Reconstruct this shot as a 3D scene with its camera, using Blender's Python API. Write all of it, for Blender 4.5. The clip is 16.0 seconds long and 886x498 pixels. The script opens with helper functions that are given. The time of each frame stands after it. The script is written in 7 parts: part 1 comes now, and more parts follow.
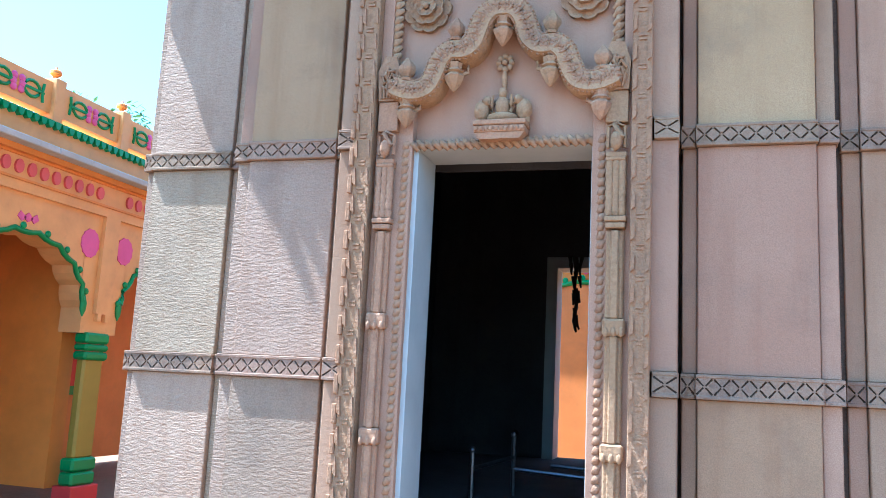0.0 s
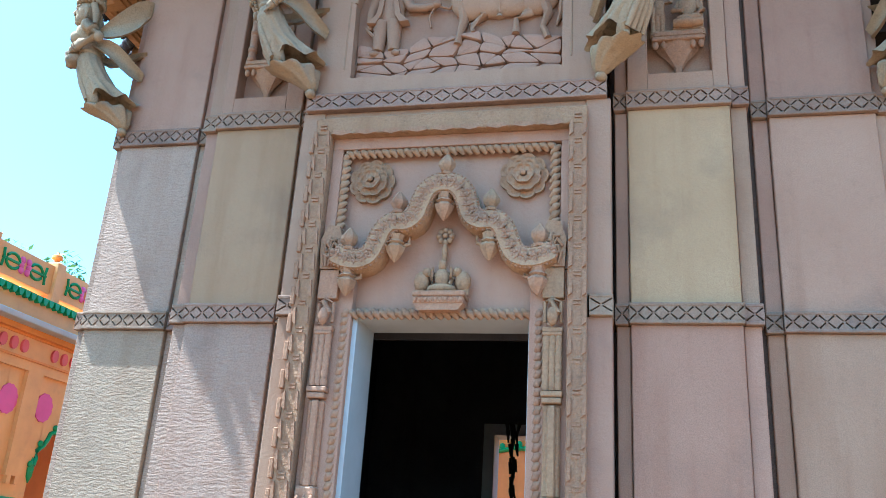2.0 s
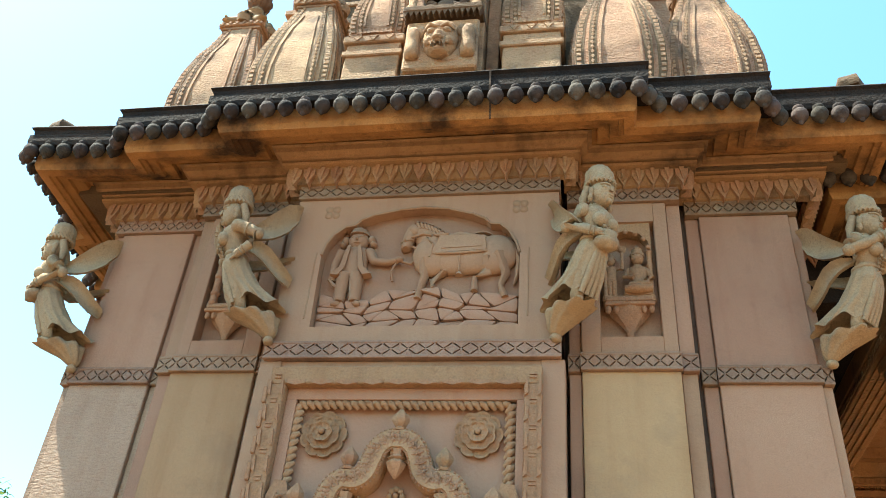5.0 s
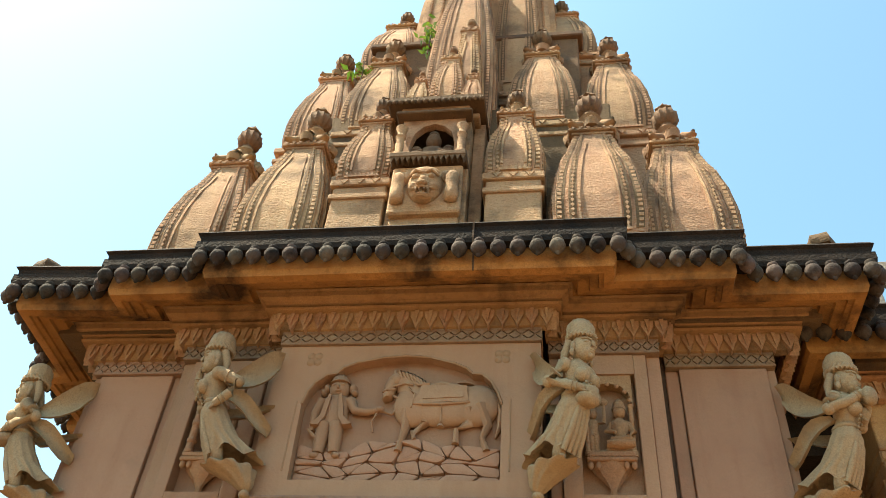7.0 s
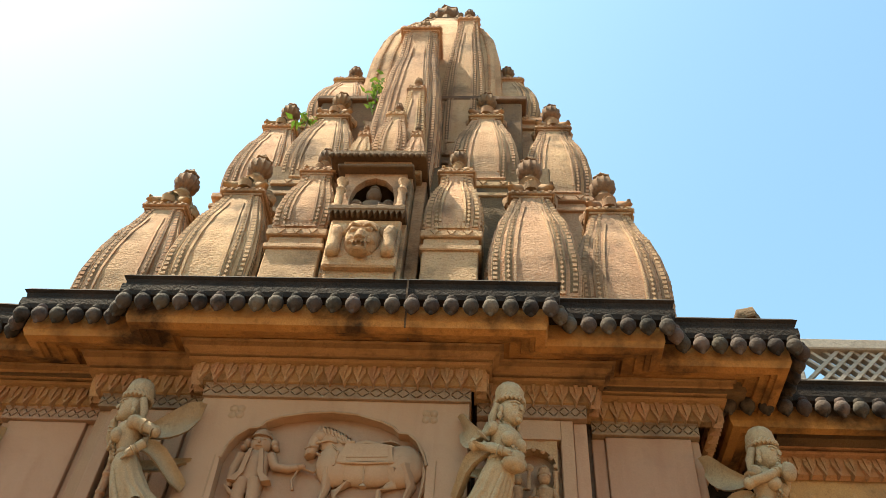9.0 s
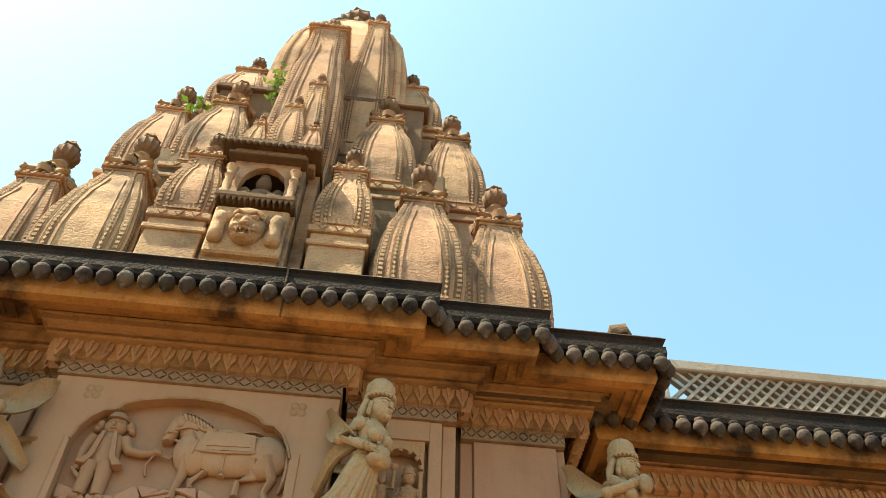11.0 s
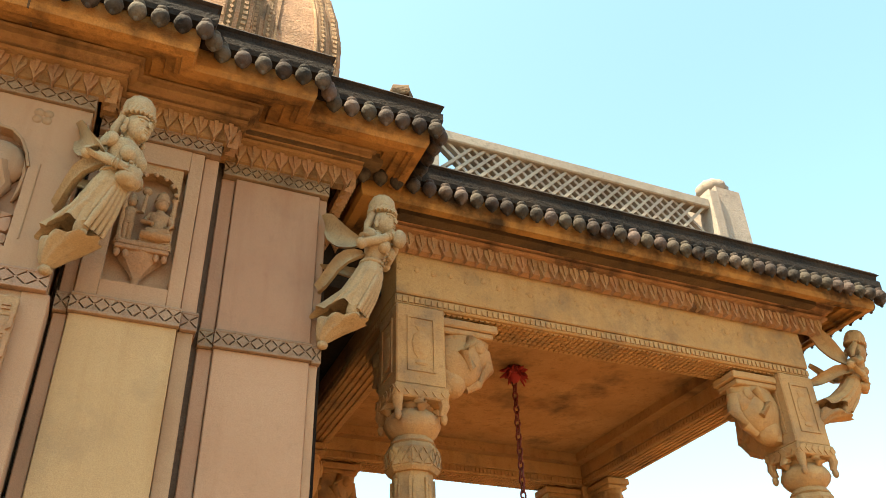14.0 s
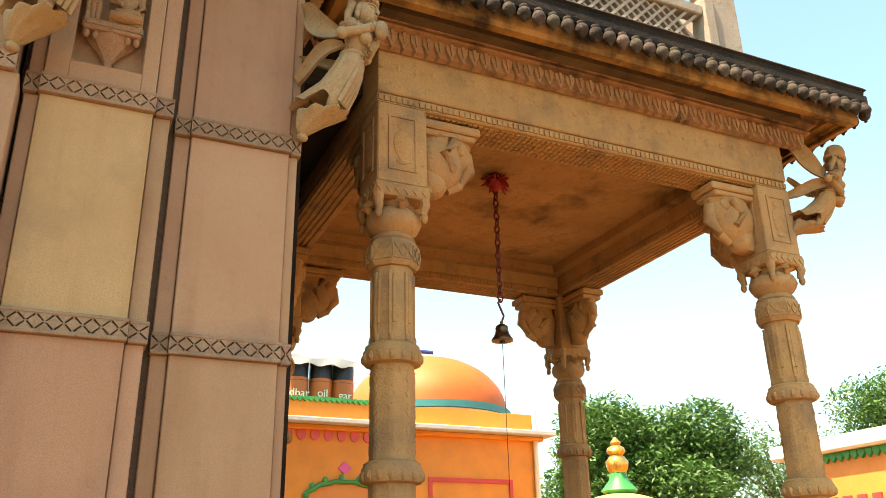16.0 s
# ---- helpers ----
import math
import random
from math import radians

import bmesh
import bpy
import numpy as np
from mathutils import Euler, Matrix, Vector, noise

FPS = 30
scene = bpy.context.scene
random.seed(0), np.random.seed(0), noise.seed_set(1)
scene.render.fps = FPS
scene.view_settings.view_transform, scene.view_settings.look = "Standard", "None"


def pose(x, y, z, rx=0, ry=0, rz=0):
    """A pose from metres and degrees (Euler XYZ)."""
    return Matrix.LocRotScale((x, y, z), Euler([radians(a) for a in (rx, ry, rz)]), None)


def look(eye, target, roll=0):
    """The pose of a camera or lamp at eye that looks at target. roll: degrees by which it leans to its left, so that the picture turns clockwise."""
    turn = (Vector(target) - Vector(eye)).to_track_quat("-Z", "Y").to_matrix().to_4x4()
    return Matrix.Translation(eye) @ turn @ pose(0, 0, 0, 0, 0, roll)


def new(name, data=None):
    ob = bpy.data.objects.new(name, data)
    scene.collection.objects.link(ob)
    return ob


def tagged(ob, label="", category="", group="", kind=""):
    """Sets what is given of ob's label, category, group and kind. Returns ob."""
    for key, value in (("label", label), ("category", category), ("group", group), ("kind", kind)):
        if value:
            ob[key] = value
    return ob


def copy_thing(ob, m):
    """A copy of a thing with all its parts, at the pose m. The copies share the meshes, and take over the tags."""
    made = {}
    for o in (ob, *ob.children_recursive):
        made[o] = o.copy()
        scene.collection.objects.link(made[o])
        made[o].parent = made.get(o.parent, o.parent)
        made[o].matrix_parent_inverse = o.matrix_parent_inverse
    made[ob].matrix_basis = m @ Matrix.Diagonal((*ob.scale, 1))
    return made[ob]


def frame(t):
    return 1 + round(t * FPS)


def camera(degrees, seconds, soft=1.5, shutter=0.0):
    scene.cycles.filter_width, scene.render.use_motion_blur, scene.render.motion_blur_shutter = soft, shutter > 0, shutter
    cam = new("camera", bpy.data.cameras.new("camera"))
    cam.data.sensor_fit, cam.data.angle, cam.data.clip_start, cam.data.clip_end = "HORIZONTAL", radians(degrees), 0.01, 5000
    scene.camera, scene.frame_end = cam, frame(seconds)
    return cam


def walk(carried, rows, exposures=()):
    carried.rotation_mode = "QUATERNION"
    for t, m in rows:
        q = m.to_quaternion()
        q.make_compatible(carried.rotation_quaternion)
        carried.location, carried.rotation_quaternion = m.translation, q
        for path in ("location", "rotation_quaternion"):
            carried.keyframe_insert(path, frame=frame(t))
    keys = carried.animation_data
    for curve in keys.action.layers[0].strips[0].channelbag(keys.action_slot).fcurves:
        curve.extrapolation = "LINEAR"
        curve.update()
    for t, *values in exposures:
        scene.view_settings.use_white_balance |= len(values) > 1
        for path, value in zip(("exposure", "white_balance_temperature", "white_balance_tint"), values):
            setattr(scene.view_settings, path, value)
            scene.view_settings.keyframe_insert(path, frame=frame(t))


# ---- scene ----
cam = camera(55.6, 16.0, soft=0.75)
# seconds, eye, target, roll
PATH = [
    (0, (1.199, -5.021, 1.736), (0.621, -3.132, 2.052), 2.9),
    (0.5, (1.194, -5.044, 1.751), (0.67, -3.157, 2.153), 2.8),
    (1, (1.202, -5.029, 1.79), (0.703, -3.156, 2.286), 3.0),
    (1.5, (1.21, -5.049, 1.801), (0.733, -3.2, 2.395), 3.5),
    (2, (1.207, -5.052, 1.816), (0.772, -3.223, 2.499), 3.7),
    (2.5, (1.218, -5.07, 1.87), (0.806, -3.283, 2.668), 4.1),
    (3, (1.231, -5.074, 1.894), (0.838, -3.322, 2.775), 4.2),
    (3.5, (1.23, -5.09, 1.923), (0.864, -3.365, 2.868), 4.3),
    (4, (1.218, -5.081, 1.922), (0.86, -3.395, 2.936), 4.6),
    (4.5, (1.231, -5.101, 1.967), (0.888, -3.452, 3.046), 4.9),
    (5, (1.241, -5.135, 1.992), (0.91, -3.54, 3.152), 5.3),
    (7.5, (1.235, -5.351, 2.18), (0.983, -3.958, 3.593), 5.8),
    (8, (1.241, -5.337, 2.191), (1.02, -3.97, 3.635), 5.9),
    (8.5, (1.251, -5.333, 2.198), (1.072, -3.981, 3.661), 5.5),
    (11, (1.357, -5.178, 2.149), (1.473, -3.871, 3.659), 1.9),
    (11.5, (1.396, -5.169, 2.143), (1.594, -3.841, 3.626), 1.0),
    (12, (1.409, -5.162, 2.153), (1.737, -3.81, 3.59), -0.8),
    (12.5, (1.441, -5.104, 2.18), (1.886, -3.728, 3.562), -1.8),
    (13, (1.456, -5.1, 2.156), (1.999, -3.668, 3.442), -2.3),
    (13.5, (1.475, -5.051, 2.143), (2.099, -3.566, 3.328), -2.2),
    (14, (1.499, -5.006, 2.102), (2.18, -3.482, 3.204), -1.9),
    (14.5, (1.506, -4.955, 2.065), (2.23, -3.393, 3.084), -1.7),
    (15, (1.529, -4.926, 2.006), (2.266, -3.341, 2.978), -1.5),
    (15.5, (1.551, -4.894, 1.947), (2.309, -3.258, 2.811), -1.4),
    (16, (1.571, -4.875, 1.892), (2.354, -3.193, 2.637), -1.2),
]
EXPOSURES = [
    (0.0, 2.2, 4750, 6), (1.0, 2.0, 4650, 2), (2.5, 2.08, 4850, 3), (3.5, 2.2, 4950, 1), (5.0, 1.86, 6250, 1), (7.5, 1.52, 7700, 6),
    (8.5, 1.52, 7700, 6), (11.0, 1.62, 8050, 4), (12.0, 1.74, 8100, 5), (13.0, 1.88, 8400, 8), (14.5, 1.98, 8600, 7), (16.0, 1.86, 9200, 12),
]
walk(cam, [(t, look(eye, target, roll)) for t, eye, target, roll in PATH], EXPOSURES)

# ---------------- sky and sun ----------------
SUN_FROM = Vector((-0.50, -0.125, 1.0)).normalized()
sky_world = bpy.data.worlds.new("sky")
scene.world = sky_world
sky_world.use_nodes = True
wn = sky_world.node_tree
wn.nodes.clear()
w_out = wn.nodes.new("ShaderNodeOutputWorld")
w_bg = wn.nodes.new("ShaderNodeBackground")
w_sky = wn.nodes.new("ShaderNodeTexSky")
w_sky.sky_type = "NISHITA"
w_sky.sun_disc = False
w_sky.sun_elevation = math.asin(SUN_FROM.z)
w_sky.sun_rotation = math.atan2(SUN_FROM.x, SUN_FROM.y)
w_sky.air_density, w_sky.dust_density, w_sky.ozone_density = 1.0, 1.4, 0.3
w_bg.inputs["Strength"].default_value = 0.15
w_tint = wn.nodes.new("ShaderNodeMix")
w_tint.data_type, w_tint.blend_type = "RGBA", "MULTIPLY"
w_tint.inputs["Factor"].default_value = 1.0
w_tint.inputs["B"].default_value = (0.74, 1.0, 1.0, 1)
wn.links.new(w_sky.outputs[0], w_tint.inputs["A"])
wn.links.new(w_tint.outputs["Result"], w_bg.inputs[0])
wn.links.new(w_bg.outputs[0], w_out.inputs[0])
sun = new("sun", bpy.data.lights.new("sun", "SUN"))
sun.data.energy, sun.data.angle, sun.data.color = 5.0, radians(0.6), (1.0, 0.92, 0.80)
sun.matrix_world = look(SUN_FROM * 40, (0, 0, 0))


# ---------------- materials ----------------
def nodes_of(name):
    m = bpy.data.materials.new(name)
    m.use_nodes = True
    nt = m.node_tree
    nt.nodes.clear()
    o = nt.nodes.new("ShaderNodeOutputMaterial")
    b = nt.nodes.new("ShaderNodeBsdfPrincipled")
    nt.links.new(b.outputs[0], o.inputs[0])
    return m, nt, b


def noise_at(nt, scale, detail=4.0, stretch=(1, 1, 1)):
    g = nt.nodes.new("ShaderNodeNewGeometry")
    mp = nt.nodes.new("ShaderNodeMapping")
    mp.inputs["Scale"].default_value = stretch
    n = nt.nodes.new("ShaderNodeTexNoise")
    n.inputs["Scale"].default_value, n.inputs["Detail"].default_value, n.inputs["Roughness"].default_value = scale, detail, 0.6
    nt.links.new(g.outputs["Position"], mp.inputs[0])
    nt.links.new(mp.outputs[0], n.inputs["Vector"])
    return n.outputs["Fac"]


def ramp(nt, fac, lo, hi, a=(0, 0, 0, 1), b=(1, 1, 1, 1)):
    r = nt.nodes.new("ShaderNodeValToRGB")
    r.color_ramp.elements[0].position, r.color_ramp.elements[1].position = lo, hi
    r.color_ramp.elements[0].color, r.color_ramp.elements[1].color = a, b
    nt.links.new(fac, r.inputs[0])
    return r.outputs[0]


def mixed(nt, fac, a, b, blend="MIX"):
    x = nt.nodes.new("ShaderNodeMix")
    x.data_type, x.blend_type = "RGBA", blend
    for sock, val in ((x.inputs["Factor"], fac), (x.inputs["A"], a), (x.inputs["B"], b)):
        if isinstance(val, (int, float)):
            sock.default_value = val
        elif isinstance(val, tuple):
            sock.default_value = (*val[:3], 1)
        else:
            nt.links.new(val, sock)
    return x.outputs["Result"]


def bumped(nt, bsdf, height, strength, distance=0.01):
    bp = nt.nodes.new("ShaderNodeBump")
    bp.inputs["Strength"].default_value, bp.inputs["Distance"].default_value = strength, distance
    nt.links.new(height, bp.inputs["Height"])
    nt.links.new(bp.outputs[0], bsdf.inputs["Normal"])


def stone(name, c1, c2, stain=(0.12, 0.09, 0.07), stain_amount=0.35, rough=0.9, bump=0.35, chisel=0.0, vary=0.12, grain=90.0, stain_scale=2.2, pit=0.4, stain_from=0.54):
    """Weathered sandstone: two tones, stains, a fine grain, tooling marks and a tone of its own for each piece."""
    m, nt, b = nodes_of(name)
    tone = mixed(nt, ramp(nt, noise_at(nt, 1.3, 5), 0.35, 0.65), c1, c2)
    fine = noise_at(nt, grain, 3)
    tone = mixed(nt, ramp(nt, fine, 0.3, 0.75), tone, tuple(v * 0.66 for v in c1))
    pits = nt.nodes.new("ShaderNodeMath")
    pits.operation = "MULTIPLY"
    pits.inputs[1].default_value = pit
    nt.links.new(ramp(nt, noise_at(nt, 17, 9), 0.56, 0.68), pits.inputs[0])
    tone2 = mixed(nt, pits.outputs[0], tone, tuple(v * 0.45 for v in c2))
    spots = ramp(nt, noise_at(nt, stain_scale, 8), stain_from, stain_from + 0.18)
    fac = nt.nodes.new("ShaderNodeMath")
    fac.operation = "MULTIPLY"
    fac.inputs[1].default_value = stain_amount
    nt.links.new(spots, fac.inputs[0])
    tone3 = mixed(nt, fac.outputs[0], tone2, stain)
    run = nt.nodes.new("ShaderNodeMath")
    run.operation = "MULTIPLY"
    run.inputs[1].default_value = 0.38
    nt.links.new(ramp(nt, noise_at(nt, 1.6, 6, (3.5, 3.5, 0.35)), 0.5, 0.72), run.inputs[0])
    tone3 = mixed(nt, run.outputs[0], tone3, tuple(v * k for v, k in zip(c2, (0.62, 0.52, 0.45))))
    info = nt.nodes.new("ShaderNodeObjectInfo")
    mr = nt.nodes.new("ShaderNodeMapRange")
    mr.inputs["To Min"].default_value, mr.inputs["To Max"].default_value = 1 - vary, 1 + vary
    nt.links.new(info.outputs["Random"], mr.inputs["Value"])
    hsv = nt.nodes.new("ShaderNodeHueSaturation")
    nt.links.new(tone3, hsv.inputs["Color"])
    nt.links.new(mr.outputs[0], hsv.inputs["Value"])
    turn = nt.nodes.new("ShaderNodeMath")
    turn.operation = "MULTIPLY"
    turn.inputs[1].default_value = 7.31
    nt.links.new(info.outputs["Random"], turn.inputs[0])
    fr = nt.nodes.new("ShaderNodeMath")
    fr.operation = "FRACT"
    nt.links.new(turn.outputs[0], fr.inputs[0])
    mh = nt.nodes.new("ShaderNodeMapRange")
    mh.inputs["To Min"].default_value, mh.inputs["To Max"].default_value = 0.5 - 0.05 * vary, 0.5 + 0.06 * vary
    nt.links.new(fr.outputs[0], mh.inputs["Value"])
    nt.links.new(mh.outputs[0], hsv.inputs["Hue"])
    nt.links.new(hsv.outputs[0], b.inputs["Base Color"])
    b.inputs["Roughness"].default_value = rough
    b.inputs["Specular IOR Level"].default_value = 0.25
    h = noise_at(nt, 38, 6)
    if chisel:
        tool = noise_at(nt, 13, 4, (1.5, 1.5, 5.0))
        h = mixed(nt, chisel, h, tool)
    bumped(nt, b, h, min(1.0, bump * 1.5), 0.014 if not chisel else 0.035)
    return m


def paint(name, colour, rough=0.55, wear=0.12, dirt=(0.25, 0.16, 0.1), bump=0.12):
    m, nt, b = nodes_of(name)
    t = mixed(nt, ramp(nt, noise_at(nt, 2.0, 5), 0.35, 0.7), colour, tuple(v * 0.82 for v in colour))
    f = nt.nodes.new("ShaderNodeMath")
    f.operation = "MULTIPLY"
    f.inputs[1].default_value = wear
    nt.links.new(ramp(nt, noise_at(nt, 7, 8), 0.55, 0.75), f.inputs[0])
    t = mixed(nt, f.outputs[0], t, dirt)
    nt.links.new(t, b.inputs["Base Color"])
    b.inputs["Roughness"].default_value = rough
    bumped(nt, b, noise_at(nt, 60, 4), bump, 0.006)
    return m


def metal(name, colour, rough=0.35, metallic=1.0):
    m, nt, b = nodes_of(name)
    t = mixed(nt, ramp(nt, noise_at(nt, 40, 5), 0.4, 0.7), colour, tuple(v * 0.55 for v in colour))
    nt.links.new(t, b.inputs["Base Color"])
    b.inputs["Metallic"].default_value, b.inputs["Roughness"].default_value = metallic, rough
    return m


def foliage(name, a, bcol):
    m, nt, b = nodes_of(name)
    g = nt.nodes.new("ShaderNodeNewGeometry")
    t = mixed(nt, g.outputs["Random Per Island"], a, bcol)
    nt.links.new(t, b.inputs["Base Color"])
    b.inputs["Roughness"].default_value = 0.5
    b.inputs["Subsurface Weight"].default_value = 0.0
    tr = nt.nodes.new("ShaderNodeBsdfTranslucent")
    nt.links.new(t, tr.inputs[0])
    mx = nt.nodes.new("ShaderNodeMixShader")
    mx.inputs[0].default_value = 0.3
    o = [n for n in nt.nodes if n.type == "OUTPUT_MATERIAL"][0]
    nt.links.new(b.outputs[0], mx.inputs[1])
    nt.links.new(tr.outputs[0], mx.inputs[2])
    nt.links.new(mx.outputs[0], o.inputs[0])
    return m


PINK = stone("pink_sandstone", (0.39, 0.238, 0.152), (0.34, 0.192, 0.118), stain_amount=0.3, vary=0.13, pit=0.12, bump=0.2, grain=140)
ROSY = stone("rosy_sandstone", (0.405, 0.226, 0.15), (0.36, 0.186, 0.12), stain_amount=0.3, vary=0.04, pit=0.12, bump=0.2, grain=140)
YELLOW = stone("yellow_sandstone", (0.425, 0.264, 0.148), (0.365, 0.215, 0.115), stain_amount=0.3, vary=0.13, pit=0.12, bump=0.2, grain=140)
ROUGH = stone("tooled_sandstone", (0.385, 0.275, 0.192), (0.33, 0.225, 0.152), stain_amount=0.3, bump=0.36, chisel=0.6, vary=0.16, pit=0.2)
CARVED = stone("carved_sandstone", (0.40, 0.235, 0.135), (0.345, 0.188, 0.10), stain_amount=0.4, bump=0.5, grain=60)
BANDM = stone("sooted_band_stone", (0.315, 0.208, 0.142), (0.235, 0.15, 0.10), stain=(0.06, 0.05, 0.048), stain_amount=0.6, bump=0.5, vary=0.16, stain_scale=1.5)
# dark stone that paints shade into cuts, gaps and joints
RECESS_SHADE = stone("recess_shade_stone", (0.085, 0.058, 0.04), (0.12, 0.08, 0.055), stain_amount=0.3)
CREAM = stone("cream_figure_stone", (0.385, 0.278, 0.168), (0.31, 0.215, 0.125), stain_amount=0.55, stain_scale=3.5, bump=0.4, vary=0.06)
# real stains, set extra dark to carry part of the underside's shade
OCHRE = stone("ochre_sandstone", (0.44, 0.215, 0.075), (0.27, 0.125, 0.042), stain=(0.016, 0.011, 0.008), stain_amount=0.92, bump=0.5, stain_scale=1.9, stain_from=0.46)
# real soot on the eave slabs; painted shade in the niche and infill
SOOT_SHADE = stone("soot_and_shade_stone", (0.009, 0.0075, 0.007), (0.06, 0.038, 0.025), stain=(0.006, 0.0055, 0.005), stain_amount=0.9, bump=0.7, vary=0.25)
KNOB = stone("weathered_knob_stone", (0.10, 0.076, 0.062), (0.014, 0.012, 0.011), stain=(0.006, 0.0055, 0.005), stain_amount=0.95, bump=0.6, vary=0.5, stain_scale=4.5, stain_from=0.47)
SPIRE = stone("spire_sandstone", (0.50, 0.315, 0.185), (0.43, 0.245, 0.145), stain=(0.045, 0.032, 0.024), stain_from=0.5, stain_amount=0.7, bump=0.75, chisel=0.5, vary=0.14, grain=50, stain_scale=1.6)
FINIAL = stone("finial_stone", (0.24, 0.138, 0.075), (0.10, 0.06, 0.037), stain=(0.02, 0.016, 0.013), stain_amount=0.85, bump=0.6, stain_scale=5.0)
CORNICE = stone("stained_cornice_stone", (0.42, 0.24, 0.122), (0.30, 0.165, 0.08), stain=(0.03, 0.02, 0.015), stain_amount=0.9, bump=0.5, stain_scale=2.1, stain_from=0.5)
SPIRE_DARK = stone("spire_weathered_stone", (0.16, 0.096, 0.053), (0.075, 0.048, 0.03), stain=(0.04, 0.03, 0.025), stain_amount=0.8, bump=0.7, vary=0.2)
# darker spire stone, painted shade for the strips behind the beads
BEAD_SHADE = stone("spire_bead_shade", (0.21, 0.128, 0.072), (0.13, 0.08, 0.048), stain=(0.04, 0.03, 0.025), stain_amount=0.7, bump=0.6, vary=0.15)
SPIRE_LEAF = stone("spire_leaf_stone", (0.36, 0.215, 0.118), (0.22, 0.13, 0.072), stain=(0.03, 0.023, 0.018), stain_amount=0.75, bump=0.6, vary=0.15, stain_scale=4.0)
PILLAR = stone("pillar_sandstone", (0.47, 0.275, 0.125), (0.39, 0.208, 0.088), stain_from=0.5, stain_amount=0.6, bump=0.5, vary=0.05)
GREYSTONE = stone("grey_parapet_stone", (0.36, 0.31, 0.26), (0.27, 0.22, 0.18), stain_amount=0.5)
# near black: the unlit room's dimness is put into this colour
DARK_IN = stone("interior_shade_plaster", (0.075, 0.07, 0.072), (0.05, 0.048, 0.05), stain_amount=0.3)
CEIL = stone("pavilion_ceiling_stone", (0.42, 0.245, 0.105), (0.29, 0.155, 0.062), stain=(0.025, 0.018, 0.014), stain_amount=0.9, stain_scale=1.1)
GROUND = stone("courtyard_paving", (0.25, 0.152, 0.08), (0.195, 0.117, 0.06), stain_amount=0.25)
WHITE = paint("white_jamb_paint", (0.44, 0.45, 0.44), 0.6, 0.2, (0.4, 0.38, 0.34))
DOMEP = paint("dome_orange_paint", (0.52, 0.105, 0.014), 0.6, 0.12)
ORANGE = paint("orange_wall_paint", (0.76, 0.265, 0.035), 0.6, 0.12)
PEACH = paint("peach_wall_paint", (0.80, 0.40, 0.13), 0.6, 0.15)
DEEP = paint("deep_orange_paint", (0.72, 0.24, 0.05), 0.6, 0.12)
GREEN = paint("green_trim_paint", (0.02, 0.27, 0.07), 0.45, 0.1)
MUSTARD = paint("mustard_pillar_paint", (0.33, 0.24, 0.03), 0.5, 0.1)
PINKP = paint("pink_flower_paint", (0.72, 0.10, 0.30), 0.5, 0.1)
REDP = paint("red_trim_paint", (0.62, 0.045, 0.045), 0.5, 0.1)
ROSE = paint("rose_dot_paint", (0.70, 0.10, 0.10), 0.5, 0.1)
LEDGE = paint("grey_ledge_paint", (0.50, 0.50, 0.48), 0.7, 0.35)
TEAL = paint("teal_band_paint", (0.02, 0.20, 0.22), 0.5, 0.1)
BLUEP = paint("blue_pipe_paint", (0.03, 0.05, 0.25), 0.5, 0.1)
CREAMP = paint("cream_roof_paint", (0.78, 0.72, 0.55), 0.6, 0.1)
IRON = metal("black_iron", (0.16, 0.16, 0.17), 0.3, 0.9)
RUST = metal("red_painted_chain", (0.16, 0.025, 0.02), 0.55, 0.3)
BRASS = metal("old_bell_bronze", (0.16, 0.09, 0.045), 0.4, 0.9)
GOLD = metal("gold_finial", (0.75, 0.45, 0.12), 0.3, 0.8)
LEAF = foliage("tree_leaf", (0.034, 0.105, 0.022), (0.075, 0.18, 0.04))
LEAF2 = foliage("pale_leaf", (0.06, 0.14, 0.045), (0.12, 0.22, 0.07))
BRIGHT = foliage("bright_leaf", (0.07, 0.16, 0.02), (0.15, 0.25, 0.03))
BARK = stone("tree_bark", (0.13, 0.09, 0.06), (0.09, 0.065, 0.045))
CLOTH = paint("dark_garland", (0.03, 0.022, 0.016), 0.9, 0.1)
REDCLOTH = paint("red_tied_cloth", (0.28, 0.02, 0.02), 0.85, 0.1)
BLACKP = paint("black_tank_plastic", (0.015, 0.015, 0.018), 0.4, 0.1)
LABELP = paint("tank_label_orange", (0.55, 0.13, 0.03), 0.5, 0.1)
TARP = paint("grey_sheet", (0.42, 0.44, 0.46), 0.5, 0.2)
LETTER = paint("white_lettering", (0.8, 0.8, 0.78), 0.5, 0.05)


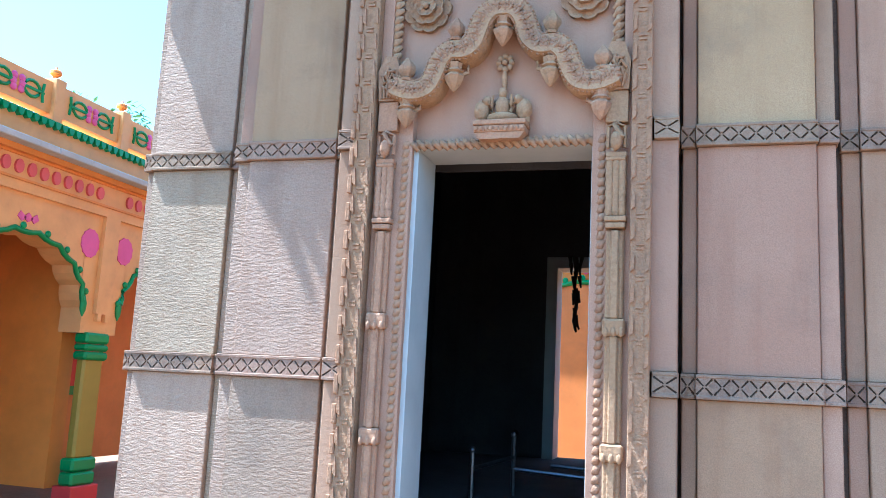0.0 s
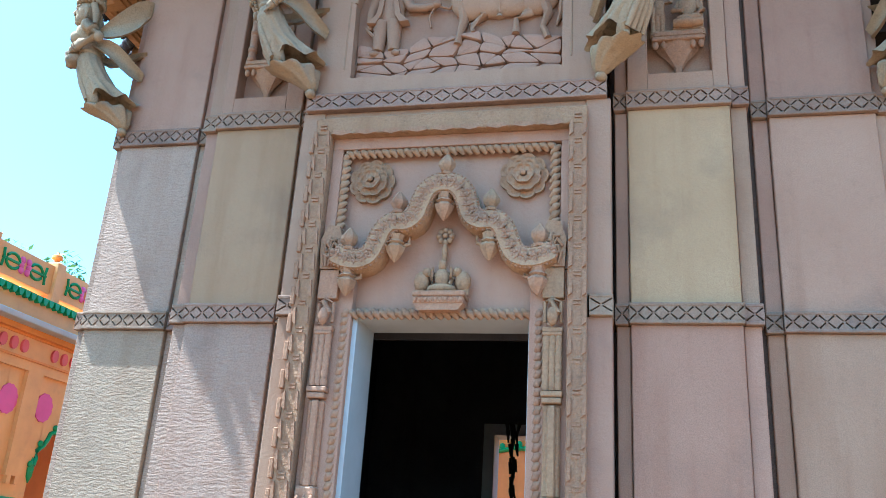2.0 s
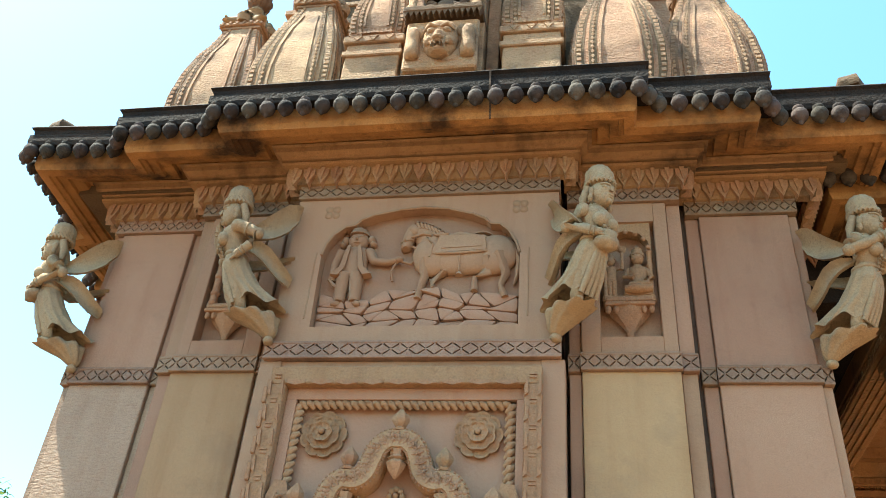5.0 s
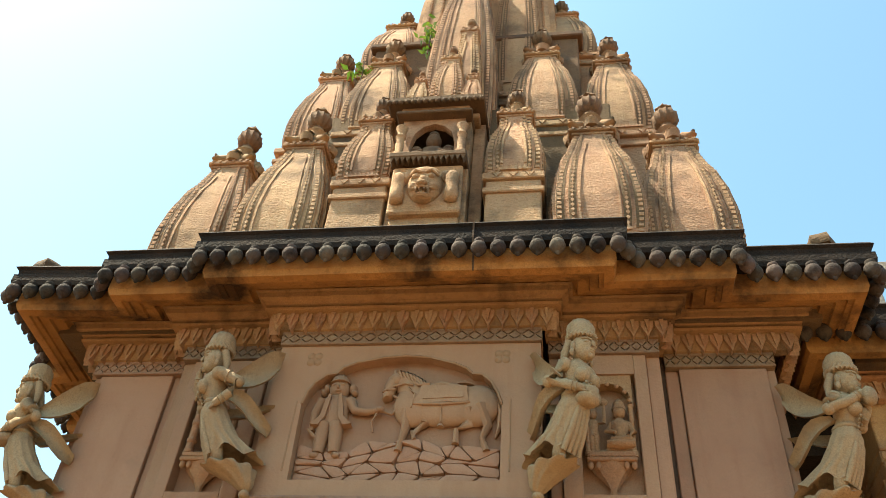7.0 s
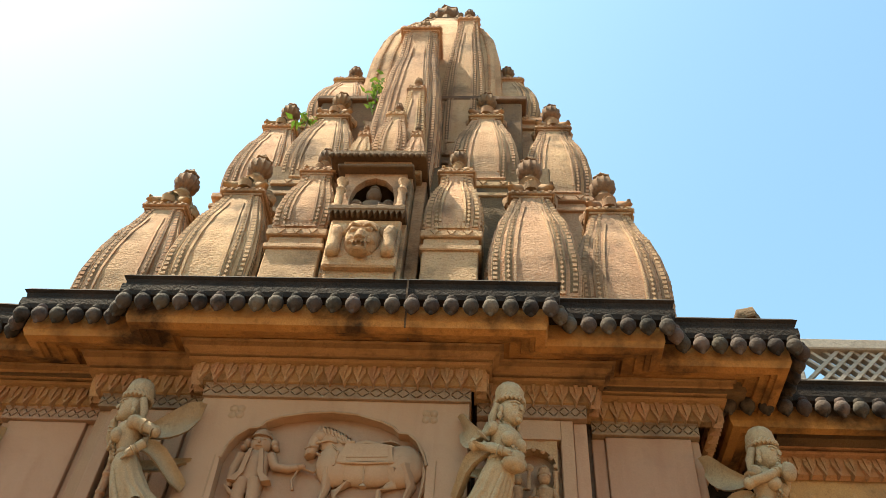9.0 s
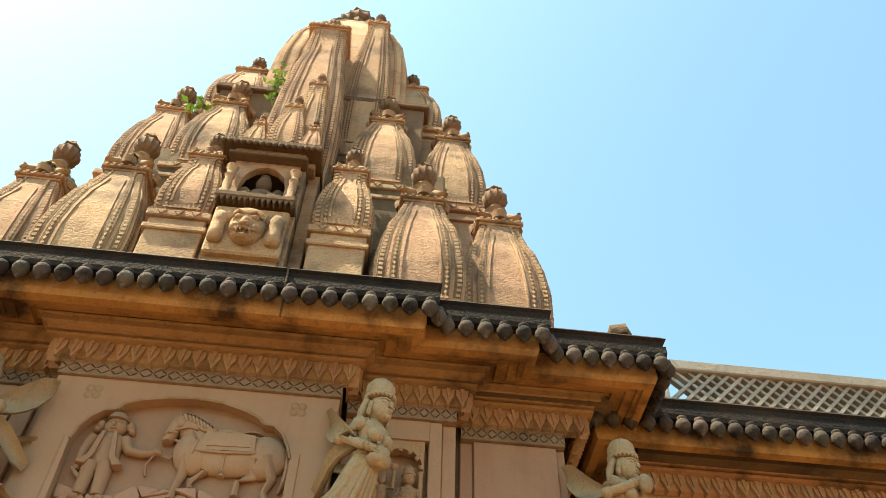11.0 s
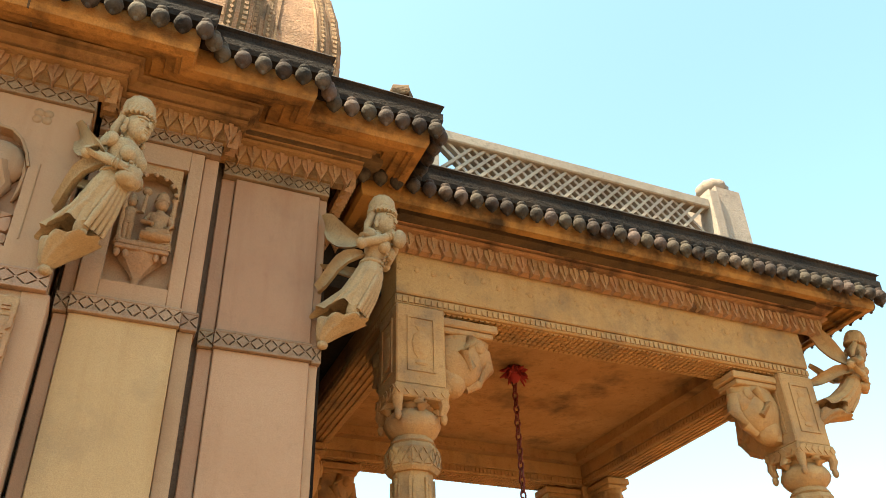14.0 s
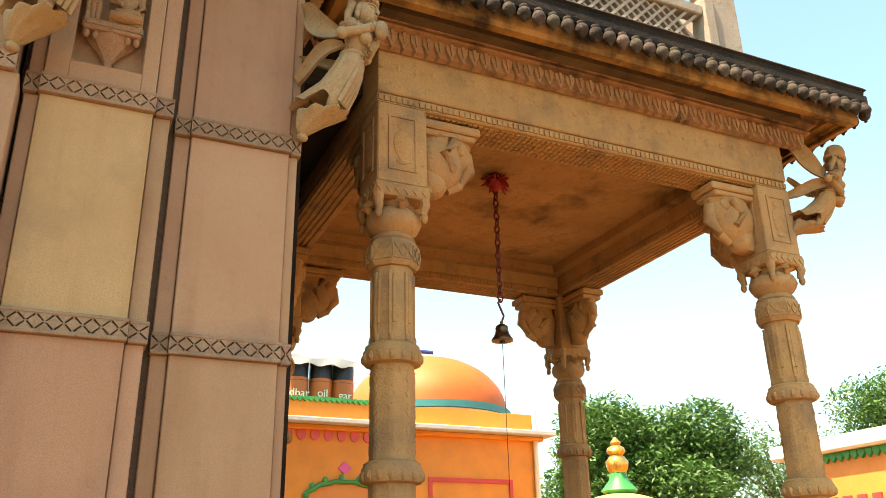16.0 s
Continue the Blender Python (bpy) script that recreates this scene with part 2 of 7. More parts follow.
# ---------------- mesh helpers ----------------
class Geo:
    def __init__(self):
        self.v, self.f = [], []

    def add(self, verts, faces):
        n = len(self.v)
        self.v.extend(tuple(p) for p in verts)
        self.f.extend(tuple(i + n for i in q) for q in faces)
        return self

    def box(self, x0, x1, y0, y1, z0, z1, ch=0.0):
        if x0 > x1:
            x0, x1 = x1, x0
        if ch <= 0:
            v = [(x, y, z) for x in (x0, x1) for y in (y0, y1) for z in (z0, z1)]
            return self.add(v, [(0, 1, 3, 2), (4, 6, 7, 5), (0, 4, 5, 1), (2, 3, 7, 6), (0, 2, 6, 4), (1, 5, 7, 3)])
        lo, hi, v, ix = (x0, y0, z0), (x1, y1, z1), [], {}
        for a in range(3):
            for cx in (0, 1):
                for cy in (0, 1):
                    for cz in (0, 1):
                        p, c = [], (cx, cy, cz)
                        for k in range(3):
                            base = hi[k] if c[k] else lo[k]
                            if k != a:
                                base += -ch if c[k] else ch
                            p.append(base)
                        ix[(a, c)] = len(v)
                        v.append(tuple(p))
        f = []
        for a in range(3):
            b1, b2 = (a + 1) % 3, (a + 2) % 3
            for s in (0, 1):
                quad = []
                for u, w in ((0, 0), (1, 0), (1, 1), (0, 1)):
                    c = [0, 0, 0]
                    c[a], c[b1], c[b2] = s, u, w
                    quad.append(ix[(a, tuple(c))])
                f.append(tuple(quad if s else quad[::-1]))
        for a in range(3):
            b1, b2 = (a + 1) % 3, (a + 2) % 3
            for u in (0, 1):
                for w in (0, 1):
                    c0, c1 = [0, 0, 0], [0, 0, 0]
                    c0[b1] = c1[b1] = u
                    c0[b2] = c1[b2] = w
                    c1[a] = 1
                    c0, c1 = tuple(c0), tuple(c1)
                    q = (ix[(b1, c0)], ix[(b1, c1)], ix[(b2, c1)], ix[(b2, c0)])
                    f.append(q if u == w else q[::-1])
        for cx in (0, 1):
            for cy in (0, 1):
                for cz in (0, 1):
                    c = (cx, cy, cz)
                    t = (ix[(0, c)], ix[(1, c)], ix[(2, c)])
                    f.append(t if (cx + cy + cz) % 2 else t[::-1])
        return self.add(v, f)

    def loft(self, rings, cap=True):
        n, v, f = len(rings[0]), [], []
        for r in rings:
            v.extend(r)
        for i in range(len(rings) - 1):
            for j in range(n):
                k = (j + 1) % n
                f.append((i * n + j, i * n + k, (i + 1) * n + k, (i + 1) * n + j))
        if cap:
            f.append(tuple(range(n - 1, -1, -1)))
            f.append(tuple((len(rings) - 1) * n + j for j in range(n)))
        return self.add(v, f)

    def lathe(self, profile, n=16, at=(0, 0, 0), lobes=0, depth=0.0, squash=(1, 1)):
        rings = []
        for r, z in profile:
            ring = []
            for j in range(n):
                a = 2 * math.pi * j / n
                rr = r * (1 + depth * math.cos(lobes * a)) if lobes else r
                ring.append((at[0] + rr * math.cos(a) * squash[0], at[1] + rr * math.sin(a) * squash[1], at[2] + z))
            rings.append(ring)
        return self.loft(rings)

    def tube(self, pts, radii, n=8, flat=1.0):
        pts = [Vector(p) for p in pts]
        if isinstance(radii, (int, float)):
            radii = [radii] * len(pts)
        rings = []
        for i, p in enumerate(pts):
            d = (pts[min(i + 1, len(pts) - 1)] - pts[max(i - 1, 0)]).normalized()
            up = Vector((0, 0, 1)) if abs(d.z) < 0.9 else Vector((0, 1, 0))
            a = d.cross(up).normalized()
            b = a.cross(d).normalized()
            rings.append([tuple(p + radii[i] * (math.cos(t) * a * flat + math.sin(t) * b)) for t in [2 * math.pi * j / n for j in range(n)]])
        return self.loft(rings)

    def prism(self, poly, y0, y1):
        """A shape in the x-z plane, from y0 (front) to y1 (back); its points run round in either sense."""
        area = sum(poly[i][0] * poly[(i + 1) % len(poly)][1] - poly[(i + 1) % len(poly)][0] * poly[i][1] for i in range(len(poly)))
        if area < 0:
            poly = poly[::-1]
        n = len(poly)
        v = [(x, y0, z) for x, z in poly] + [(x, y1, z) for x, z in poly]
        f = [tuple(range(n)), tuple(range(2 * n - 1, n - 1, -1))]
        f += [(j, n + j, n + (j + 1) % n, (j + 1) % n) for j in range(n)]
        return self.add(v, f)

    def blob(self, at, r, n=12, m=8):
        rx, ry, rz = (r, r, r) if isinstance(r, (int, float)) else r
        rings = []
        for i in range(m + 1):
            t = math.pi * (0.02 + 0.96 * i / m)
            rings.append([(at[0] + rx * math.sin(t) * math.cos(2 * math.pi * j / n), at[1] + ry * math.sin(t) * math.sin(2 * math.pi * j / n), at[2] - rz * math.cos(t)) for j in range(n)])
        return self.loft(rings)

    def moved(self, m):
        self.v = [tuple(m @ Vector(p)) for p in self.v]
        if m.determinant() < 0:
            self.f = [q[::-1] for q in self.f]
        return self

    def mesh(self, name, mat, smooth=None):
        me = bpy.data.meshes.new(name)
        me.from_pydata(self.v, [], self.f)
        me.materials.append(mat)
        if smooth:
            me.polygons.foreach_set("use_smooth", [True] * len(me.polygons))
            me.set_sharp_from_angle(angle=radians(smooth))
        me.update()
        return me


def part(name, geo, mat, parent=None, label="", smooth=None, kind=""):
    ob = new(name, geo if isinstance(geo, bpy.types.Mesh) else geo.mesh(name, mat, smooth))
    ob.parent = parent
    if label:
        tagged(ob, label)
    if kind:
        tagged(ob, kind=kind)
    return ob


def thing(name, label, category, at=(0, 0, 0), group="", kind=""):
    ob = new(name)
    ob.location = at
    ob.empty_display_size = 0.2
    return tagged(ob, label, category, group, kind)


def lerp(a, b, t):
    return a + (b - a) * t


def curve_at(knots, t):
    """A smooth value along knots (t, value)."""
    for (t0, v0), (t1, v1) in zip(knots, knots[1:]):
        if t <= t1:
            k = (t - t0) / (t1 - t0)
            return lerp(v0, v1, k * k * (3 - 2 * k) * 0.4 + k * 0.6)
    return knots[-1][1]

# ---------------- ground ----------------
g = Geo()
g.box(-400, 400, -400, 400, -0.3, 0.0)
tagged(part("ground", g, GROUND), "pale dusty paved temple courtyard", "ground", kind="structure")

# ---------------- sanctum walls ----------------
AX = 3.38                      # the spire's axis stands at (0, AX)
BAYS = [  # outer edges, main panel, face
    (1.116, 1.985, 1.205, 1.874, 0.18),
    (2.043, 2.895, 2.15, 2.825, 0.38),
]
LEVELS = [(0.55, 1.72), (1.865, 3.243), (3.38, 4.768), (4.907, 6.25)]
BANDS = [(1.72, 1.865), (3.243, 3.38), (4.768, 4.907)]

wall_front = thing("wall_south", "stepped sandstone wall of the sanctum with carved bands", "wall", kind="structure")
core = Geo()
core.box(-2.86, -0.66, 0.52, 0.66, 0.0, 6.6)
core.box(0.70, 2.86, 0.52, 0.66, 0.0, 6.6)
core.box(-0.66, 0.70, 0.52, 0.66, 3.40, 6.6)
core.box(-0.66, 0.70, 0.30, 0.66, 0.0, 0.80)
part("wall_core", core, PINK, wall_front)
for sgn in (-1, 1):
    # right-hand gaps get a dark backing, their shade put in as colour
    for (x0, x1), yb in (((1.086, 1.14), 0.225 if sgn < 0 else 0.42), ((1.97, 2.06), 0.5)):
        gb = Geo()
        gb.box(sgn * x0, sgn * x1, yb - 0.06, yb, 0.0, 6.6)
        part("gap_backing", gb, PINK if sgn < 0 else RECESS_SHADE, wall_front)


def diamond_band(name, x0, x1, z0, z1, y, parent, cells=None, mat=BANDM):
    """A band with a row of incised crosses; what stands between the cuts is proud."""
    h = z1 - z0
    lip = 0.022
    b = Geo()
    b.box(x0, x1, y, y + 0.09, z0, z0 + lip, 0.004)
    b.box(x0, x1, y, y + 0.09, z1 - lip, z1, 0.004)
    n = cells or max(1, round((x1 - x0) / (h - 2 * lip) / 1.0))
    w, a0, a1, gr = (x1 - x0) / n, z0 + lip, z1 - lip, 0.0045
    for i in range(n):
        # a cross of four short cuts, left solid where they would meet
        xa, xb = x0 + i * w, x0 + (i + 1) * w
        xm, zm, hw, hh = (xa + xb) / 2, (a0 + a1) / 2, w / 2, (a1 - a0) / 2
        b.prism([(xa + gr * 2, a1), (xb - gr * 2, a1), (xm + gr, zm + gr * 2), (xm - gr, zm + gr * 2)], y + 0.004, y + 0.05)
        b.prism([(xa + gr * 2, a0), (xb - gr * 2, a0), (xm + gr, zm - gr * 2), (xm - gr, zm - gr * 2)], y + 0.004, y + 0.05)
        b.prism([(xa, a0 + gr * 1.8), (xa, a1 - gr * 1.8), (xm - gr * 1.8, zm)], y + 0.004, y + 0.05)
        b.prism([(xb, a0 + gr * 1.8), (xb, a1 - gr * 1.8), (xm + gr * 1.8, zm)], y + 0.004, y + 0.05)
        b.prism([(xm - hw * 0.22, zm), (xm, zm - hh * 0.22), (xm + hw * 0.22, zm), (xm, zm + hh * 0.22)], y + 0.006, y + 0.05)
        for cx in (xa, xb):
            for cz, sz in ((a0, 1), (a1, -1)):
                e = hw * 0.22 * (1 if cx == xa else -1)
                b.prism([(cx, cz), (cx + e, cz), (cx, cz + sz * hh * 0.22)], y + 0.006, y + 0.05)
    ob = part(name, b, mat, parent)
    # dark backing deepens the shade in the cuts by colour
    back = Geo()
    back.box(x0 + 0.002, x1 - 0.002, y + 0.022, y + 0.10, z0 + lip * 0.5, z1 - lip * 0.5)
    part("groove_backing", back, RECESS_SHADE, ob)
    return ob


panel_tone = {(-1, 0): [ROUGH, ROUGH, YELLOW, PINK], (-1, 1): [ROUGH, ROUGH, ROUGH, PINK], (1, 0): [YELLOW, ROSY, YELLOW, PINK], (1, 1): [PINK, PINK, PINK, PINK]}
rnd = random.Random(4)
for sgn in (-1, 1):
    for bi, (xo0, xo1, xm0, xm1, y) in enumerate(BAYS):
        for li, (z0, z1) in enumerate(LEVELS):
            mat = panel_tone[(sgn, bi)][li]
            p = Geo()
            if bi == 0 and li == 3:
                # a framed niche is cut into this slab
                nx0, nx1, nz0, nz1 = 1.345, 1.775, 5.045, 6.07
                p.box(sgn * xm0, sgn * nx0, y, y + 0.2, z0, z1, 0.006)
                p.box(sgn * nx1, sgn * xm1, y, y + 0.2, z0, z1, 0.006)
                p.box(sgn * nx0, sgn * nx1, y, y + 0.2, z0, nz0)
                p.box(sgn * nx0, sgn * nx1, y, y + 0.2, nz1, z1)
                p.box(sgn * nx0, sgn * nx1, y + 0.13, y + 0.2, nz0, nz1)
            else:
                p.box(sgn * xm0, sgn * xm1, y, y + 0.2, z0, z1, 0.006)
            part("stone_panel", p, mat, wall_front)
            for xa, xb in ((xo0, xm0 - 0.004), (xm1 + 0.004, xo1)):
                s = Geo()
                s.box(sgn * xa, sgn * xb, y + 0.035, y + 0.34, z0, z1, 0.006)
                part("stone_strip", s, PINK if mat is not ROUGH else ROUGH, wall_front)
        for z0, z1 in BANDS:
            xa, xb = sorted((sgn * xm0, sgn * xm1))
            diamond_band("carved_band", xa - 0.01, xb + 0.01, z0, z1, y - 0.035, wall_front)
            for ea, eb in ((xo0 - 0.008, xm0 - 0.014), (xm1 + 0.014, xo1 + 0.015)):
                ea, eb = sorted((sgn * ea, sgn * eb))
                diamond_band("band_block", ea, eb, z0, z1, y - 0.005, wall_front, 1)
                fill = Geo()
                fill.box(ea, eb, y + 0.08, y + 0.34, z0, z1)
                part("band_return", fill, CARVED, wall_front)

# middle bay beside and over the doorway
for sgn in (-1, 1):
    for z0, z1 in ((0.55, 1.72), (1.865, 3.243), (3.38, 4.768)):
        s = Geo()
        s.box(sgn * 0.93, sgn * 1.094, 0.0, 0.5, z0, z1, 0.006)
        part("stone_strip", s, PINK, wall_front)
    for z0, z1 in BANDS[:2]:
        ea, eb = sorted((sgn * 0.955, sgn * 1.10))
        ob = diamond_band("band_block", ea, eb, z0, z1, -0.035, wall_front, 1)
        fill = Geo()
        fill.box(ea, eb, 0.06, 0.5, z0, z1)
        part("band_return", fill, CARVED, wall_front)
diamond_band("carved_band", -1.07, 1.07, 4.768, 4.907, -0.045, wall_front, 17)
fill = Geo()
fill.box(-1.065, 1.065, 0.05, 0.52, 4.768, 4.907)
fill.box(-1.06, 1.06, 0.012, 0.5, 4.70, 4.768, 0.006)
part("lintel_course", fill, PINK, wall_front)

# the other three sides, closed and plain
back_walls = Geo()
back_walls.box(-2.9, -2.4, 0.66, 6.4, 0, 6.6)
back_walls.box(2.4, 2.9, 0.66, 6.4, 0, 6.6)
back_walls.box(-2.9, -0.76, 6.4, 6.76, 0, 6.6)
back_walls.box(0.28, 2.9, 6.4, 6.76, 0, 6.6)
back_walls.box(-0.76, 0.28, 6.4, 6.76, 3.52, 6.6)
tagged(part("wall_north", back_walls, PINK), "plain sandstone side and rear walls of the sanctum", "wall", kind="structure")
# room surfaces whose dark colour stands for the shade inside
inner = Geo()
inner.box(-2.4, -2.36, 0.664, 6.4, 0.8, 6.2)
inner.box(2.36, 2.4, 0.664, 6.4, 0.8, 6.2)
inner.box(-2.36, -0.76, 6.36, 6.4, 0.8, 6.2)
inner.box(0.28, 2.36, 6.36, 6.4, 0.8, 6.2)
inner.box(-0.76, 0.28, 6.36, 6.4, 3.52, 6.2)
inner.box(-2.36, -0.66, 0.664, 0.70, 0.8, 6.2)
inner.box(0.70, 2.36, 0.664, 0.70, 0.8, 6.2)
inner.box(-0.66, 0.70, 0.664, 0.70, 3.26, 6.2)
tagged(part("wall_inner", inner, DARK_IN), "interior walls of the sanctum, the room's shade painted in", "wall", kind="structure")
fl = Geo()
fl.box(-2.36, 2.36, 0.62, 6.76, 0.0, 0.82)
tagged(part("floor", fl, DARK_IN), "stone floor of the sanctum, the room's shade painted in", "floor", kind="structure")
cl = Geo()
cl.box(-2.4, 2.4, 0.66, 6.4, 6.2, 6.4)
tagged(part("ceiling", cl, DARK_IN), "sanctum ceiling, the room's shade painted in", "ceiling", kind="structure")
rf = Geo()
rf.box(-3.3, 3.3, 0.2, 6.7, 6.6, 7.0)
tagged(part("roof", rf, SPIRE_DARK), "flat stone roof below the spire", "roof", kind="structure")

# ---------------- stepped eave ----------------


def stepped_plan():
    side = [(-2.93, -3.0), (-2.0, -3.0), (-2.0, -3.2), (-1.095, -3.2), (-1.095, -3.38), (1.095, -3.38), (1.095, -3.2), (2.0, -3.2), (2.0, -3.0)]
    out = []
    for k in range(4):
        c, s = [(1, 0), (0, 1), (-1, 0), (0, -1)][k]
        out += [(x * c - y * s, x * s + y * c + AX) for x, y in (side if k == 0 else [(-3.0 if i == 0 else px, py) for i, (px, py) in enumerate(side)])]
    return out


def offset_plan(plan, d):
    n, out = len(plan), []
    for i, (x, y) in enumerate(plan):
        px, py = plan[i - 1]
        qx, qy = plan[(i + 1) % n]
        ax, ay, bx, by = x - px, y - py, qx - x, qy - y
        la, lb = math.hypot(ax, ay), math.hypot(bx, by)
        n1, n2 = (ay / la, -ax / la), (by / lb, -bx / lb)
        out.append((x + d * (n1[0] + n2[0]), y + d * (n1[1] + n2[1])))
    return out


def swept(plan, profile, smooth=None):
    e = Geo()
    rings = [[(x, y, z) for x, y in offset_plan(plan, d)] for d, z in profile]
    e.loft(rings, cap=False)
    return e


def edge_runs(plan, d, pitch, only=None):
    """Places at an even pitch along each edge of the plan, with the edge's outward angle."""
    q, out = offset_plan(plan, d), []
    for i, (x, y) in enumerate(q):
        x2, y2 = q[(i + 1) % len(q)]
        length = math.hypot(x2 - x, y2 - y)
        if length < pitch * 0.8:
            if length > pitch * 0.45:
                out.append(((x + x2) / 2, (y + y2) / 2, math.atan2(-(x2 - x), y2 - y)))
            continue
        k = max(1, round(length / pitch))
        for j in range(k):
            t = (j + 0.5) / k
            out.append((lerp(x, x2, t), lerp(y, y2, t), math.atan2(-(x2 - x), y2 - y)))
    return [p for p in out if only is None or only(p[0], p[1])]


KNOB_PROFILE = [(0.008, 0.0), (0.022, 0.012), (0.024, 0.03), (0.055, 0.05), (0.076, 0.085), (0.080, 0.115), (0.068, 0.15), (0.048, 0.17), (0.055, 0.185), (0.05, 0.205)]
knob_mesh = Geo().lathe(KNOB_PROFILE, 12).mesh("eave_knob", KNOB, 50)


leaf_geo = Geo()
leaf_geo.prism([(-0.05, 0.315), (0.05, 0.315), (0.048, 0.26), (0.018, 0.20), (0, 0.155), (-0.018, 0.20), (-0.048, 0.26)], -0.022, 0.06)
leaf_geo.prism([(-0.018, 0.32), (0.018, 0.32), (0, 0.20)], -0.04, 0.0)
leaf_mesh = leaf_geo.mesh("carved_leaf", CARVED)


def eave(name, label, plan, base, over, knob_where, drop=0.0):
    """Bracketing mouldings, a row of leaves, the ochre soffit, the blackened slab and its row of pot-shaped knobs."""
    e = thing(name, label, "eave", kind="structure")
    z = base
    part("moulding", swept(plan, [(0.0, z + 0.17), (0.05, z + 0.19), (0.09, z + 0.33), (0.135, z + 0.335), (0.14, z + 0.36), (0.09, z + 0.365), (0.09, z + 0.385), (0.145, z + 0.388), (0.15, z + 0.41), (0.195, z + 0.43), (0.20, z + 0.475), (0.23, z + 0.48)]), CORNICE, e)
    part("soffit", swept(plan, [(0.10, z + 0.50), (0.27, z + 0.498), (0.275, z + 0.45), (0.36, z + 0.435), (0.365, z + 0.405), (0.43, z + 0.395), (0.432, z + 0.372), (over - 0.19, z + 0.365), (over - 0.185, z + 0.345), (over - 0.11, z + 0.352), (over - 0.09, z + 0.40), (over - 0.09, z + 0.56)]), OCHRE, e, "ochre stained sloping underside, stains deepened as shade")
    part("eave_slab", swept(plan, [(over - 0.075, z + 0.54), (over - 0.01, z + 0.555), (over, z + 0.60), (over, z + 0.67), (over - 0.02, z + 0.685), (over - 0.012, z + 0.73), (over + 0.012, z + 0.75), (over - 0.02, z + 0.79), (over - 0.3, z + 0.82), (-0.25, z + 0.88)]), SOOT_SHADE, e, "soot-black weathered slab edge")
    for x, y, a in edge_runs(plan, 0.075, 0.115, knob_where):
        lf = part("carved_leaf", leaf_mesh, CARVED, e)
        lf.location, lf.rotation_euler = (x, y, z), (0, 0, a + math.pi / 2)
    for x, y, a in edge_runs(plan, over + 0.0, 0.152, knob_where):
        k = part("eave_knob", knob_mesh, KNOB, e)
        k.location = (x, y, z + 0.385)
        k.rotation_euler = (0, 0, a)
        k.scale = (0.80, 0.80, 0.86)
    return e


PLAN = stepped_plan()
main_eave = eave("eave_1", "overhanging stepped temple eave with blackened edge and pot-shaped stone knobs", PLAN, 6.20, 0.655, lambda x, y: y < 1.4 or x < -3.4 and y < 3)
# diamond courses below the leaf row
for sgn in (-1, 1):
    for xo0, xo1, xm0, xm1, y in BAYS:
        xa, xb = sorted((sgn * xo0, sgn * xo1))
        diamond_band("carved_band", xa, xb, 6.252, 6.385, y - 0.03, main_eave)
diamond_band("carved_band", -1.07, 1.07, 6.252, 6.385, -0.03, main_eave, 20)
jt = Geo()
jt.loft([[(x, -d - 0.005, zz) for x in (0.552, 0.566)] + [(x, -d + 0.004, zz + 0.004) for x in (0.566, 0.552)] for d, zz in ((0.27, 6.69), (0.277, 6.645), (0.362, 6.632), (0.47, 6.565), (0.545, 6.548), (0.567, 6.598), (0.58, 6.735), (0.645, 6.752), (0.657, 6.80), (0.657, 6.87), (0.668, 6.95))])
part("slab_joint", jt, RECESS_SHADE, main_eave, "open joint between two slabs")
ff = Geo()
for sgn in (-1, 1):
    ff.box(sgn * 2.06, sgn * 2.89, 0.42, 0.6, 6.25, 6.45)
    ff.box(sgn * 1.13, sgn * 1.97, 0.22, 0.6, 6.25, 6.45)
ff.box(-1.07, 1.07, 0.04, 0.6, 6.25, 6.45)
part("course_backing", ff, CARVED, main_eave)
# small seated crest stones on the slab's corners
for x, y in ((3.33, -0.13), (-3.45, -0.13)):
    c = Geo()
    c.box(-0.11, 0.11, -0.08, 0.08, 0.0, 0.05, 0.01)
    c.lathe([(0.10, 0.05), (0.115, 0.09), (0.10, 0.15), (0.05, 0.19), (0.02, 0.2)], 10, (0, 0, 0), 5, 0.12)
    ob = part("crest_stone", c, SPIRE_DARK, main_eave, smooth=40)
    ob.location = (x, y, 6.99)

# ---------------- doorway ----------------
DX = -0.012
DU = 0.004
doorway = thing("doorway", "carved sandstone door surround with rope mouldings and white painted reveal", "doorway")
fr = Geo()
for sgn in (-1, 1):
    fr.box(DX + sgn * 0.835, DX + sgn * 0.955, -0.055, 0.3, 0.8, 4.56, 0.006)
    part("architrave", fr, CARVED, doorway)
    fr = Geo()
fr.box(DX - 0.955, DX + 0.955, -0.052, 0.3, 4.562, 4.695, 0.006)
part("head_architrave", fr, CARVED, doorway)
lv = Geo()
k = 0
z = 0.95
while z < 4.5:
    for sgn in (-1, 1):
        for e0, e1 in ((0.838, 0.863), (0.925, 0.95)):
            lv.prism([(DX + sgn * e0, z), (DX + sgn * e1, z + 0.02), (DX + sgn * e1, z + 0.10), (DX + sgn * (e0 + 0.01), z + 0.12)], -0.072, -0.05)
        lv.box(DX + sgn * 0.872, DX + sgn * 0.918, -0.064, -0.05, z + 0.135, z + 0.15)
        lv.box(DX + sgn * 0.872, DX + sgn * 0.918, -0.064, -0.05, z + 0.16, z + 0.17)
    z += 0.185
xx = -0.82
while xx < 0.74:
    lv.prism([(DX + xx, 4.59), (DX + xx + 0.12, 4.59), (DX + xx + 0.135, 4.565), (DX + xx + 0.06, 4.548), (DX + xx - 0.012, 4.565)], -0.062, -0.045)
    xx += 0.185
z = 0.9
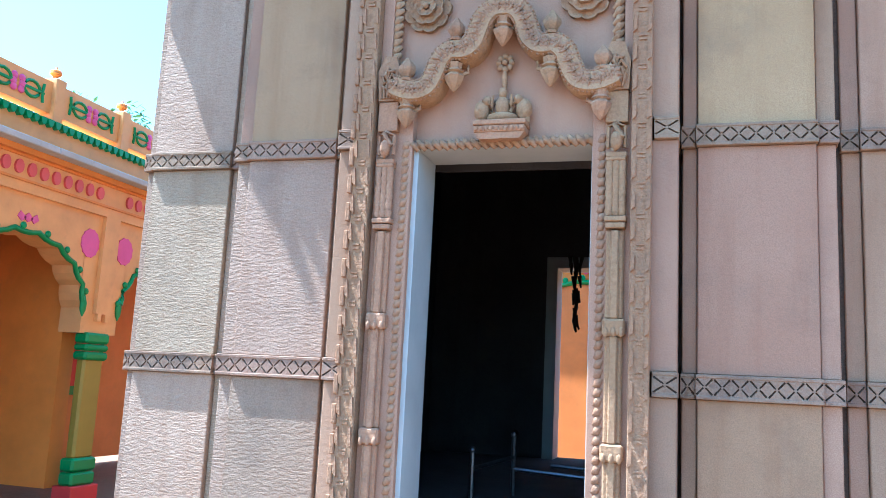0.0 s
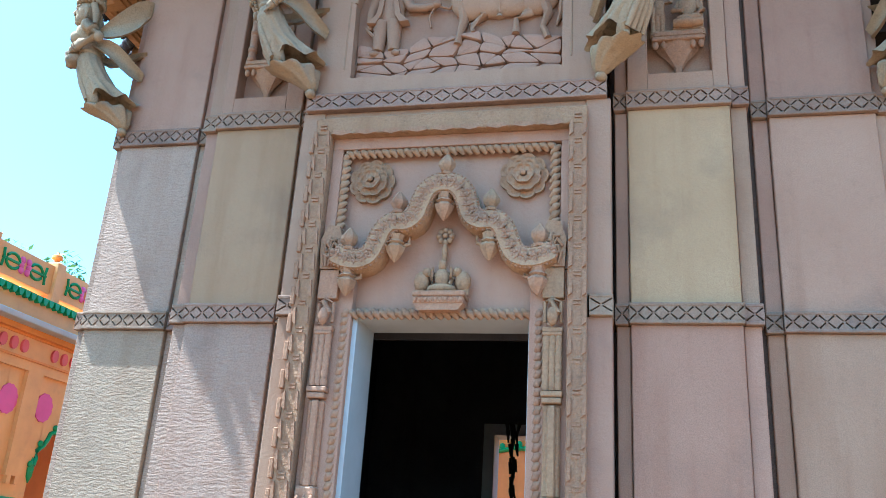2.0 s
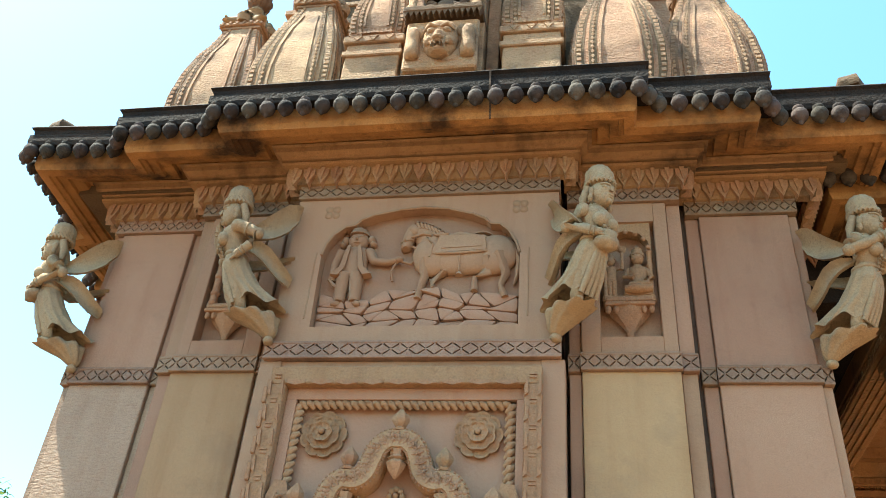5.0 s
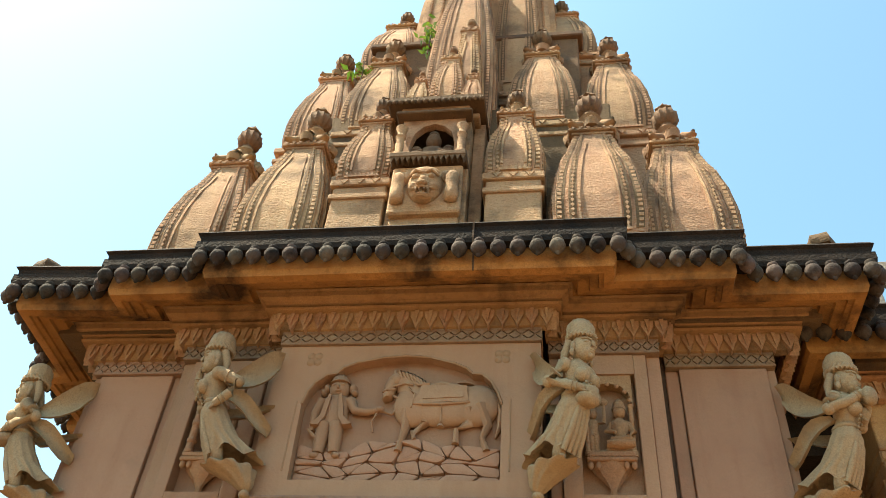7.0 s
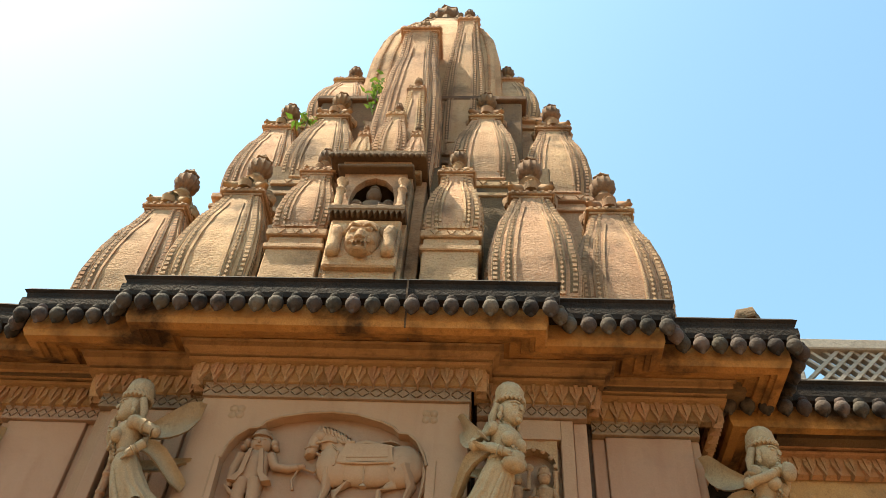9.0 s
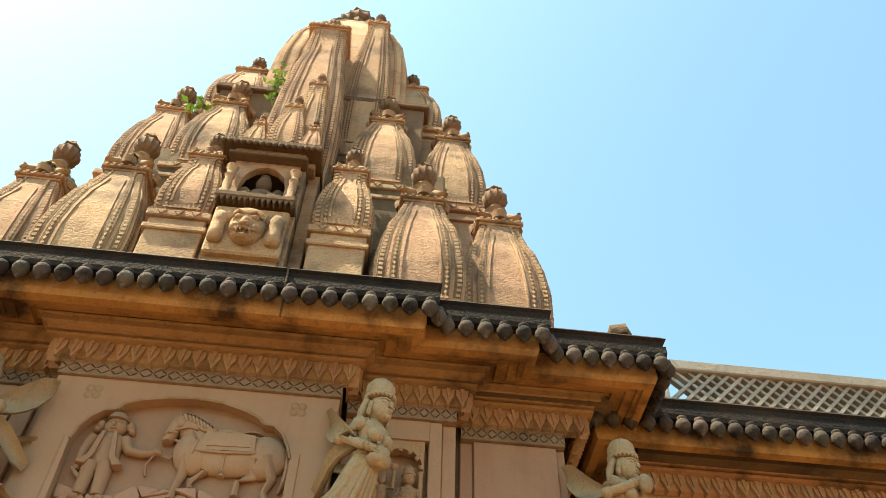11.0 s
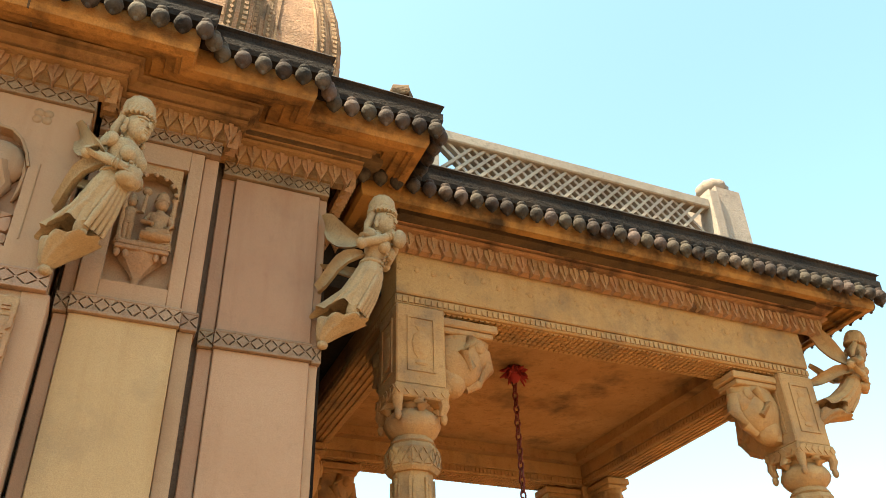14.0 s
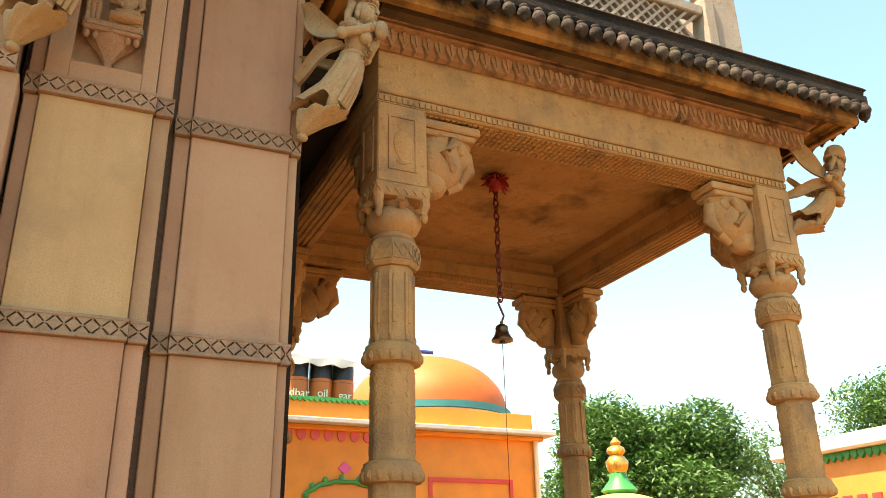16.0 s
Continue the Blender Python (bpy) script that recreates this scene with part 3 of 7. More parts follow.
while z < 4.5:
    lv.box(DX - 0.985, DX - 0.953, -0.068, 0.0, z, z + 0.125, 0.006)
    lv.box(DX - 0.972, DX - 0.953, -0.05, 0.0, z + 0.125, z + 0.185)
    z += 0.185
part("leaf_border", lv, CARVED, doorway, kind="stuff")
ty = Geo()
ty.box(DX - 0.835, DX + 0.835, 0.10, 0.3, 3.3, 4.5)
ty.box(DX - 0.835, DX - 0.58, 0.03, 0.3, 0.8, 3.56, 0.004)
ty.box(DX + 0.595, DX + 0.835, 0.03, 0.3, 0.8, 3.56, 0.004)
ty.box(DX - 0.835, DX + 0.835, 0.02, 0.3, 4.475, 4.562, 0.004)
ty.box(DX - 0.835, DU - 0.775, 0.02, 0.3, 3.56, 4.475, 0.004)
ty.box(DU + 0.765, DX + 0.835, 0.02, 0.3, 3.56, 4.475, 0.004)
part("tympanum", ty, PINK, doorway, "plain recessed field over the door")


def rope(points, r, turns):
    """A twisted rope moulding: slanting beads along a line."""
    out = Geo()
    pts = [Vector(p) for p in points]
    for a, b in zip(pts, pts[1:]):
        d = b - a
        n = max(2, int(d.length / turns))
        u = d.normalized()
        side = Vector((0, 1, 0)).cross(u).normalized()
        for i in range(n):
            c = a + d * ((i + 0.5) / n)
            q0 = c - u * turns * 0.55 - side * r
            q1 = c - u * turns * 0.1
            q2 = c + u * turns * 0.1
            q3 = c + u * turns * 0.55 + side * r
            out.tube([q0 + Vector((0, 0.01, 0)), q1 - Vector((0, r * 0.25, 0)), q2 - Vector((0, r * 0.25, 0)), q3 + Vector((0, 0.01, 0))], [turns * 0.3, turns * 0.5, turns * 0.5, turns * 0.3], 6)
    return out


part("rope_moulding", rope([(DU - 0.755, 0.05, 3.6), (DU - 0.755, 0.05, 4.45), (DU + 0.725, 0.05, 4.45), (DU + 0.725, 0.05, 3.6)], 0.032, 0.052), CARVED, doorway, smooth=60)
part("rope_moulding", rope([(DX - 0.60, 0.05, 3.275), (DX + 0.60, 0.05, 3.275)], 0.032, 0.052), CARVED, doorway, smooth=60)
for sgn in (-1, 1):
    part("rope_moulding", rope([(0.004 + sgn * 0.64, 0.045, 0.82), (0.004 + sgn * 0.64, 0.045, 3.3)], 0.034, 0.055), CARVED, doorway, smooth=60)
jl = Geo()
jl.box(-0.73, -0.56, 0.075, 0.45, 0.8, 3.265)
jl.box(0.575, 0.73, 0.075, 0.45, 0.8, 3.265)
jl.box(-0.56, 0.575, 0.075, 0.45, 3.25, 3.265)
part("reveal", jl, WHITE, doorway, "white painted door reveal with bluish shade")
for sgn in (-1, 1):
    c = DX + sgn * 0.745
    p = Geo()
    p.box(c - 0.068, c + 0.068, -0.02, 0.06, 3.36, 3.56, 0.004)
    p.box(c - 0.062, c + 0.062, -0.03, 0.06, 3.14, 3.17, 0.004)
    for dx in (-0.038, 0.0, 0.038):
        prof = []
        for i in range(13):
            zz = 2.78 + 0.34 * i / 12
            prof.append((0.021 + 0.006 * (i % 2), zz))
        p.lathe(prof, 8, (c + dx, -0.01, 0))
    p.box(c - 0.066, c + 0.066, -0.04, 0.06, 2.74, 2.775, 0.006)
    p.box(c - 0.06, c + 0.06, -0.035, 0.06, 2.70, 2.735, 0.006)
    p.box(c - 0.06, c + 0.06, -0.035, 0.06, 3.115, 3.14, 0.006)
    for z0, z1 in ((2.16, 2.69), (1.44, 2.06), (0.85, 1.34)):
        p.box(c - 0.052, c + 0.052, -0.005, 0.06, z0, z1, 0.01)
        p.box(c - 0.024, c + 0.024, -0.028, 0.0, z0, z1, 0.008)
    for z0 in (2.06, 1.34):
        p.box(c - 0.066, c + 0.066, -0.035, 0.06, z0, z0 + 0.10, 0.012)
        for dx in (-0.045, 0.0, 0.045):
            p.blob((c + dx, -0.035, z0 + 0.02), (0.016, 0.014, 0.03), 8, 5)
    p.blob((c, -0.045, 3.235), (0.035, 0.03, 0.06), 10, 7)
    p.tube([(c - 0.02, -0.02, 3.18), (c + 0.03, -0.04, 3.26), (c - 0.01, -0.04, 3.34)], [0.02, 0.024, 0.018], 8)
    p.tube([(c - 0.05, -0.01, 3.2), (c - 0.05, -0.01, 3.33), (c, -0.015, 3.36), (c + 0.05, -0.01, 3.33), (c + 0.05, -0.01, 3.2)], 0.013, 6)
    part("pilaster", p, CARVED, doorway, smooth=45)
    # scroll beast block where the toran springs
    q = Geo()
    q.prism([(c - 0.07, 3.565), (c + 0.07, 3.565), (c + 0.08, 3.75), (c + 0.04, 3.87), (c - 0.04, 3.88), (c - 0.085, 3.77)], -0.03, 0.08)
    for i in range(7):
        a = 0.9 * i
        q.tube([(c + 0.055 * math.cos(a), -0.035, 3.70 + 0.09 * math.sin(a)), (c + 0.03 * math.cos(a + 0.8), -0.05, 3.70 + 0.06 * math.sin(a + 0.8)), (c, -0.045, 3.70)], [0.012, 0.014, 0.01], 6)
    for i in range(5):
        q.tube([(c - 0.05 + 0.02 * i, -0.035, 3.58), (c - 0.06 + 0.028 * i, -0.045, 3.66)], [0.008, 0.012], 6)
    part("scroll_block", q, CARVED, doorway, smooth=45)

# toran arch: a sweeping carved ribbon
toran = [(-0.72, 3.66), (-0.64, 3.625), (-0.56, 3.615), (-0.485, 3.645), (-0.44, 3.735), (-0.405, 3.825), (-0.34, 3.88), (-0.25, 3.88), (-0.19, 3.925), (-0.16, 4.01), (-0.125, 4.095), (-0.06, 4.15), (0.0, 4.155)]
toran = [(DU + x, zt) for x, zt in toran] + [(DU - x, zt) for x, zt in toran[-2::-1]]
fine = []
for i in range(len(toran) - 1):
    p0, p1, p2, p3 = (Vector(toran[max(0, min(len(toran) - 1, i + kk))]) for kk in (-1, 0, 1, 2))
    for j in range(4):
        t = j / 4
        fine.append(0.5 * ((2 * p1) + (p2 - p0) * t + (2 * p0 - 5 * p1 + 4 * p2 - p3) * t * t + (3 * p1 - p0 - 3 * p2 + p3) * t ** 3))
fine.append(Vector(toran[-1]))
rb, ro = Geo(), Geo()
rings = []
for i, p in enumerate(fine):
    d = (fine[min(i + 1, len(fine) - 1)] - fine[max(i - 1, 0)]).normalized()
    nrm = Vector((-d.y, d.x))
    ring = []
    for off, y in ((-0.07, 0.12), (-0.085, -0.02), (-0.062, -0.085), (0.055, -0.075), (0.076, -0.05), (0.075, 0.12)):
        ring.append((p.x + nrm.x * off, y, p.y + nrm.y * off))
    rings.append(ring)
    if i % 3 == 0:
        # a four-petalled floret and its leaves
        for k in range(4):
            a = math.pi / 4 + k * math.pi / 2
            ro.blob((p.x + 0.02 * math.cos(a), -0.078, p.y + 0.02 * math.sin(a)), (0.016, 0.008, 0.016), 7, 5)
        ro.blob((p.x, -0.082, p.y), 0.007, 6, 4)
        for off in (-0.045, 0.043):
            ro.blob((p.x + nrm.x * off, -0.074, p.y + nrm.y * off), (0.018, 0.007, 0.013), 7, 5)
rb.loft(rings)
for i in range(0, len(fine) - 2, 1):
    p = fine[i]
    d = (fine[min(i + 1, len(fine) - 1)] - fine[max(i - 1, 0)]).normalized()
    nrm = Vector((-d.y, d.x))
    for off in (-0.07, 0.066):
        ro.blob((p.x + nrm.x * off, -0.066, p.y + nrm.y * off), (0.010, 0.009, 0.009), 6, 4)
    if i % 3 == 1:
        q = fine[i + 1]
        for e in (-0.04, 0.04):
            ro.tube([(p.x + nrm.x * e, -0.078, p.y + nrm.y * e), ((p.x + q.x) / 2, -0.084, (p.y + q.y) / 2), (q.x + nrm.x * e * 0.4, -0.08, q.y + nrm.y * e * 0.4)], 0.008, 5)
toran_ob = part("toran_arch", rb, CARVED, doorway, smooth=40)
part("floral_carving", ro, CARVED, toran_ob, smooth=60, kind="stuff")
BUD = [(0.05, 0.0), (0.054, 0.015), (0.028, 0.03), (0.04, 0.045), (0.056, 0.07), (0.054, 0.1), (0.03, 0.135), (0.008, 0.165)]
DROP = [(0.008, 0.0), (0.028, 0.025), (0.052, 0.065), (0.062, 0.10), (0.042, 0.122), (0.058, 0.133), (0.042, 0.15), (0.05, 0.19)]
for u, zb in ((-0.64, 3.69), (-0.315, 3.945), (0.0, 4.215), (0.315, 3.945), (0.64, 3.69)):
    part("lotus_bud", Geo().lathe(BUD, 14, (DU + u, -0.03, zb), 7, 0.08), CARVED, toran_ob, smooth=50)
for u, zb in ((-0.63, 3.375), (-0.315, 3.605), (0.0, 3.895), (0.315, 3.605), (0.63, 3.375)):
    gp = Geo().lathe(DROP, 14, (DU + u, -0.03, zb), 7, 0.08)
    for sgn in (-1, 1):
        gp.tube([(DU + u + sgn * 0.04, -0.01, zb + 0.12), (DU + u + sgn * 0.085, -0.01, zb + 0.13), (DU + u + sgn * 0.09, -0.01, zb + 0.18)], [0.016, 0.014, 0.008], 6)
    part("lotus_pendant", gp, CARVED, toran_ob, smooth=50)


def petal(w, l):
    """A cupped, round-ended petal lying outwards along +x, its rim standing proud."""
    rim = [(l * 0.05, -w * 0.35), (l * 0.4, -w * 0.95), (l * 0.75, -w * 0.9), (l * 0.95, -w * 0.45), (l, 0.0), (l * 0.95, w * 0.45), (l * 0.75, w * 0.9), (l * 0.4, w * 0.95), (l * 0.05, w * 0.35)]
    rings = [[(px, 0.012, pz) for px, pz in rim], [(px, -0.016 * (0.3 + px / l), pz) for px, pz in rim], [(lerp(px, l * 0.5, 0.22), -0.014 * (0.3 + px / l), pz * 0.78) for px, pz in rim], [(lerp(px, l * 0.5, 0.5), -0.004, pz * 0.45) for px, pz in rim]]
    return Geo().loft(rings)


def rosette(x, y, z, R, parent):
    """An open rose of three rings of petals round a button."""
    r = Geo()
    for ring, (start, n, w, length) in enumerate(((0.52, 9, 0.20, 0.48), (0.30, 8, 0.165, 0.42), (0.13, 6, 0.125, 0.30))):
        for i in range(n):
            a = 2 * math.pi * (i + 0.5 * ring) / n
            pet = petal(w * R * 1.6, length * R)
            m = Matrix.Translation((x + start * R * math.cos(a), y - 0.004 - 0.026 * ring, z + start * R * math.sin(a))) @ Matrix.Rotation(-a, 4, "Y")
            r.add(pet.moved(m).v, pet.f)
    r.blob((x, y - 0.075, z), (0.13 * R, 0.02, 0.13 * R), 10, 6)
    return part("rosette", r, CARVED, parent, smooth=35)


rosette(-0.55, 0.085, 4.238, 0.168, doorway)
rosette(0.517, 0.085, 4.245, 0.168, doorway)
# seated idol with two elephants, plain shapes on a moulded shelf
sh = Geo()
sh.box(DU - 0.172, DU + 0.172, -0.06, 0.11, 3.365, 3.40, 0.006)
sh.box(DU - 0.165, DU + 0.165, -0.052, 0.11, 3.32, 3.363, 0.004)
for i in range(10):
    sh.blob((DU - 0.15 + 0.0333 * i, -0.054, 3.342), (0.014, 0.012, 0.016), 7, 5)
sh.prism([(DU - 0.165, 3.318), (DU + 0.165, 3.318), (DU + 0.13, 3.275), (DU - 0.13, 3.275)], -0.045, 0.11)
part("idol_shelf", sh, CARVED, doorway, smooth=30)
idol = thing("relief_idol", "small carved stone idol relief on a shelf over the door", "relief", (DU, 0.07, 3.40))
gi = Geo()
gi.blob((0, -0.03, 0.03), (0.085, 0.05, 0.03))
gi.blob((0, -0.03, 0.09), (0.04, 0.035, 0.06))
gi.blob((0, -0.035, 0.165), (0.024, 0.024, 0.032))
for s in (-1, 1):
    gi.tube([(s * 0.035, -0.03, 0.12), (s * 0.06, -0.04, 0.08), (s * 0.045, -0.05, 0.05)], 0.013, 6)
    gi.blob((s * 0.115, -0.02, 0.075), (0.045, 0.04, 0.06))
    gi.blob((s * 0.085, -0.03, 0.125), (0.028, 0.03, 0.03))
    gi.tube([(s * 0.075, -0.04, 0.12), (s * 0.055, -0.05, 0.09), (s * 0.05, -0.05, 0.15)], [0.014, 0.011, 0.008], 6)
    gi.tube([(s * 0.13, -0.02, 0.05), (s * 0.13, -0.02, 0.0)], 0.018, 6)
gi.tube([(0, 0, 0.2), (0, -0.01, 0.26), (0, -0.01, 0.30)], [0.012, 0.018, 0.01], 8)
for k in range(8):
    gi.blob((0.036 * math.cos(k * math.pi / 4), -0.01, 0.345 + 0.036 * math.sin(k * math.pi / 4)), (0.018, 0.016, 0.018), 8, 5)
gi.blob((0, -0.02, 0.345), (0.016, 0.016, 0.016), 8, 5)
gi.moved(Matrix.Scale(1.2, 4))
part("idol", gi, CARVED, idol, smooth=60)

# ---------------- relief of the horse ----------------
relief = thing("horse_relief", "pink sandstone relief panel of a saddled horse among rocks", "relief panel")
rp = Geo()
arch = [(-0.775, 5.05), (-0.79, 5.70), (-0.765, 5.80), (-0.71, 5.90), (-0.63, 5.97), (-0.545, 5.985), (-0.51, 6.03), (-0.39, 6.085), (-0.2, 6.125), (0.0, 6.14), (0.2, 6.12), (0.38, 6.065), (0.49, 6.01), (0.53, 5.965), (0.61, 5.955), (0.68, 5.89), (0.73, 5.79), (0.765, 5.68), (0.765, 5.05)]
rp.box(-1.06, 1.06, 0.10, 0.5, 4.907, 6.25)
part("relief_ground", rp, PINK, relief)
fr = Geo()
for (xa, za), (xb, zb) in zip(arch[1:-1], arch[2:-1]):
    fr.prism([(xa, za), (xb, zb), (xb, 6.25), (xa, 6.25)], 0.0, 0.105)
fr.prism([(-1.06, 4.907), (-0.775, 4.907), (-0.775, 5.05), (-0.79, 5.70), (-0.79, 6.25), (-1.06, 6.25)], 0.0, 0.105)
fr.prism([(1.06, 4.907), (0.765, 4.907), (0.765, 5.68), (0.765, 6.25), (1.06, 6.25)], 0.0, 0.105)
fr.box(-0.775, 0.765, 0.0, 0.105, 4.907, 5.05)
part("relief_frame", fr, PINK, relief)
bead = Geo()
for (xa, za), (xb, zb) in zip(arch[1:-1], arch[2:-1]):
    bead.tube([(xa, 0.0, za), (xb, 0.0, zb)], 0.012, 6)
for s in (-1, 1):
    bead.tube([(s * 0.83, 0.0, 5.12), (s * 0.83, 0.0, 5.72)], 0.007, 6)
    for i in range(4):
        a = math.pi / 4 + i * math.pi / 2
        bead.blob((s * 0.76 + 0.042 * math.cos(a), 0.002, 6.12 + 0.042 * math.sin(a)), (0.036, 0.012, 0.036), 8, 5)
part("relief_bead", bead, PINK, relief, smooth=60, kind="stuff")
hs = Geo()
Y0 = 0.075
hs.blob((0.34, Y0, 5.62), (0.38, 0.085, 0.20), 18, 10)
hs.blob((0.61, Y0, 5.63), (0.185, 0.09, 0.21), 14, 8)
hs.blob((0.11, Y0, 5.63), (0.17, 0.09, 0.22), 14, 8)
for cx, cz, ra, rc in ((0.14, 5.70, 0.15, 0.16), (0.10, 5.77, 0.13, 0.14), (0.06, 5.83, 0.115, 0.12), (0.02, 5.875, 0.10, 0.10), (-0.03, 5.905, 0.085, 0.075)):
    hs.blob((cx, Y0, cz), (ra, 0.075, rc), 14, 10)
hs.blob((-0.055, Y0 - 0.01, 5.885), (0.075, 0.075, 0.075), 12, 8)
hs.loft([[(cx + rx * math.cos(t), Y0 - 0.01 + 0.065 * math.sin(t), cz + 0.3 * rx * math.cos(t)) for t in [2 * math.pi * j / 14 for j in range(14)]] for cx, cz, rx in ((-0.065, 5.92, 0.06), (-0.075, 5.87, 0.068), (-0.095, 5.80, 0.055), (-0.105, 5.755, 0.047), (-0.11, 5.715, 0.05), (-0.112, 5.69, 0.032))])
for dx in (-0.045, -0.01):
    hs.tube([(dx - 0.02, Y0 - 0.03, 5.945), (dx - 0.03, Y0 - 0.04, 6.0)], [0.02, 0.005], 8)
hs.blob((-0.075, Y0 - 0.07, 5.88), (0.014, 0.012, 0.010), 8, 5)
for pts, rr in (([(0.05, 5.56), (0.06, 5.40), (0.03, 5.26), (0.02, 5.17)], (0.08, 0.05, 0.033, 0.045)), ([(0.16, 5.54), (0.22, 5.44), (0.12, 5.36), (0.14, 5.28)], (0.07, 0.045, 0.03, 0.035)),
                ([(0.64, 5.6), (0.70, 5.42), (0.66, 5.30), (0.70, 5.17)], (0.10, 0.055, 0.033, 0.045)), ([(0.56, 5.56), (0.55, 5.44), (0.46, 5.38), (0.46, 5.24)], (0.09, 0.05, 0.032, 0.042))):
    hs.tube([(x, Y0 - 0.005, zz) for x, zz in pts], rr, 8, 0.7)
hs.tube([(0.76, Y0, 5.72), (0.80, Y0, 5.55), (0.79, Y0, 5.40), (0.76, Y0, 5.30)], [0.035, 0.045, 0.04, 0.01], 8, 0.6)
hs.box(0.18, 0.50, Y0 - 0.07, Y0 - 0.03, 5.60, 5.80, 0.02)
hs.tube([(0.14, Y0 - 0.03, 5.80), (0.33, Y0 - 0.05, 5.82), (0.55, Y0 - 0.03, 5.79)], [0.02, 0.03, 0.02], 8)
hs.tube([(-0.06, Y0 - 0.03, 5.72), (0.02, Y0 - 0.05, 5.66), (0.10, Y0 - 0.05, 5.55)], 0.012, 6)
hs.lathe([(0.085, 0.0), (0.082, 0.014), (0.03, 0.03), (0.008, 0.07)], 16, (0.50, 0.085, 5.845), 0, 0, (1, 0.7))
hs.tube([(0.50, 0.07, 5.85), (0.49, 0.06, 5.78)], 0.007, 6)
HORSE_FIT = Matrix.Translation((-0.02, 0, 6.03)) @ Matrix.Diagonal((0.97, 1, 0.86, 1)) @ Matrix.Translation((0, 0, -6.0))
hs.moved(HORSE_FIT)
part("horse", hs, PINK, relief, smooth=60)
mn = Geo()
mn.blob((-0.52, Y0, 5.84), (0.088, 0.07, 0.10), 16, 10)
mn.tube([(-0.52, Y0, 5.90), (-0.52, Y0 - 0.005, 5.95), (-0.515, Y0, 6.01)], [0.09, 0.07, 0.012], 12)
mn.blob((-0.52, Y0 - 0.07, 5.83), (0.014, 0.02, 0.025), 8, 5)
for s in (-1, 1):
    mn.blob((-0.52 + s * 0.035, Y0 - 0.06, 5.855), (0.022, 0.012, 0.010), 8, 5)
    mn.blob((-0.52 + s * 0.11, Y0 + 0.005, 5.85), (0.035, 0.05, 0.05), 10, 6)
    mn.blob((-0.52 + s * 0.13, Y0, 5.80), (0.03, 0.045, 0.03), 10, 6)
mn.blob((-0.52, Y0 - 0.06, 5.79), (0.03, 0.014, 0.010), 8, 5)
mn.loft([[(-0.53 + rx * math.cos(t), Y0 + 0.01 + ry * math.sin(t), zz) for t in [2 * math.pi * j / 20 for j in range(20)]] for zz, rx, ry in ((5.44, 0.13, 0.055), (5.50, 0.118, 0.065), (5.58, 0.108, 0.07), (5.66, 0.122, 0.072), (5.72, 0.135, 0.065), (5.755, 0.09, 0.05), (5.77, 0.05, 0.04))])
for s in (-1, 1):
    # the open jacket's fronts and flaring hem
    mn.prism([(-0.53 + s * 0.03, 5.74), (-0.53 + s * 0.055, 5.745), (-0.53 + s * 0.10, 5.50), (-0.53 + s * 0.17, 5.42), (-0.53 + s * 0.10, 5.41), (-0.53 + s * 0.055, 5.50)], Y0 - 0.075, Y0)
    prof = [(-0.545 + s * 0.052 + s * 0.012 * i / 12, Y0 - 0.005, 5.46 - 0.30 * i / 12) for i in range(13)]
    mn.tube(prof, [lerp(0.062, 0.042, i / 12) + (0.006 if i % 2 else 0.0) for i in range(13)], 10)
    mn.tube([(-0.545 + s * 0.07, Y0, 5.145), (-0.545 + s * 0.09, Y0 - 0.02, 5.13), (-0.545 + s * 0.12, Y0 - 0.02, 5.13)], [0.03, 0.032, 0.018], 8)
mn.tube([(-0.42, Y0, 5.72), (-0.36, Y0 - 0.01, 5.60), (-0.25, Y0 - 0.02, 5.575), (-0.16, Y0 - 0.02, 5.60)], [0.05, 0.042, 0.034, 0.03], 10)
mn.blob((-0.15, Y0 - 0.03, 5.60), (0.04, 0.03, 0.03), 8, 6)
mn.tube([(-0.645, Y0, 5.72), (-0.685, Y0, 5.58), (-0.69, Y0 - 0.005, 5.46), (-0.69, Y0 - 0.01, 5.38)], [0.05, 0.042, 0.034, 0.026], 10)
mn.tube([(-0.72, Y0 - 0.02, 5.40), (-0.66, Y0 - 0.03, 5.32), (-0.60, Y0 - 0.02, 5.28)], [0.012, 0.02, 0.012], 8)
mn.tube([(-0.16, Y0 - 0.02, 5.60), (-0.05, Y0 - 0.02, 5.55), (0.0, Y0 - 0.01, 5.64)], 0.013, 6)
mn.tube([(-0.17, Y0 - 0.02, 5.58), (-0.21, Y0 - 0.01, 5.48), (-0.19, Y0, 5.38)], 0.010, 6)
mn.moved(Matrix.Translation((-0.03, 0, 6.01)) @ Matrix.Diagonal((0.95, 1, 0.83, 1)) @ Matrix.Translation((0, 0, -6.01)))
part("groom_figure", mn, PINK, relief, smooth=60)
rk = Geo()
rr = random.Random(23)
COLS, ROWS = 8, 4


def rock_node(i, j):
    q = random.Random(i * 17 + j * 5)
    x = -0.77 + 1.53 * (i + 0.5 * (j % 2)) / (COLS + 0.5) + q.uniform(-0.05, 0.05)
    top = 5.385 + 0.06 * math.sin(x * 6.0 + 1.4) + 0.03 * math.sin(x * 17)
    return (min(max(x, -0.77), 0.76) if 0 < i < COLS else (-0.77 if i == 0 else 0.76), lerp(5.052, top, j / ROWS) + (q.uniform(-0.03, 0.03) if j else 0.0))


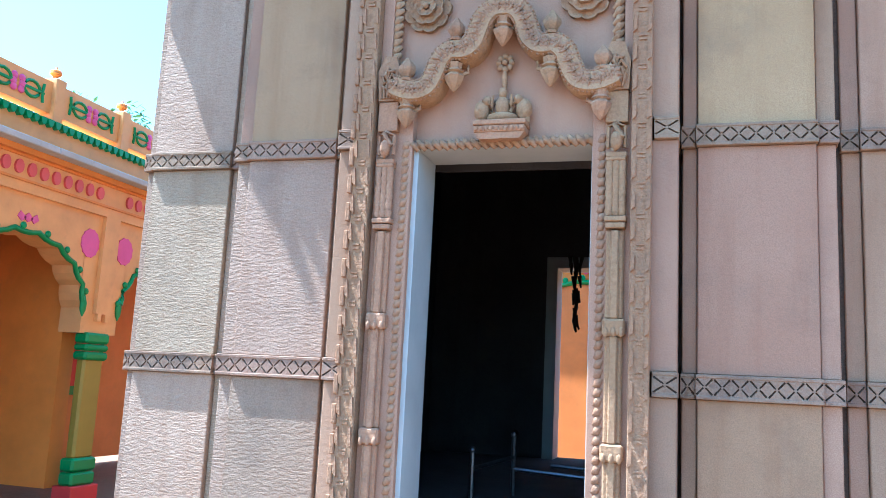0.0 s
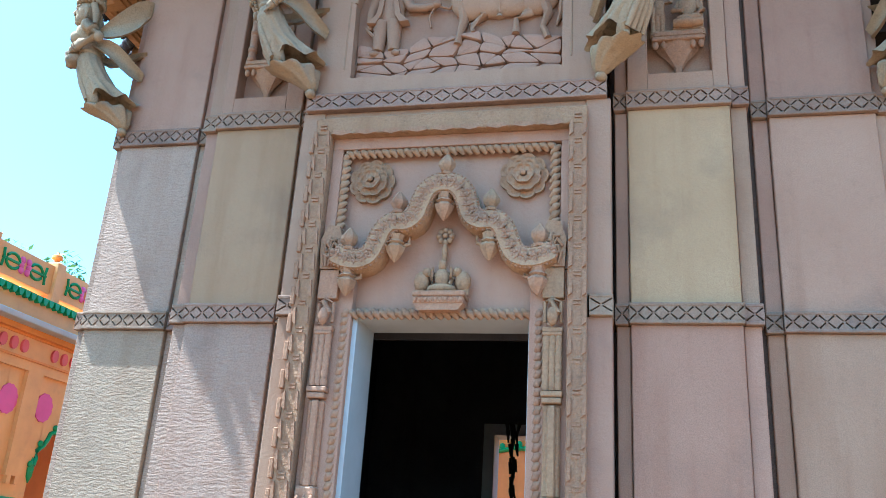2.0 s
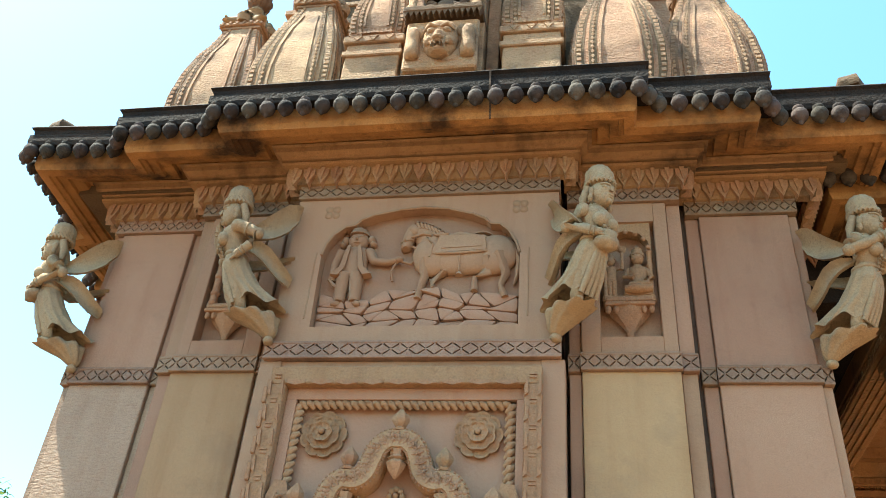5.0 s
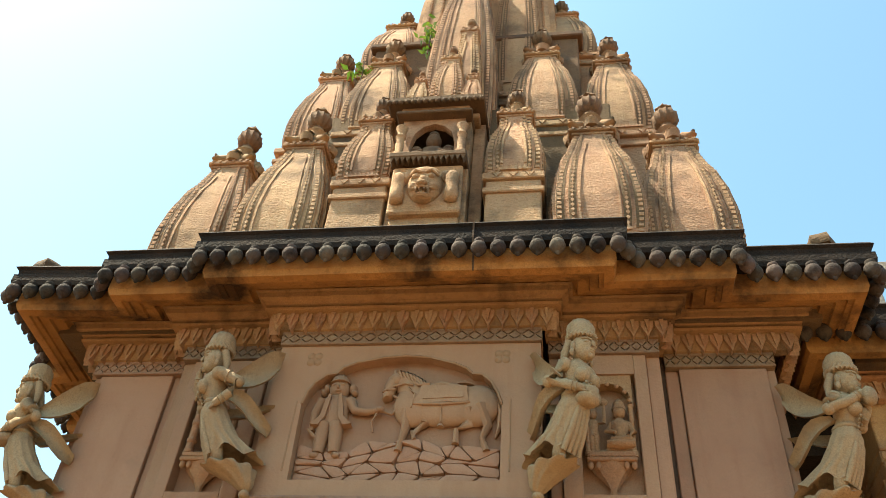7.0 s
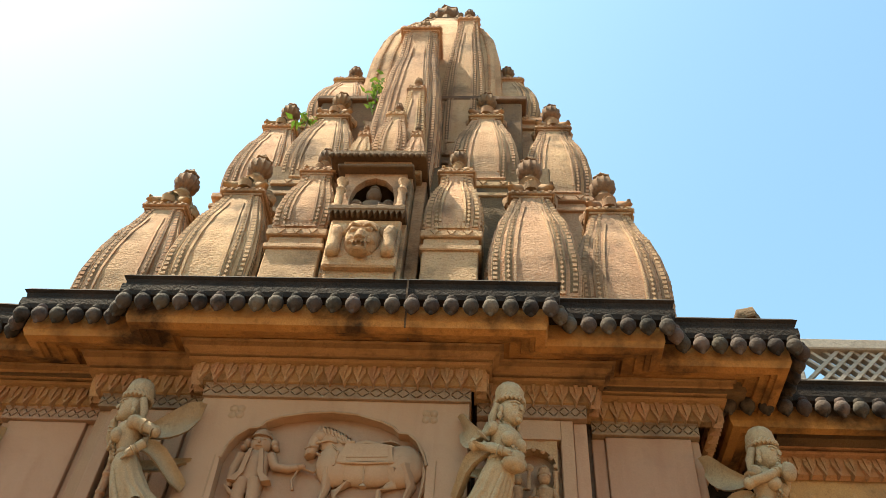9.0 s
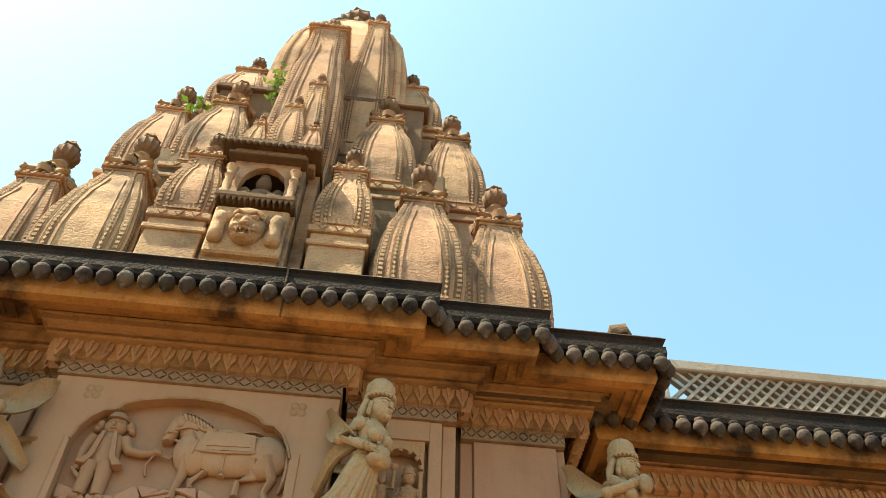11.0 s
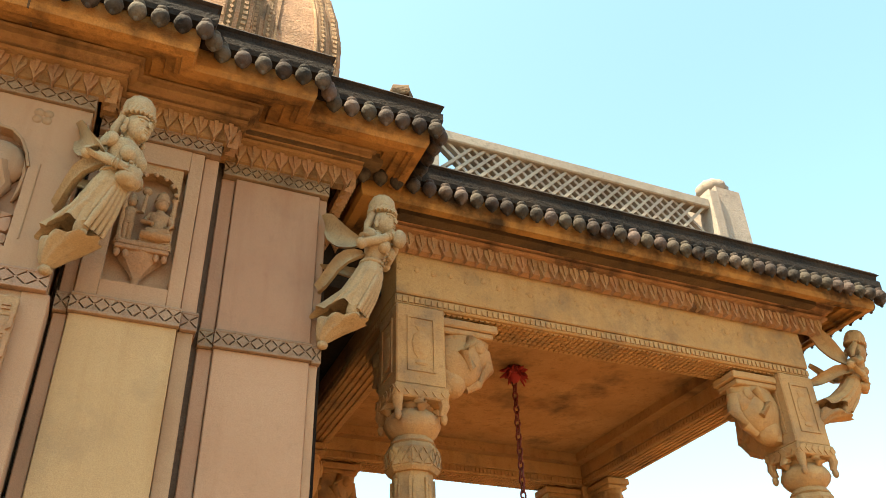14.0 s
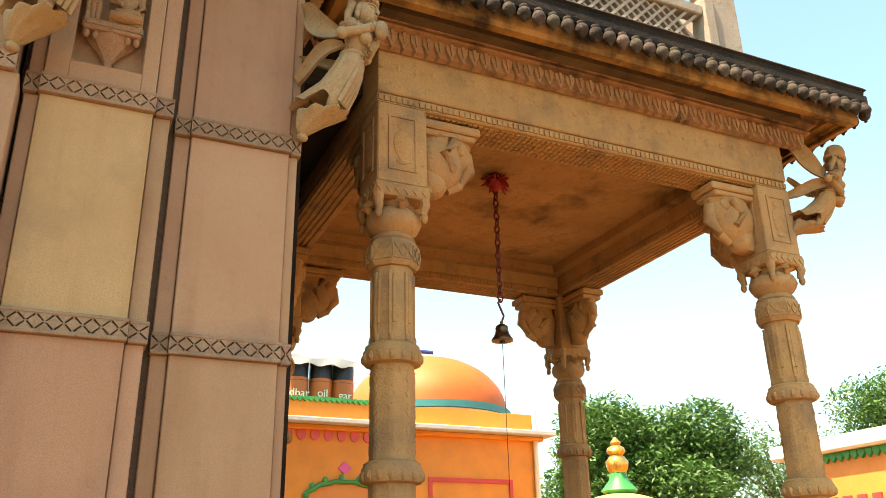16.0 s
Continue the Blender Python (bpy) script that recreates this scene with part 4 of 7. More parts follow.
def rock(poly, front):
    """One rock: a flat face with a soft edge and an incised joint round it."""
    mx, mz = sum(p[0] for p in poly) / len(poly), sum(p[1] for p in poly) / len(poly)
    fine_, n = [], len(poly)
    for k in range(n):
        p, q, r = Vector(poly[k - 1]), Vector(poly[k]), Vector(poly[(k + 1) % n])
        fine_ += [q.lerp(p, 0.28), q.lerp(p, 0.1).lerp(q.lerp(r, 0.1), 0.5), q.lerp(r, 0.28)]
    area = sum(a.x * b.y - b.x * a.y for a, b in zip(fine_, fine_[1:] + fine_[:1]))
    if area < 0:
        fine_ = fine_[::-1]
    rk.loft([[(lerp(p.x, mx, f), y, lerp(p.y, mz, f)) for p in fine_] for f, y in ((0.02, 0.105), (0.035, front + 0.02), (0.08, front + 0.005), (0.3, front))])


for i in range(COLS):
    for j in range(ROWS):
        cell = [rock_node(i, j), rock_node(i + 1, j), rock_node(i + 1, j + 1), rock_node(i, j + 1)]
        front = rr.uniform(0.045, 0.068)
        if rr.random() < 0.22:
            rock([cell[0], cell[1], cell[2]], front)
            rock([cell[0], cell[2], cell[3]], front + 0.01)
        else:
            rock(cell, front)
part("rocks", rk, PINK, relief, "uneven rocks carved in low relief", smooth=40, kind="stuff")
md = Geo()
for i in range(11):
    t = i / 10
    x, z = lerp(-0.03, 0.27, t), 5.985 - 0.20 * t ** 1.6
    md.tube([(x, Y0 - 0.035, z), (x + 0.005, Y0 - 0.072, z - 0.045), (x + 0.03, Y0 - 0.07, z - 0.10)], [0.014, 0.016, 0.008], 6)
md.tube([(-0.155, Y0 - 0.04, 5.755), (-0.105, Y0 - 0.085, 5.75), (-0.055, Y0 - 0.05, 5.78)], 0.009, 6)
md.tube([(-0.07, Y0 - 0.06, 5.80), (0.03, Y0 - 0.08, 5.82), (0.10, Y0 - 0.08, 5.80)], 0.010, 6)
md.tube([(0.06, Y0 - 0.07, 5.78), (0.12, Y0 - 0.085, 5.70), (0.10, Y0 - 0.08, 5.56)], 0.011, 6)
md.tube([(0.08, Y0 - 0.06, 5.86), (0.14, Y0 - 0.08, 5.80), (0.24, Y0 - 0.09, 5.80)], 0.014, 6)
md.prism([(0.13, 5.60), (0.17, 5.79), (0.53, 5.78), (0.55, 5.62)], Y0 - 0.092, Y0)
md.prism([(0.19, 5.64), (0.21, 5.76), (0.50, 5.755), (0.51, 5.655)], Y0 - 0.099, Y0)
md.tube([(0.12, Y0 - 0.085, 5.595), (0.34, Y0 - 0.095, 5.585), (0.56, Y0 - 0.08, 5.615)], 0.012, 6)
md.tube([(0.34, Y0 - 0.09, 5.585), (0.34, Y0 - 0.07, 5.42)], [0.005, 0.005], 6)
md.lathe([(0.03, 5.38), (0.022, 5.40), (0.008, 5.42)], 10, (0.34, Y0 - 0.05, 0))
md.moved(HORSE_FIT)
part("harness", md, PINK, relief, smooth=50)

# ---------------- niches in the bays ----------------


def niche(name, label, sgn, female):
    n = thing(name, label, "niche", (sgn * 1.56, 0.30, 5.04))
    for s in (-1, 1):
        fr = Geo().lathe([(0.028, 0.32), (0.028, 0.36), (0.018, 0.38), (0.018, 0.62), (0.024, 0.64), (0.018, 0.66), (0.02, 0.74), (0.028, 0.76)], 10, (s * 0.165, -0.08, 0))
        part("colonnette", fr, CARVED, n, smooth=40)
    arch2 = Geo()
    pts = [(-0.185, 0.74), (-0.16, 0.86), (-0.10, 0.93), (0.0, 0.96), (0.10, 0.93), (0.16, 0.86), (0.185, 0.74)]
    for (xa, za), (xb, zb) in zip(pts, pts[1:]):
        arch2.prism([(xa, za), (xb, zb), (xb, 1.04), (xa, 1.04)], -0.10, 0.0)
    part("cusped_head", arch2, CARVED, n, kind="stuff")
    st = Geo()
    st.box(-0.18, 0.18, -0.13, 0.0, 0.27, 0.30, 0.006)
    st.box(-0.17, 0.17, -0.12, 0.0, 0.305, 0.35, 0.01)
    st.lathe([(0.01, 0.03), (0.03, 0.05), (0.025, 0.08), (0.06, 0.14), (0.13, 0.22), (0.15, 0.27)], 16, (0, -0.03, 0), 8, 0.06, (1, 0.6))
    for s in (-1, 1):
        for q in (0.10, 0.155):
            st.blob((s * q, -0.1, 0.245), (0.022, 0.02, 0.035), 8, 5)
    part("shelf", st, CARVED, n, smooth=45)
    ro_ = Geo()
    for k in range(7):
        a = math.pi * (k + 0.5) / 7
        ro_.blob((0.165 * math.cos(a), -0.095, 0.76 + 0.19 * math.sin(a)), (0.02, 0.015, 0.02), 7, 5)
    part("beaded_arch", ro_, CARVED, n, smooth=60, kind="stuff")
    gi = Geo()
    if female:
        gi.lathe([(0.02, 0.33), (0.06, 0.35), (0.092, 0.40), (0.095, 0.44), (0.07, 0.50), (0.032, 0.54), (0.03, 0.57), (0.045, 0.585)], 16, (0.045, -0.05, 0))
        gi.tube([(0.045, -0.05, 0.57), (0.02, -0.06, 0.64), (0.05, -0.06, 0.72), (0.02, -0.06, 0.80)], [0.03, 0.035, 0.028, 0.012], 10)
        for k in range(5):
            gi.tube([(0.04, -0.05, 0.60), (0.04 + 0.03 * (k - 2), -0.075, 0.68), (0.04 + 0.055 * (k - 2), -0.07, 0.66 - 0.015 * abs(k - 2))], [0.016, 0.014, 0.006], 7)
        for z in (0.34, 0.42, 0.56, 0.70, 0.84):
            gi.lathe([(0.024, 0.0), (0.032, 0.012), (0.032, 0.028), (0.024, 0.04)], 10, (-0.115, -0.07, z))
        gi.tube([(-0.115, -0.07, 0.32), (-0.115, -0.07, 0.88)], 0.024, 10)
    else:
        # a crowned figure seated cross-legged on a stepped throne, an attendant standing by
        gi.box(-0.15, 0.15, -0.085, 0.0, 0.325, 0.36, 0.006)
        gi.box(-0.03, 0.145, -0.08, 0.0, 0.36, 0.385, 0.006)
        gi.tube([(-0.02, -0.08, 0.405), (0.06, -0.10, 0.395), (0.135, -0.08, 0.41)], [0.028, 0.036, 0.028], 10)
        gi.tube([(0.005, -0.085, 0.43), (0.07, -0.10, 0.42), (0.12, -0.09, 0.44)], [0.026, 0.03, 0.026], 10)
        gi.lathe([(0.05, 0.42), (0.045, 0.48), (0.058, 0.54), (0.06, 0.575), (0.025, 0.60), (0.022, 0.62)], 14, (0.062, -0.06, 0), 0, 0, (1, 0.7))
        gi.blob((0.062, -0.065, 0.655), (0.04, 0.04, 0.045), 12, 8)
        gi.lathe([(0.043, 0.675), (0.046, 0.69), (0.032, 0.72), (0.036, 0.73), (0.012, 0.765)], 12, (0.062, -0.06, 0))
        for sx, pts in ((-1, ((0.01, -0.06, 0.57), (-0.02, -0.085, 0.50), (0.03, -0.11, 0.475))), (1, ((0.115, -0.06, 0.57), (0.14, -0.085, 0.49), (0.10, -0.11, 0.45)))):
            gi.tube(pts, [0.02, 0.018, 0.014], 8)
        for dx in (-0.012, 0.014):
            gi.tube([(-0.10 + dx, -0.06, 0.36), (-0.10 + dx, -0.065, 0.48)], [0.016, 0.02], 8)
        gi.lathe([(0.035, 0.47), (0.028, 0.52), (0.038, 0.58), (0.015, 0.61)], 12, (-0.10, -0.06, 0), 0, 0, (1, 0.7))
        gi.blob((-0.10, -0.065, 0.64), (0.028, 0.03, 0.034), 10, 7)
        gi.lathe([(0.03, 0.655), (0.02, 0.69), (0.006, 0.71)], 10, (-0.10, -0.06, 0))
        gi.tube([(-0.07, -0.065, 0.58), (-0.035, -0.085, 0.56), (-0.03, -0.085, 0.70)], [0.015, 0.013, 0.01], 7)
        gi.blob((-0.03, -0.08, 0.73), (0.03, 0.018, 0.03), 8, 5)
    gi.moved(Matrix.Translation((0, 0, 0.33)) @ Matrix.Diagonal((1.22, 1.3, 1.12, 1)) @ Matrix.Translation((0, 0, -0.33)))
    part("relief_figure", gi, CARVED, n, smooth=60)
    return n


niche("wall_niche", "arched wall niche with carved seated stone figures", 1, False)
niche("wall_niche", "arched wall niche with carved stone pots and figure", -1, True)

# ---------------- bracket figures ----------------


def oval(cx, cy, z, rx, ry, n=28, tilt=0.0, lobes=0, depth=0.0, wave=0.0):
    out = []
    for j in range(n):
        a = 2 * math.pi * j / n
        k = 1 + depth * math.cos(lobes * a)
        out.append((cx + rx * k * math.cos(a), cy + ry * k * math.sin(a), z + tilt * math.cos(a) + wave * math.cos(lobes * a)))
    return out


def sheet(b, stations):
    """A thin curling sheet of stone, hollow towards the viewer: stations (x, top, bottom, y)."""
    front, back = [], []
    m = 9
    rings = []
    for x, zt, zb, y in stations:
        ring = []
        for k in range(m):
            u = -1 + 2 * k / (m - 1)
            ring.append((x - 0.02 * u, y + 0.055 * (1 - u * u) - 0.012, lerp(zb, zt, (u + 1) / 2)))
        for k in range(m):
            u = 1 - 2 * k / (m - 1)
            ring.append((x - 0.02 * u, y + 0.055 * (1 - u * u) + 0.016, lerp(zb, zt, (u + 1) / 2)))
        rings.append(ring)
    b.loft(rings)


def bracket_figure(flip, pose_kind):
    """A winged figure leaning out over a flaring lotus bracket, facing +x; the wall's corner is at about x = -0.26."""
    b = Geo()
    rings = []
    for z, cx, rx, ry in ((0.0, -0.17, 0.022, 0.022), (0.02, -0.17, 0.045, 0.045), (0.055, -0.17, 0.054, 0.054), (0.085, -0.17, 0.038, 0.038), (0.115, -0.165, 0.065, 0.065), (0.17, -0.14, 0.095, 0.09), (0.23, -0.105, 0.125, 0.115), (0.28, -0.065, 0.165, 0.14), (0.315, -0.03, 0.20, 0.155), (0.34, -0.005, 0.215, 0.16), (0.36, -0.03, 0.16, 0.12)):
        rings.append(oval(cx, 0, z, rx, ry, 48, 0.0, 8, 0.02 + 0.06 * (z > 0.15), 0.012 if z > 0.29 else 0.0))
    b.loft(rings)
    # a long pleated skirt sweeps down and back to the wall, its hem in a wave
    rings = []
    for i in range(19):
        t = i / 18
        cx = curve_at([(0, 0.20), (0.3, 0.175), (0.65, 0.09), (1, -0.05)], t)
        z = curve_at([(0, 0.87), (0.3, 0.74), (0.65, 0.585), (1, 0.435)], t)
        rx = curve_at([(0, 0.088), (0.25, 0.128), (0.6, 0.155), (0.9, 0.205), (1, 0.24)], t)
        ry = curve_at([(0, 0.098), (0.25, 0.135), (0.6, 0.14), (1, 0.17)], t)
        ring = []
        for j in range(72):
            a = 2 * math.pi * j / 72
            f = 1 + (0.022 + 0.05 * t * t) * math.cos(12 * a + 0.6)
            ring.append((cx + rx * f * math.cos(a), ry * f * math.sin(a), z + (0.01 + 0.02 * t) * math.cos(a) + 0.028 * t ** 4 * math.cos(6 * a + 1.0)))
        rings.append(ring)
    inner_ring = [(lerp(x, -0.04, 0.10), y * 0.9, z + 0.012) for x, y, z in rings[-1]]
    deep = [(lerp(x, 0.02, 0.45), y * 0.55, z + 0.07) for x, y, z in rings[-1]]
    b.loft(rings + [inner_ring, deep])
    for s in (-1, 1):
        b.tube([(0.15, s * 0.06, 0.66), (0.135, s * 0.065, 0.52), (0.10, s * 0.06, 0.40), (0.085, s * 0.055, 0.36)], [0.066, 0.058, 0.05, 0.04], 12)
        b.tube([(0.07, s * 0.055, 0.375), (0.12, s * 0.06, 0.37), (0.16, s * 0.065, 0.36)], [0.034, 0.034, 0.018], 8)
    # gathered folds hanging before the legs
    for k, off in enumerate((-0.05, -0.017, 0.017, 0.05)):
        b.tube([(0.285 - 0.02 * (k in (0, 3)), off * 0.7, 0.83), (0.275, off, 0.70), (0.225, off * 1.3, 0.55), (0.16, off * 1.5, 0.405)], [0.018, 0.022, 0.026, 0.022], 8)
    tor = []
    for z, cx, rx, ry in ((0.80, 0.20, 0.088, 0.10), (0.845, 0.205, 0.082, 0.092), (0.90, 0.215, 0.086, 0.098), (0.97, 0.24, 0.105, 0.12), (1.03, 0.245, 0.118, 0.14), (1.085, 0.235, 0.115, 0.155), (1.12, 0.23, 0.09, 0.12), (1.15, 0.24, 0.052, 0.056), (1.20, 0.25, 0.048, 0.05)):
        tor.append(oval(cx, 0, z, rx, ry, 22))
    b.loft(tor)
    for s in (-1, 1):
        b.blob((0.325, s * 0.06, 0.99), (0.062, 0.062, 0.062), 12, 8)
        b.blob((0.225, s * 0.15, 1.075), (0.06, 0.052, 0.06), 12, 8)
    # head in a roped headband under a tall ribbed turban
    b.blob((0.275, 0, 1.275), (0.108, 0.098, 0.118), 20, 12)
    b.blob((0.318, 0, 1.225), (0.066, 0.07, 0.07), 14, 8)
    b.tube([(0.378, 0, 1.31), (0.396, 0, 1.272), (0.388, 0, 1.26)], [0.012, 0.02, 0.018], 8)
    b.blob((0.376, 0, 1.226), (0.018, 0.034, 0.012), 8, 5)
    b.blob((0.372, 0, 1.208), (0.018, 0.028, 0.011), 8, 5)
    b.blob((0.362, 0, 1.178), (0.026, 0.03, 0.022), 8, 5)
    for s in (-1, 1):
        b.blob((0.357, s * 0.046, 1.29), (0.02, 0.026, 0.014), 8, 5)
        b.tube([(0.385, s * 0.012, 1.315), (0.366, s * 0.045, 1.327), (0.335, s * 0.08, 1.315)], 0.009, 6)
        b.blob((0.262, s * 0.10, 1.265), (0.026, 0.018, 0.042), 8, 6)
        b.tube([(0.262, s * 0.108, 1.23), (0.262, s * 0.11, 1.195), (0.262, s * 0.108, 1.165)], [0.014, 0.024, 0.008], 8)
        b.tube([(0.21, s * 0.085, 1.33), (0.175, s * 0.10, 1.22), (0.17, s * 0.11, 1.12)], [0.035, 0.036, 0.02], 8)
    for i in range(22):
        a, a2 = 2 * math.pi * i / 22, 2 * math.pi * (i + 1.25) / 22
        b.tube([(0.258 + 0.118 * math.cos(a), 0.110 * math.sin(a), 1.352), (0.258 + 0.118 * math.cos(a2), 0.110 * math.sin(a2), 1.388)], 0.02, 6)
    b.lathe([(0.10, 1.35), (0.112, 1.38), (0.116, 1.41), (0.118, 1.45), (0.108, 1.495), (0.085, 1.53), (0.05, 1.552), (0.015, 1.56)], 36, (0.25, 0, 0), 12, 0.035)
    # beads over the breast, belt
    for i in range(15):
        t = i / 14
        b.blob((0.27 + 0.10 * math.sin(math.pi * t), 0.11 * math.cos(math.pi * t), 1.12 - 0.22 * math.sin(math.pi * t)), 0.014, 6, 4)
    for s in (-1, 1):
        for i in range(6):
            b.blob((0.345 - 0.012 * i, s * 0.02, 0.94 - 0.03 * i), 0.013, 6, 4)
    b.loft([oval(0.20, 0, z, 0.10 * k, 0.112 * k, 24, 0.012) for z, k in ((0.838, 0.95), (0.845, 1.04), (0.868, 1.04), (0.876, 0.95))])
    if pose_kind == 0:
        arms = (((0.225, 0.155, 1.08), (0.13, 0.20, 0.94), (0.27, 0.16, 0.875), (0.35, 0.06, 0.85)), ((0.225, -0.155, 1.08), (0.10, -0.20, 0.945), (0.25, -0.17, 0.89), (0.345, -0.08, 0.86)))
        b.tube([(0.30, -0.02, 0.90), (0.36, 0.0, 0.84), (0.37, 0.0, 0.74)], [0.055, 0.075, 0.035], 10)
        b.blob((0.33, 0, 0.80), (0.09, 0.10, 0.06), 12, 8)
    elif pose_kind == 1:
        arms = (((0.225, 0.155, 1.08), (0.24, 0.20, 0.97), (0.35, 0.11, 1.05), (0.40, 0.03, 1.14)), ((0.225, -0.155, 1.08), (0.19, -0.21, 0.955), (0.33, -0.12, 1.03), (0.395, -0.03, 1.12)))
        b.blob((0.44, 0, 1.09), (0.06, 0.065, 0.085), 12, 8)
    else:
        arms = (((0.225, 0.155, 1.08), (0.31, 0.19, 0.93), (0.385, 0.12, 1.06), (0.39, 0.05, 1.16)), ((0.225, -0.155, 1.08), (0.04, -0.19, 1.0), (0.10, -0.20, 0.88), (0.20, -0.16, 0.80)))
    for a in arms:
        b.tube(a, [0.056, 0.05, 0.04, 0.032], 12)
        b.blob(a[1], 0.05, 10, 6)
        d = Vector(a[3]) - Vector(a[2])
        for f in range(4):
            o = Vector((0, 0.012 * (f - 1.5), 0.012 * (f - 1.5)))
            b.tube([Vector(a[3]) + o, Vector(a[3]) + o * 1.3 + d * 0.45], [0.012, 0.008], 6)
        b.blob(a[3], (0.034, 0.034, 0.03), 8, 6)
        w1 = Vector(a[2]).lerp(Vector(a[3]), 0.55)
        for k in (0.0, 0.25):
            c = Vector(a[2]).lerp(Vector(a[3]), 0.45 + k)
            b.tube([c - d * 0.05, c, c + d * 0.05], [0.036, 0.045, 0.036], 12)
        c = Vector(a[0]).lerp(Vector(a[1]), 0.5)
        d2 = Vector(a[1]) - Vector(a[0])
        b.tube([c - d2 * 0.06, c, c + d2 * 0.06], [0.05, 0.063, 0.05], 12)
    # a leaf-shaped wing rises from the shoulder to the wall, a scarf loops back from the elbow below it
    sheet(b, ((0.15, 1.10, 1.06, -0.05), (0.10, 1.13, 1.01, -0.09), (0.04, 1.175, 0.985, -0.115), (-0.03, 1.245, 0.99, -0.12), (-0.10, 1.325, 1.02, -0.105), (-0.17, 1.395, 1.075, -0.08), (-0.24, 1.43, 1.15, -0.05), (-0.30, 1.44, 1.26, -0.02)))
    sheet(b, ((0.16, 0.965, 0.925, -0.08), (0.10, 0.965, 0.875, -0.12), (0.03, 0.95, 0.83, -0.14), (-0.05, 0.915, 0.775, -0.13), (-0.12, 0.86, 0.715, -0.10), (-0.20, 0.79, 0.665, -0.06), (-0.28, 0.72, 0.64, -0.02)))
    sheet(b, ((0.11, 0.90, 0.86, 0.10), (0.03, 0.93, 0.83, 0.12), (-0.08, 0.95, 0.84, 0.10), (-0.18, 0.955, 0.88, 0.06), (-0.28, 0.95, 0.91, 0.02)))
    # the lotus bracket is squat and stays close to the wall
    b.v = [(lerp(x, -0.15, 0.18 * (1 - z / 0.36)), y * 0.94, 0.66 * z) if z < 0.36 else (x, y, z - 0.1224) for x, y, z in b.v]
    if flip:
        b.moved(Matrix.Scale(-1, 4, (1, 0, 0)))
    return b


FIGURES = [  # foot, turn about z, facing left, pose, height: each leans out from its wall's corner
    ((-1.175, -0.12, 4.83), 22, True, 2, 0.955), ((1.14, -0.148, 4.84), -42, False, 0, 0.92), ((-2.945, 0.26, 4.81), 22, True, 0, 0.965), ((3.01, 0.232, 4.83), -40, False, 1, 0.89),
]
for foot, turn, left, kind, tall in FIGURES:
    ob = part("bracket_statue", bracket_figure(left, kind), CREAM, smooth=75)
    ob.location = (foot[0], foot[1], foot[2] + 0.025)
    ob.rotation_euler, ob.scale = (0, radians(-4 if left else 4), radians(turn)), (0.88, 0.92, tall)
    tagged(ob, "cream stone bracket figure with wings on a lotus base", "statue", "bracket statues under the eave")

# ---------------- spire ----------------


def stepped_ring(cx, cy, h, z, core=0.62, step=0.06):
    """A square with its middle and corners set off in planes."""
    k, s = core * h, step * h
    side = [(-h + 2 * s, -h + s), (-k, -h + s), (-k, -h), (k, -h), (k, -h + s), (h - 2 * s, -h + s), (h - 2 * s, -h + 2 * s)]
    ring = []
    for q in range(4):
        c, sn = [(1, 0), (0, 1), (-1, 0), (0, -1)][q]
        ring += [(cx + x * c - y * sn, cy + x * sn + y * c, z) for x, y in side]
    return ring


